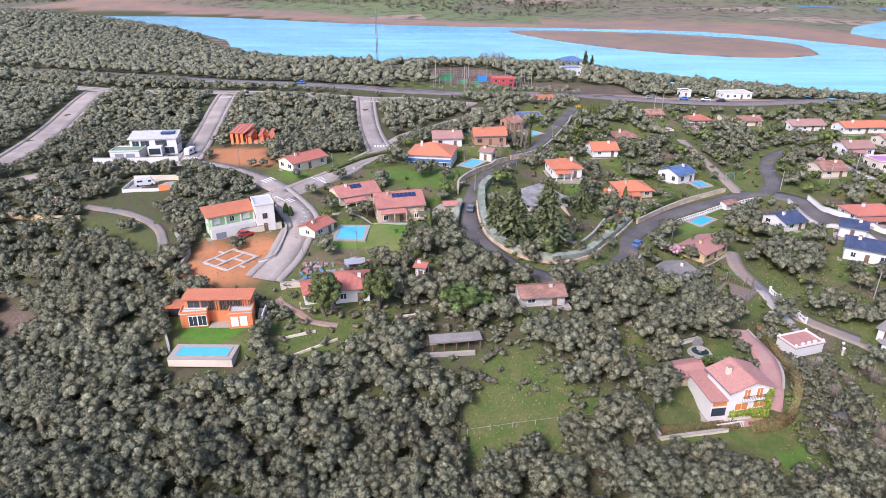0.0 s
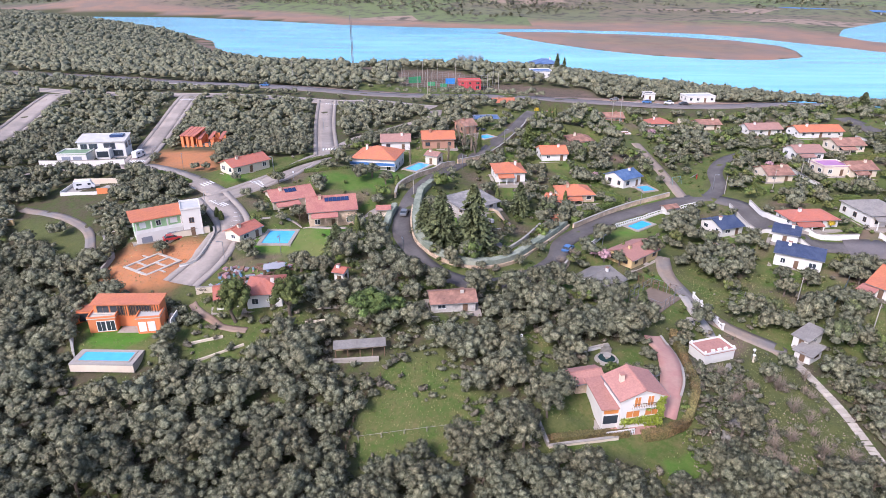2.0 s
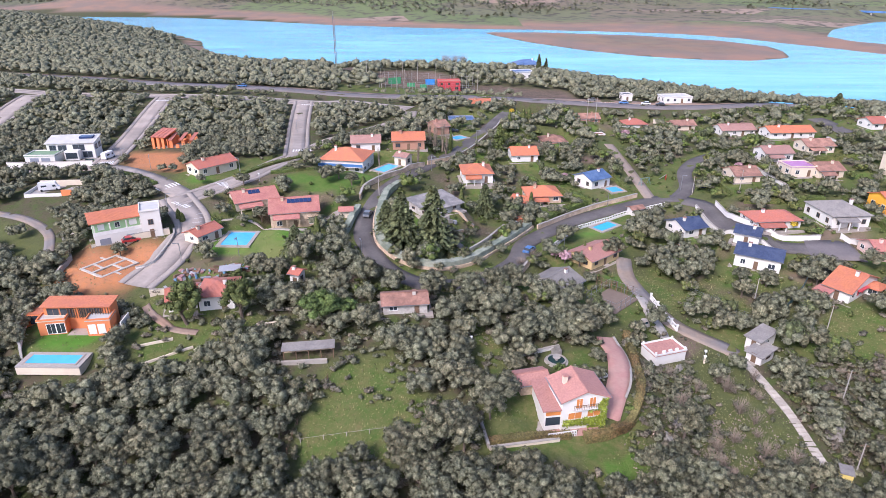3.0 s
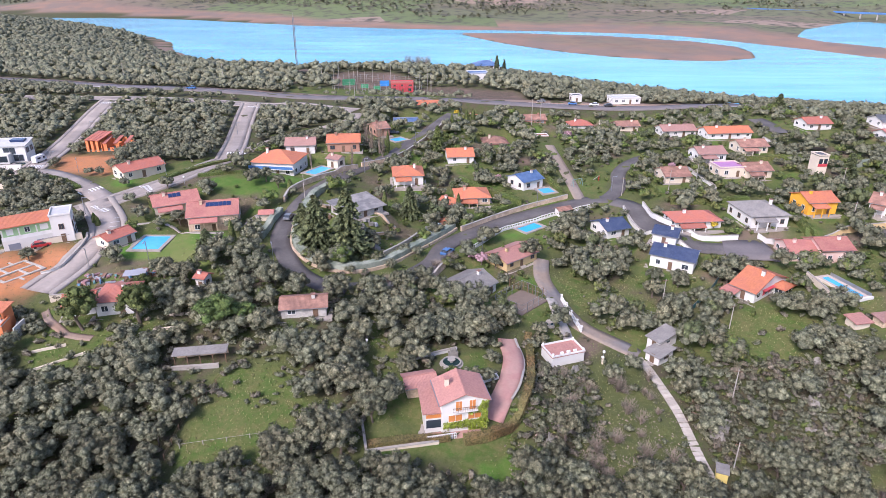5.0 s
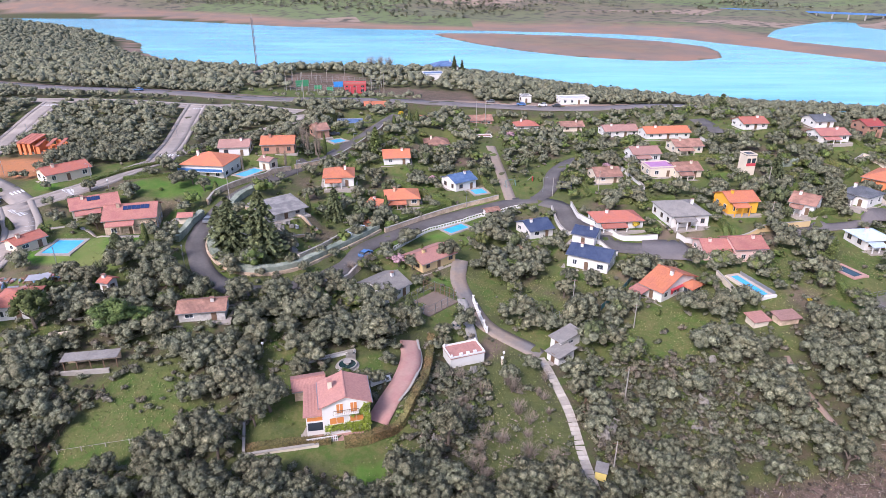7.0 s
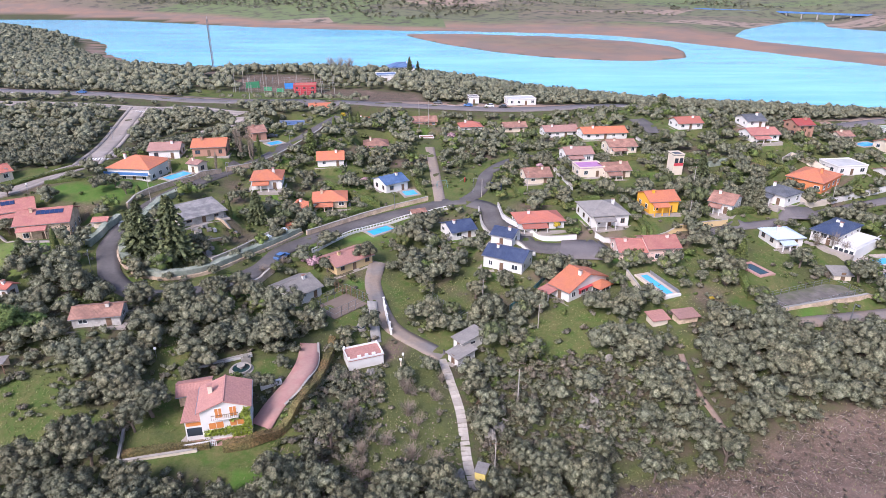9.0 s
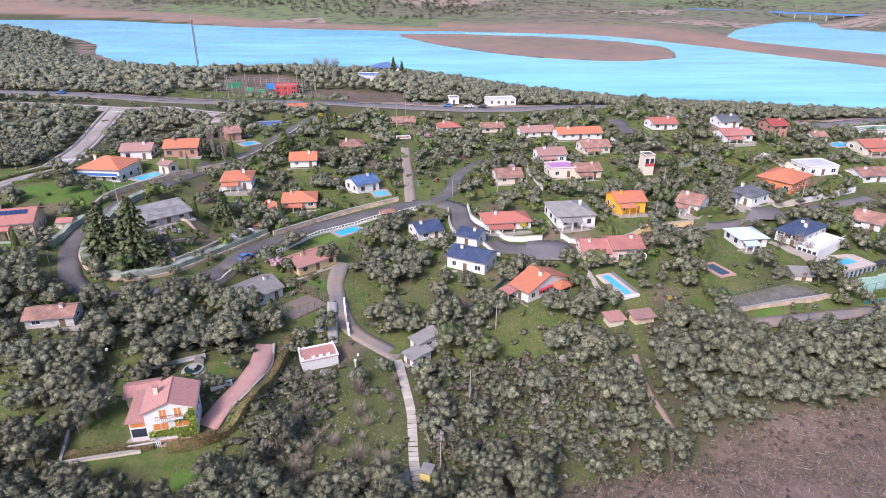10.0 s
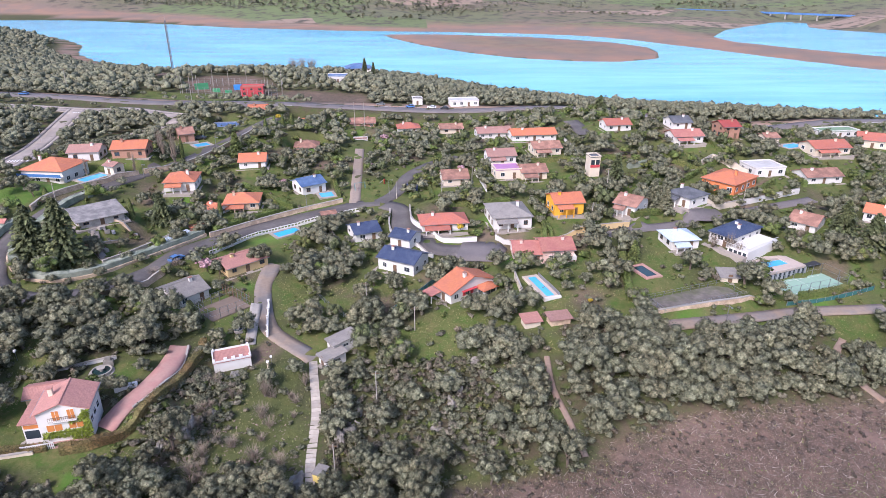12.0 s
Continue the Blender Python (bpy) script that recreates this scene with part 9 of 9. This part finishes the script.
# the road bridge over the inlet
bridge = tagged(new("road_bridge"), "long low concrete road bridge with a blue rail", "bridge")
bridge.matrix_world = pose(827, 1152, 3.0, 0, 0, -44.1)
boxes("deck", [(-247, -4, -1.6, 174, 4, 0)], CAR_PAINT[2], bridge, "blue painted bridge deck")
for k in range(15):
    boxes("pier", [(-206 + k * 26, -3, -16, -204 + k * 26, 3, -1.2)], CONCRETE, bridge)
for s in (-1, 1):
    boxes("rail", [(-247, s * 3.8 - 0.1, 0, 174, s * 3.8 + 0.1, 1.2)], CAR_PAINT[2], bridge, "blue steel railing")

# hedges and low walls between the plots of the upper village
for px, py, turn, w, d in list(FOOTPRINTS):
    if not (px > 85 and 150 < py < 268 and w > 8):
        continue
    for side in (-1, 1):
        if rng.uniform() < 0.35:
            continue
        c, s = math.cos(radians(turn)), math.sin(radians(turn))
        u = side * (w / 2 + float(rng.uniform(3.0, 5.0)))
        run = [(px + c * u - s * v, py + s * u + c * v) for v in np.linspace(-d / 2 - 7, d / 2 + 4, 7)]
        q = np.array(run)
        if not free_of_things(q[:, 0], q[:, 1], 0.8).all():
            continue
        if rng.uniform() < 0.6:
            hedge(run, 0.5, float(rng.uniform(1.2, 1.8)), "dark clipped hedge between two gardens", 0.17, (HEDGE_LEAF, PINE_LEAF)[int(rng.integers(2))], 9)
        else:
            garden_wall(run, 1.1, (WALLS["white"], WALLS["cream"], WALLS["stone"])[int(rng.integers(3))], "pale rendered wall between two gardens", 0.25)

# leafless brush on the slope between the drive and the concrete path
for k in range(60):
    x, y = float(rng.uniform(60, 92)), float(rng.uniform(68, 102))
    if not (inside(ZONES["slope_grass"], np.array(x), np.array(y)) or inside(ZONES["slope_brown"], np.array(x), np.array(y))) or not bool(free_of_things(np.array([x]), np.array([y]), 0.6)[0]):
        continue
    bare_tree(x, y, float(rng.uniform(1.4, 3.4)), float(rng.uniform(1.0, 2.4)), "leafless grey-brown shrub with fine twigs", twigs=260)


# ---- palms by the terrace pool ----
def palm(x, y, z, high, label="small palm with a ragged crown beside a pool"):
    """A palm: a tapered shaggy stem and arching fronds of paired leaflets."""
    ob = tagged(new("palm"), label, "palm", "garden trees")
    ob.matrix_world = pose(x, y, z)
    ring = [(r * math.cos(t), r * math.sin(t), q) for r, q in ((0.2, -0.4), (0.14, high * 0.5), (0.18, high)) for t in np.arange(7) * 2 * math.pi / 7]
    piece("trunk", mesh_of("trunk", ring, [(7 * j + i, 7 * j + (i + 1) % 7, 7 * j + 7 + (i + 1) % 7, 7 * j + 7 + i) for j in range(2) for i in range(7)]), BARK, ob)
    verts, faces = [], []
    for k in range(16):
        t, lift = k * 2.4, rng.uniform(0.1, 0.9)
        for j in range(7):
            for side in (-1, 1):
                u = 0.15 + j * 0.17
                q = high + lift * u - 0.75 * u * u
                cx, cy = math.cos(t) * u, math.sin(t) * u
                b = len(verts)
                verts += [(cx, cy, q), (cx + math.cos(t) * 0.16, cy + math.sin(t) * 0.16, q), (cx + math.cos(t + side * 1.1) * 0.42, cy + math.sin(t + side * 1.1) * 0.42, q - 0.16)]
                faces.append((b, b + 1, b + 2))
    piece("fronds", mesh_of("fronds", verts, faces), PINE_LEAF, ob)
    return ob


palm(197.2, 134.6, 1.45, 2.3)
palm(198.6, 134.2, 1.45, 1.9)

# a solar array on a stand in a garden
stand = tagged(new("solar_array"), "ground-mounted solar array tilted on a steel stand", "solar array")
stand.matrix_world = pose(110.6, 190.4, float(ground(110.6, 190.4)), 0, 0, -8)
for u in (-1.2, 1.2):
    boxes("leg", [(u - 0.06, 0.6, -0.4, u + 0.06, 0.72, 2.0)], METAL, stand)
    boxes("leg", [(u - 0.06, -0.9, -0.4, u + 0.06, -0.78, 0.7)], METAL, stand)
for j in range(2):
    for k in range(4):
        boxes("solar_panel", [(-1.9 + k * 0.96, -1.5 + j * 1.5, 0, -1.0 + k * 0.96, -0.08 + j * 1.5, 0.05)], PANEL, stand, "", pose(0, 0, 1.5, 40, 0, 0))

# the loggia of the slim tower: dark panels stand for its inner shade
ob, w, d, h, rise = HOUSES["tower"]
for u in (-0.82, 0.82):
    boxes("loggia_shade_panel", [(u - 0.62, -d / 2 - 0.03, 3.9, u + 0.62, -d / 2 - 0.004, 5.6)], GLASS, ob)
boxes("loggia_rail", [(-w / 2 + 0.1, -d / 2 - 0.12, 3.1, w / 2 - 0.1, -d / 2 - 0.035, 4.0)], WALLS["red"], ob, "dark red loggia railing")
for u in (-1.0, 1.0):
    window_in(ob, w / 2, u, 3.9, 0.9, 1.4, 90, GLASS)

# side annex, outer stair and terrace details of the terracotta villa
annex = tagged(new("villa_annex"), "low side annex with an orange roof and a white parapet", "annex")
annex.matrix_world = pose(-54.4, 111.6, 2.0, 0, 0, 4)
boxes("wall", [(-2.2, -1.6, -2.0, 2.2, 1.6, 2.1)], WALLS["terracotta"], annex)
boxes("roof", [(-2.1, -1.5, 2.1, 2.3, 1.7, 2.3)], ROOFS["orange"], annex)
boxes("parapet", [(-2.4, -1.75, -2.0, -2.2, 1.8, 2.55)], WALLS["white"], annex)
boxes("doorway", [(-1.2, -1.64, 0.05, 1.6, -1.6, 1.9)], GLASS, annex)
stair = tagged(new("outer_stair"), "white outer stair with a solid side wall", "stair")
stair.matrix_world = pose(-36.2, 108.4, 2.0, 0, 0, 4)
for k in range(12):
    boxes("step", [(-0.6, -2.0 + k * 0.3, -1.0, 0.6, -1.7 + k * 0.3, 0.1 + k * 0.18)], CONCRETE, stair)
boxes("side_wall", [(0.6, -2.1, -1.2, 0.8, 1.9, 2.6)], WALLS["white"], stair)
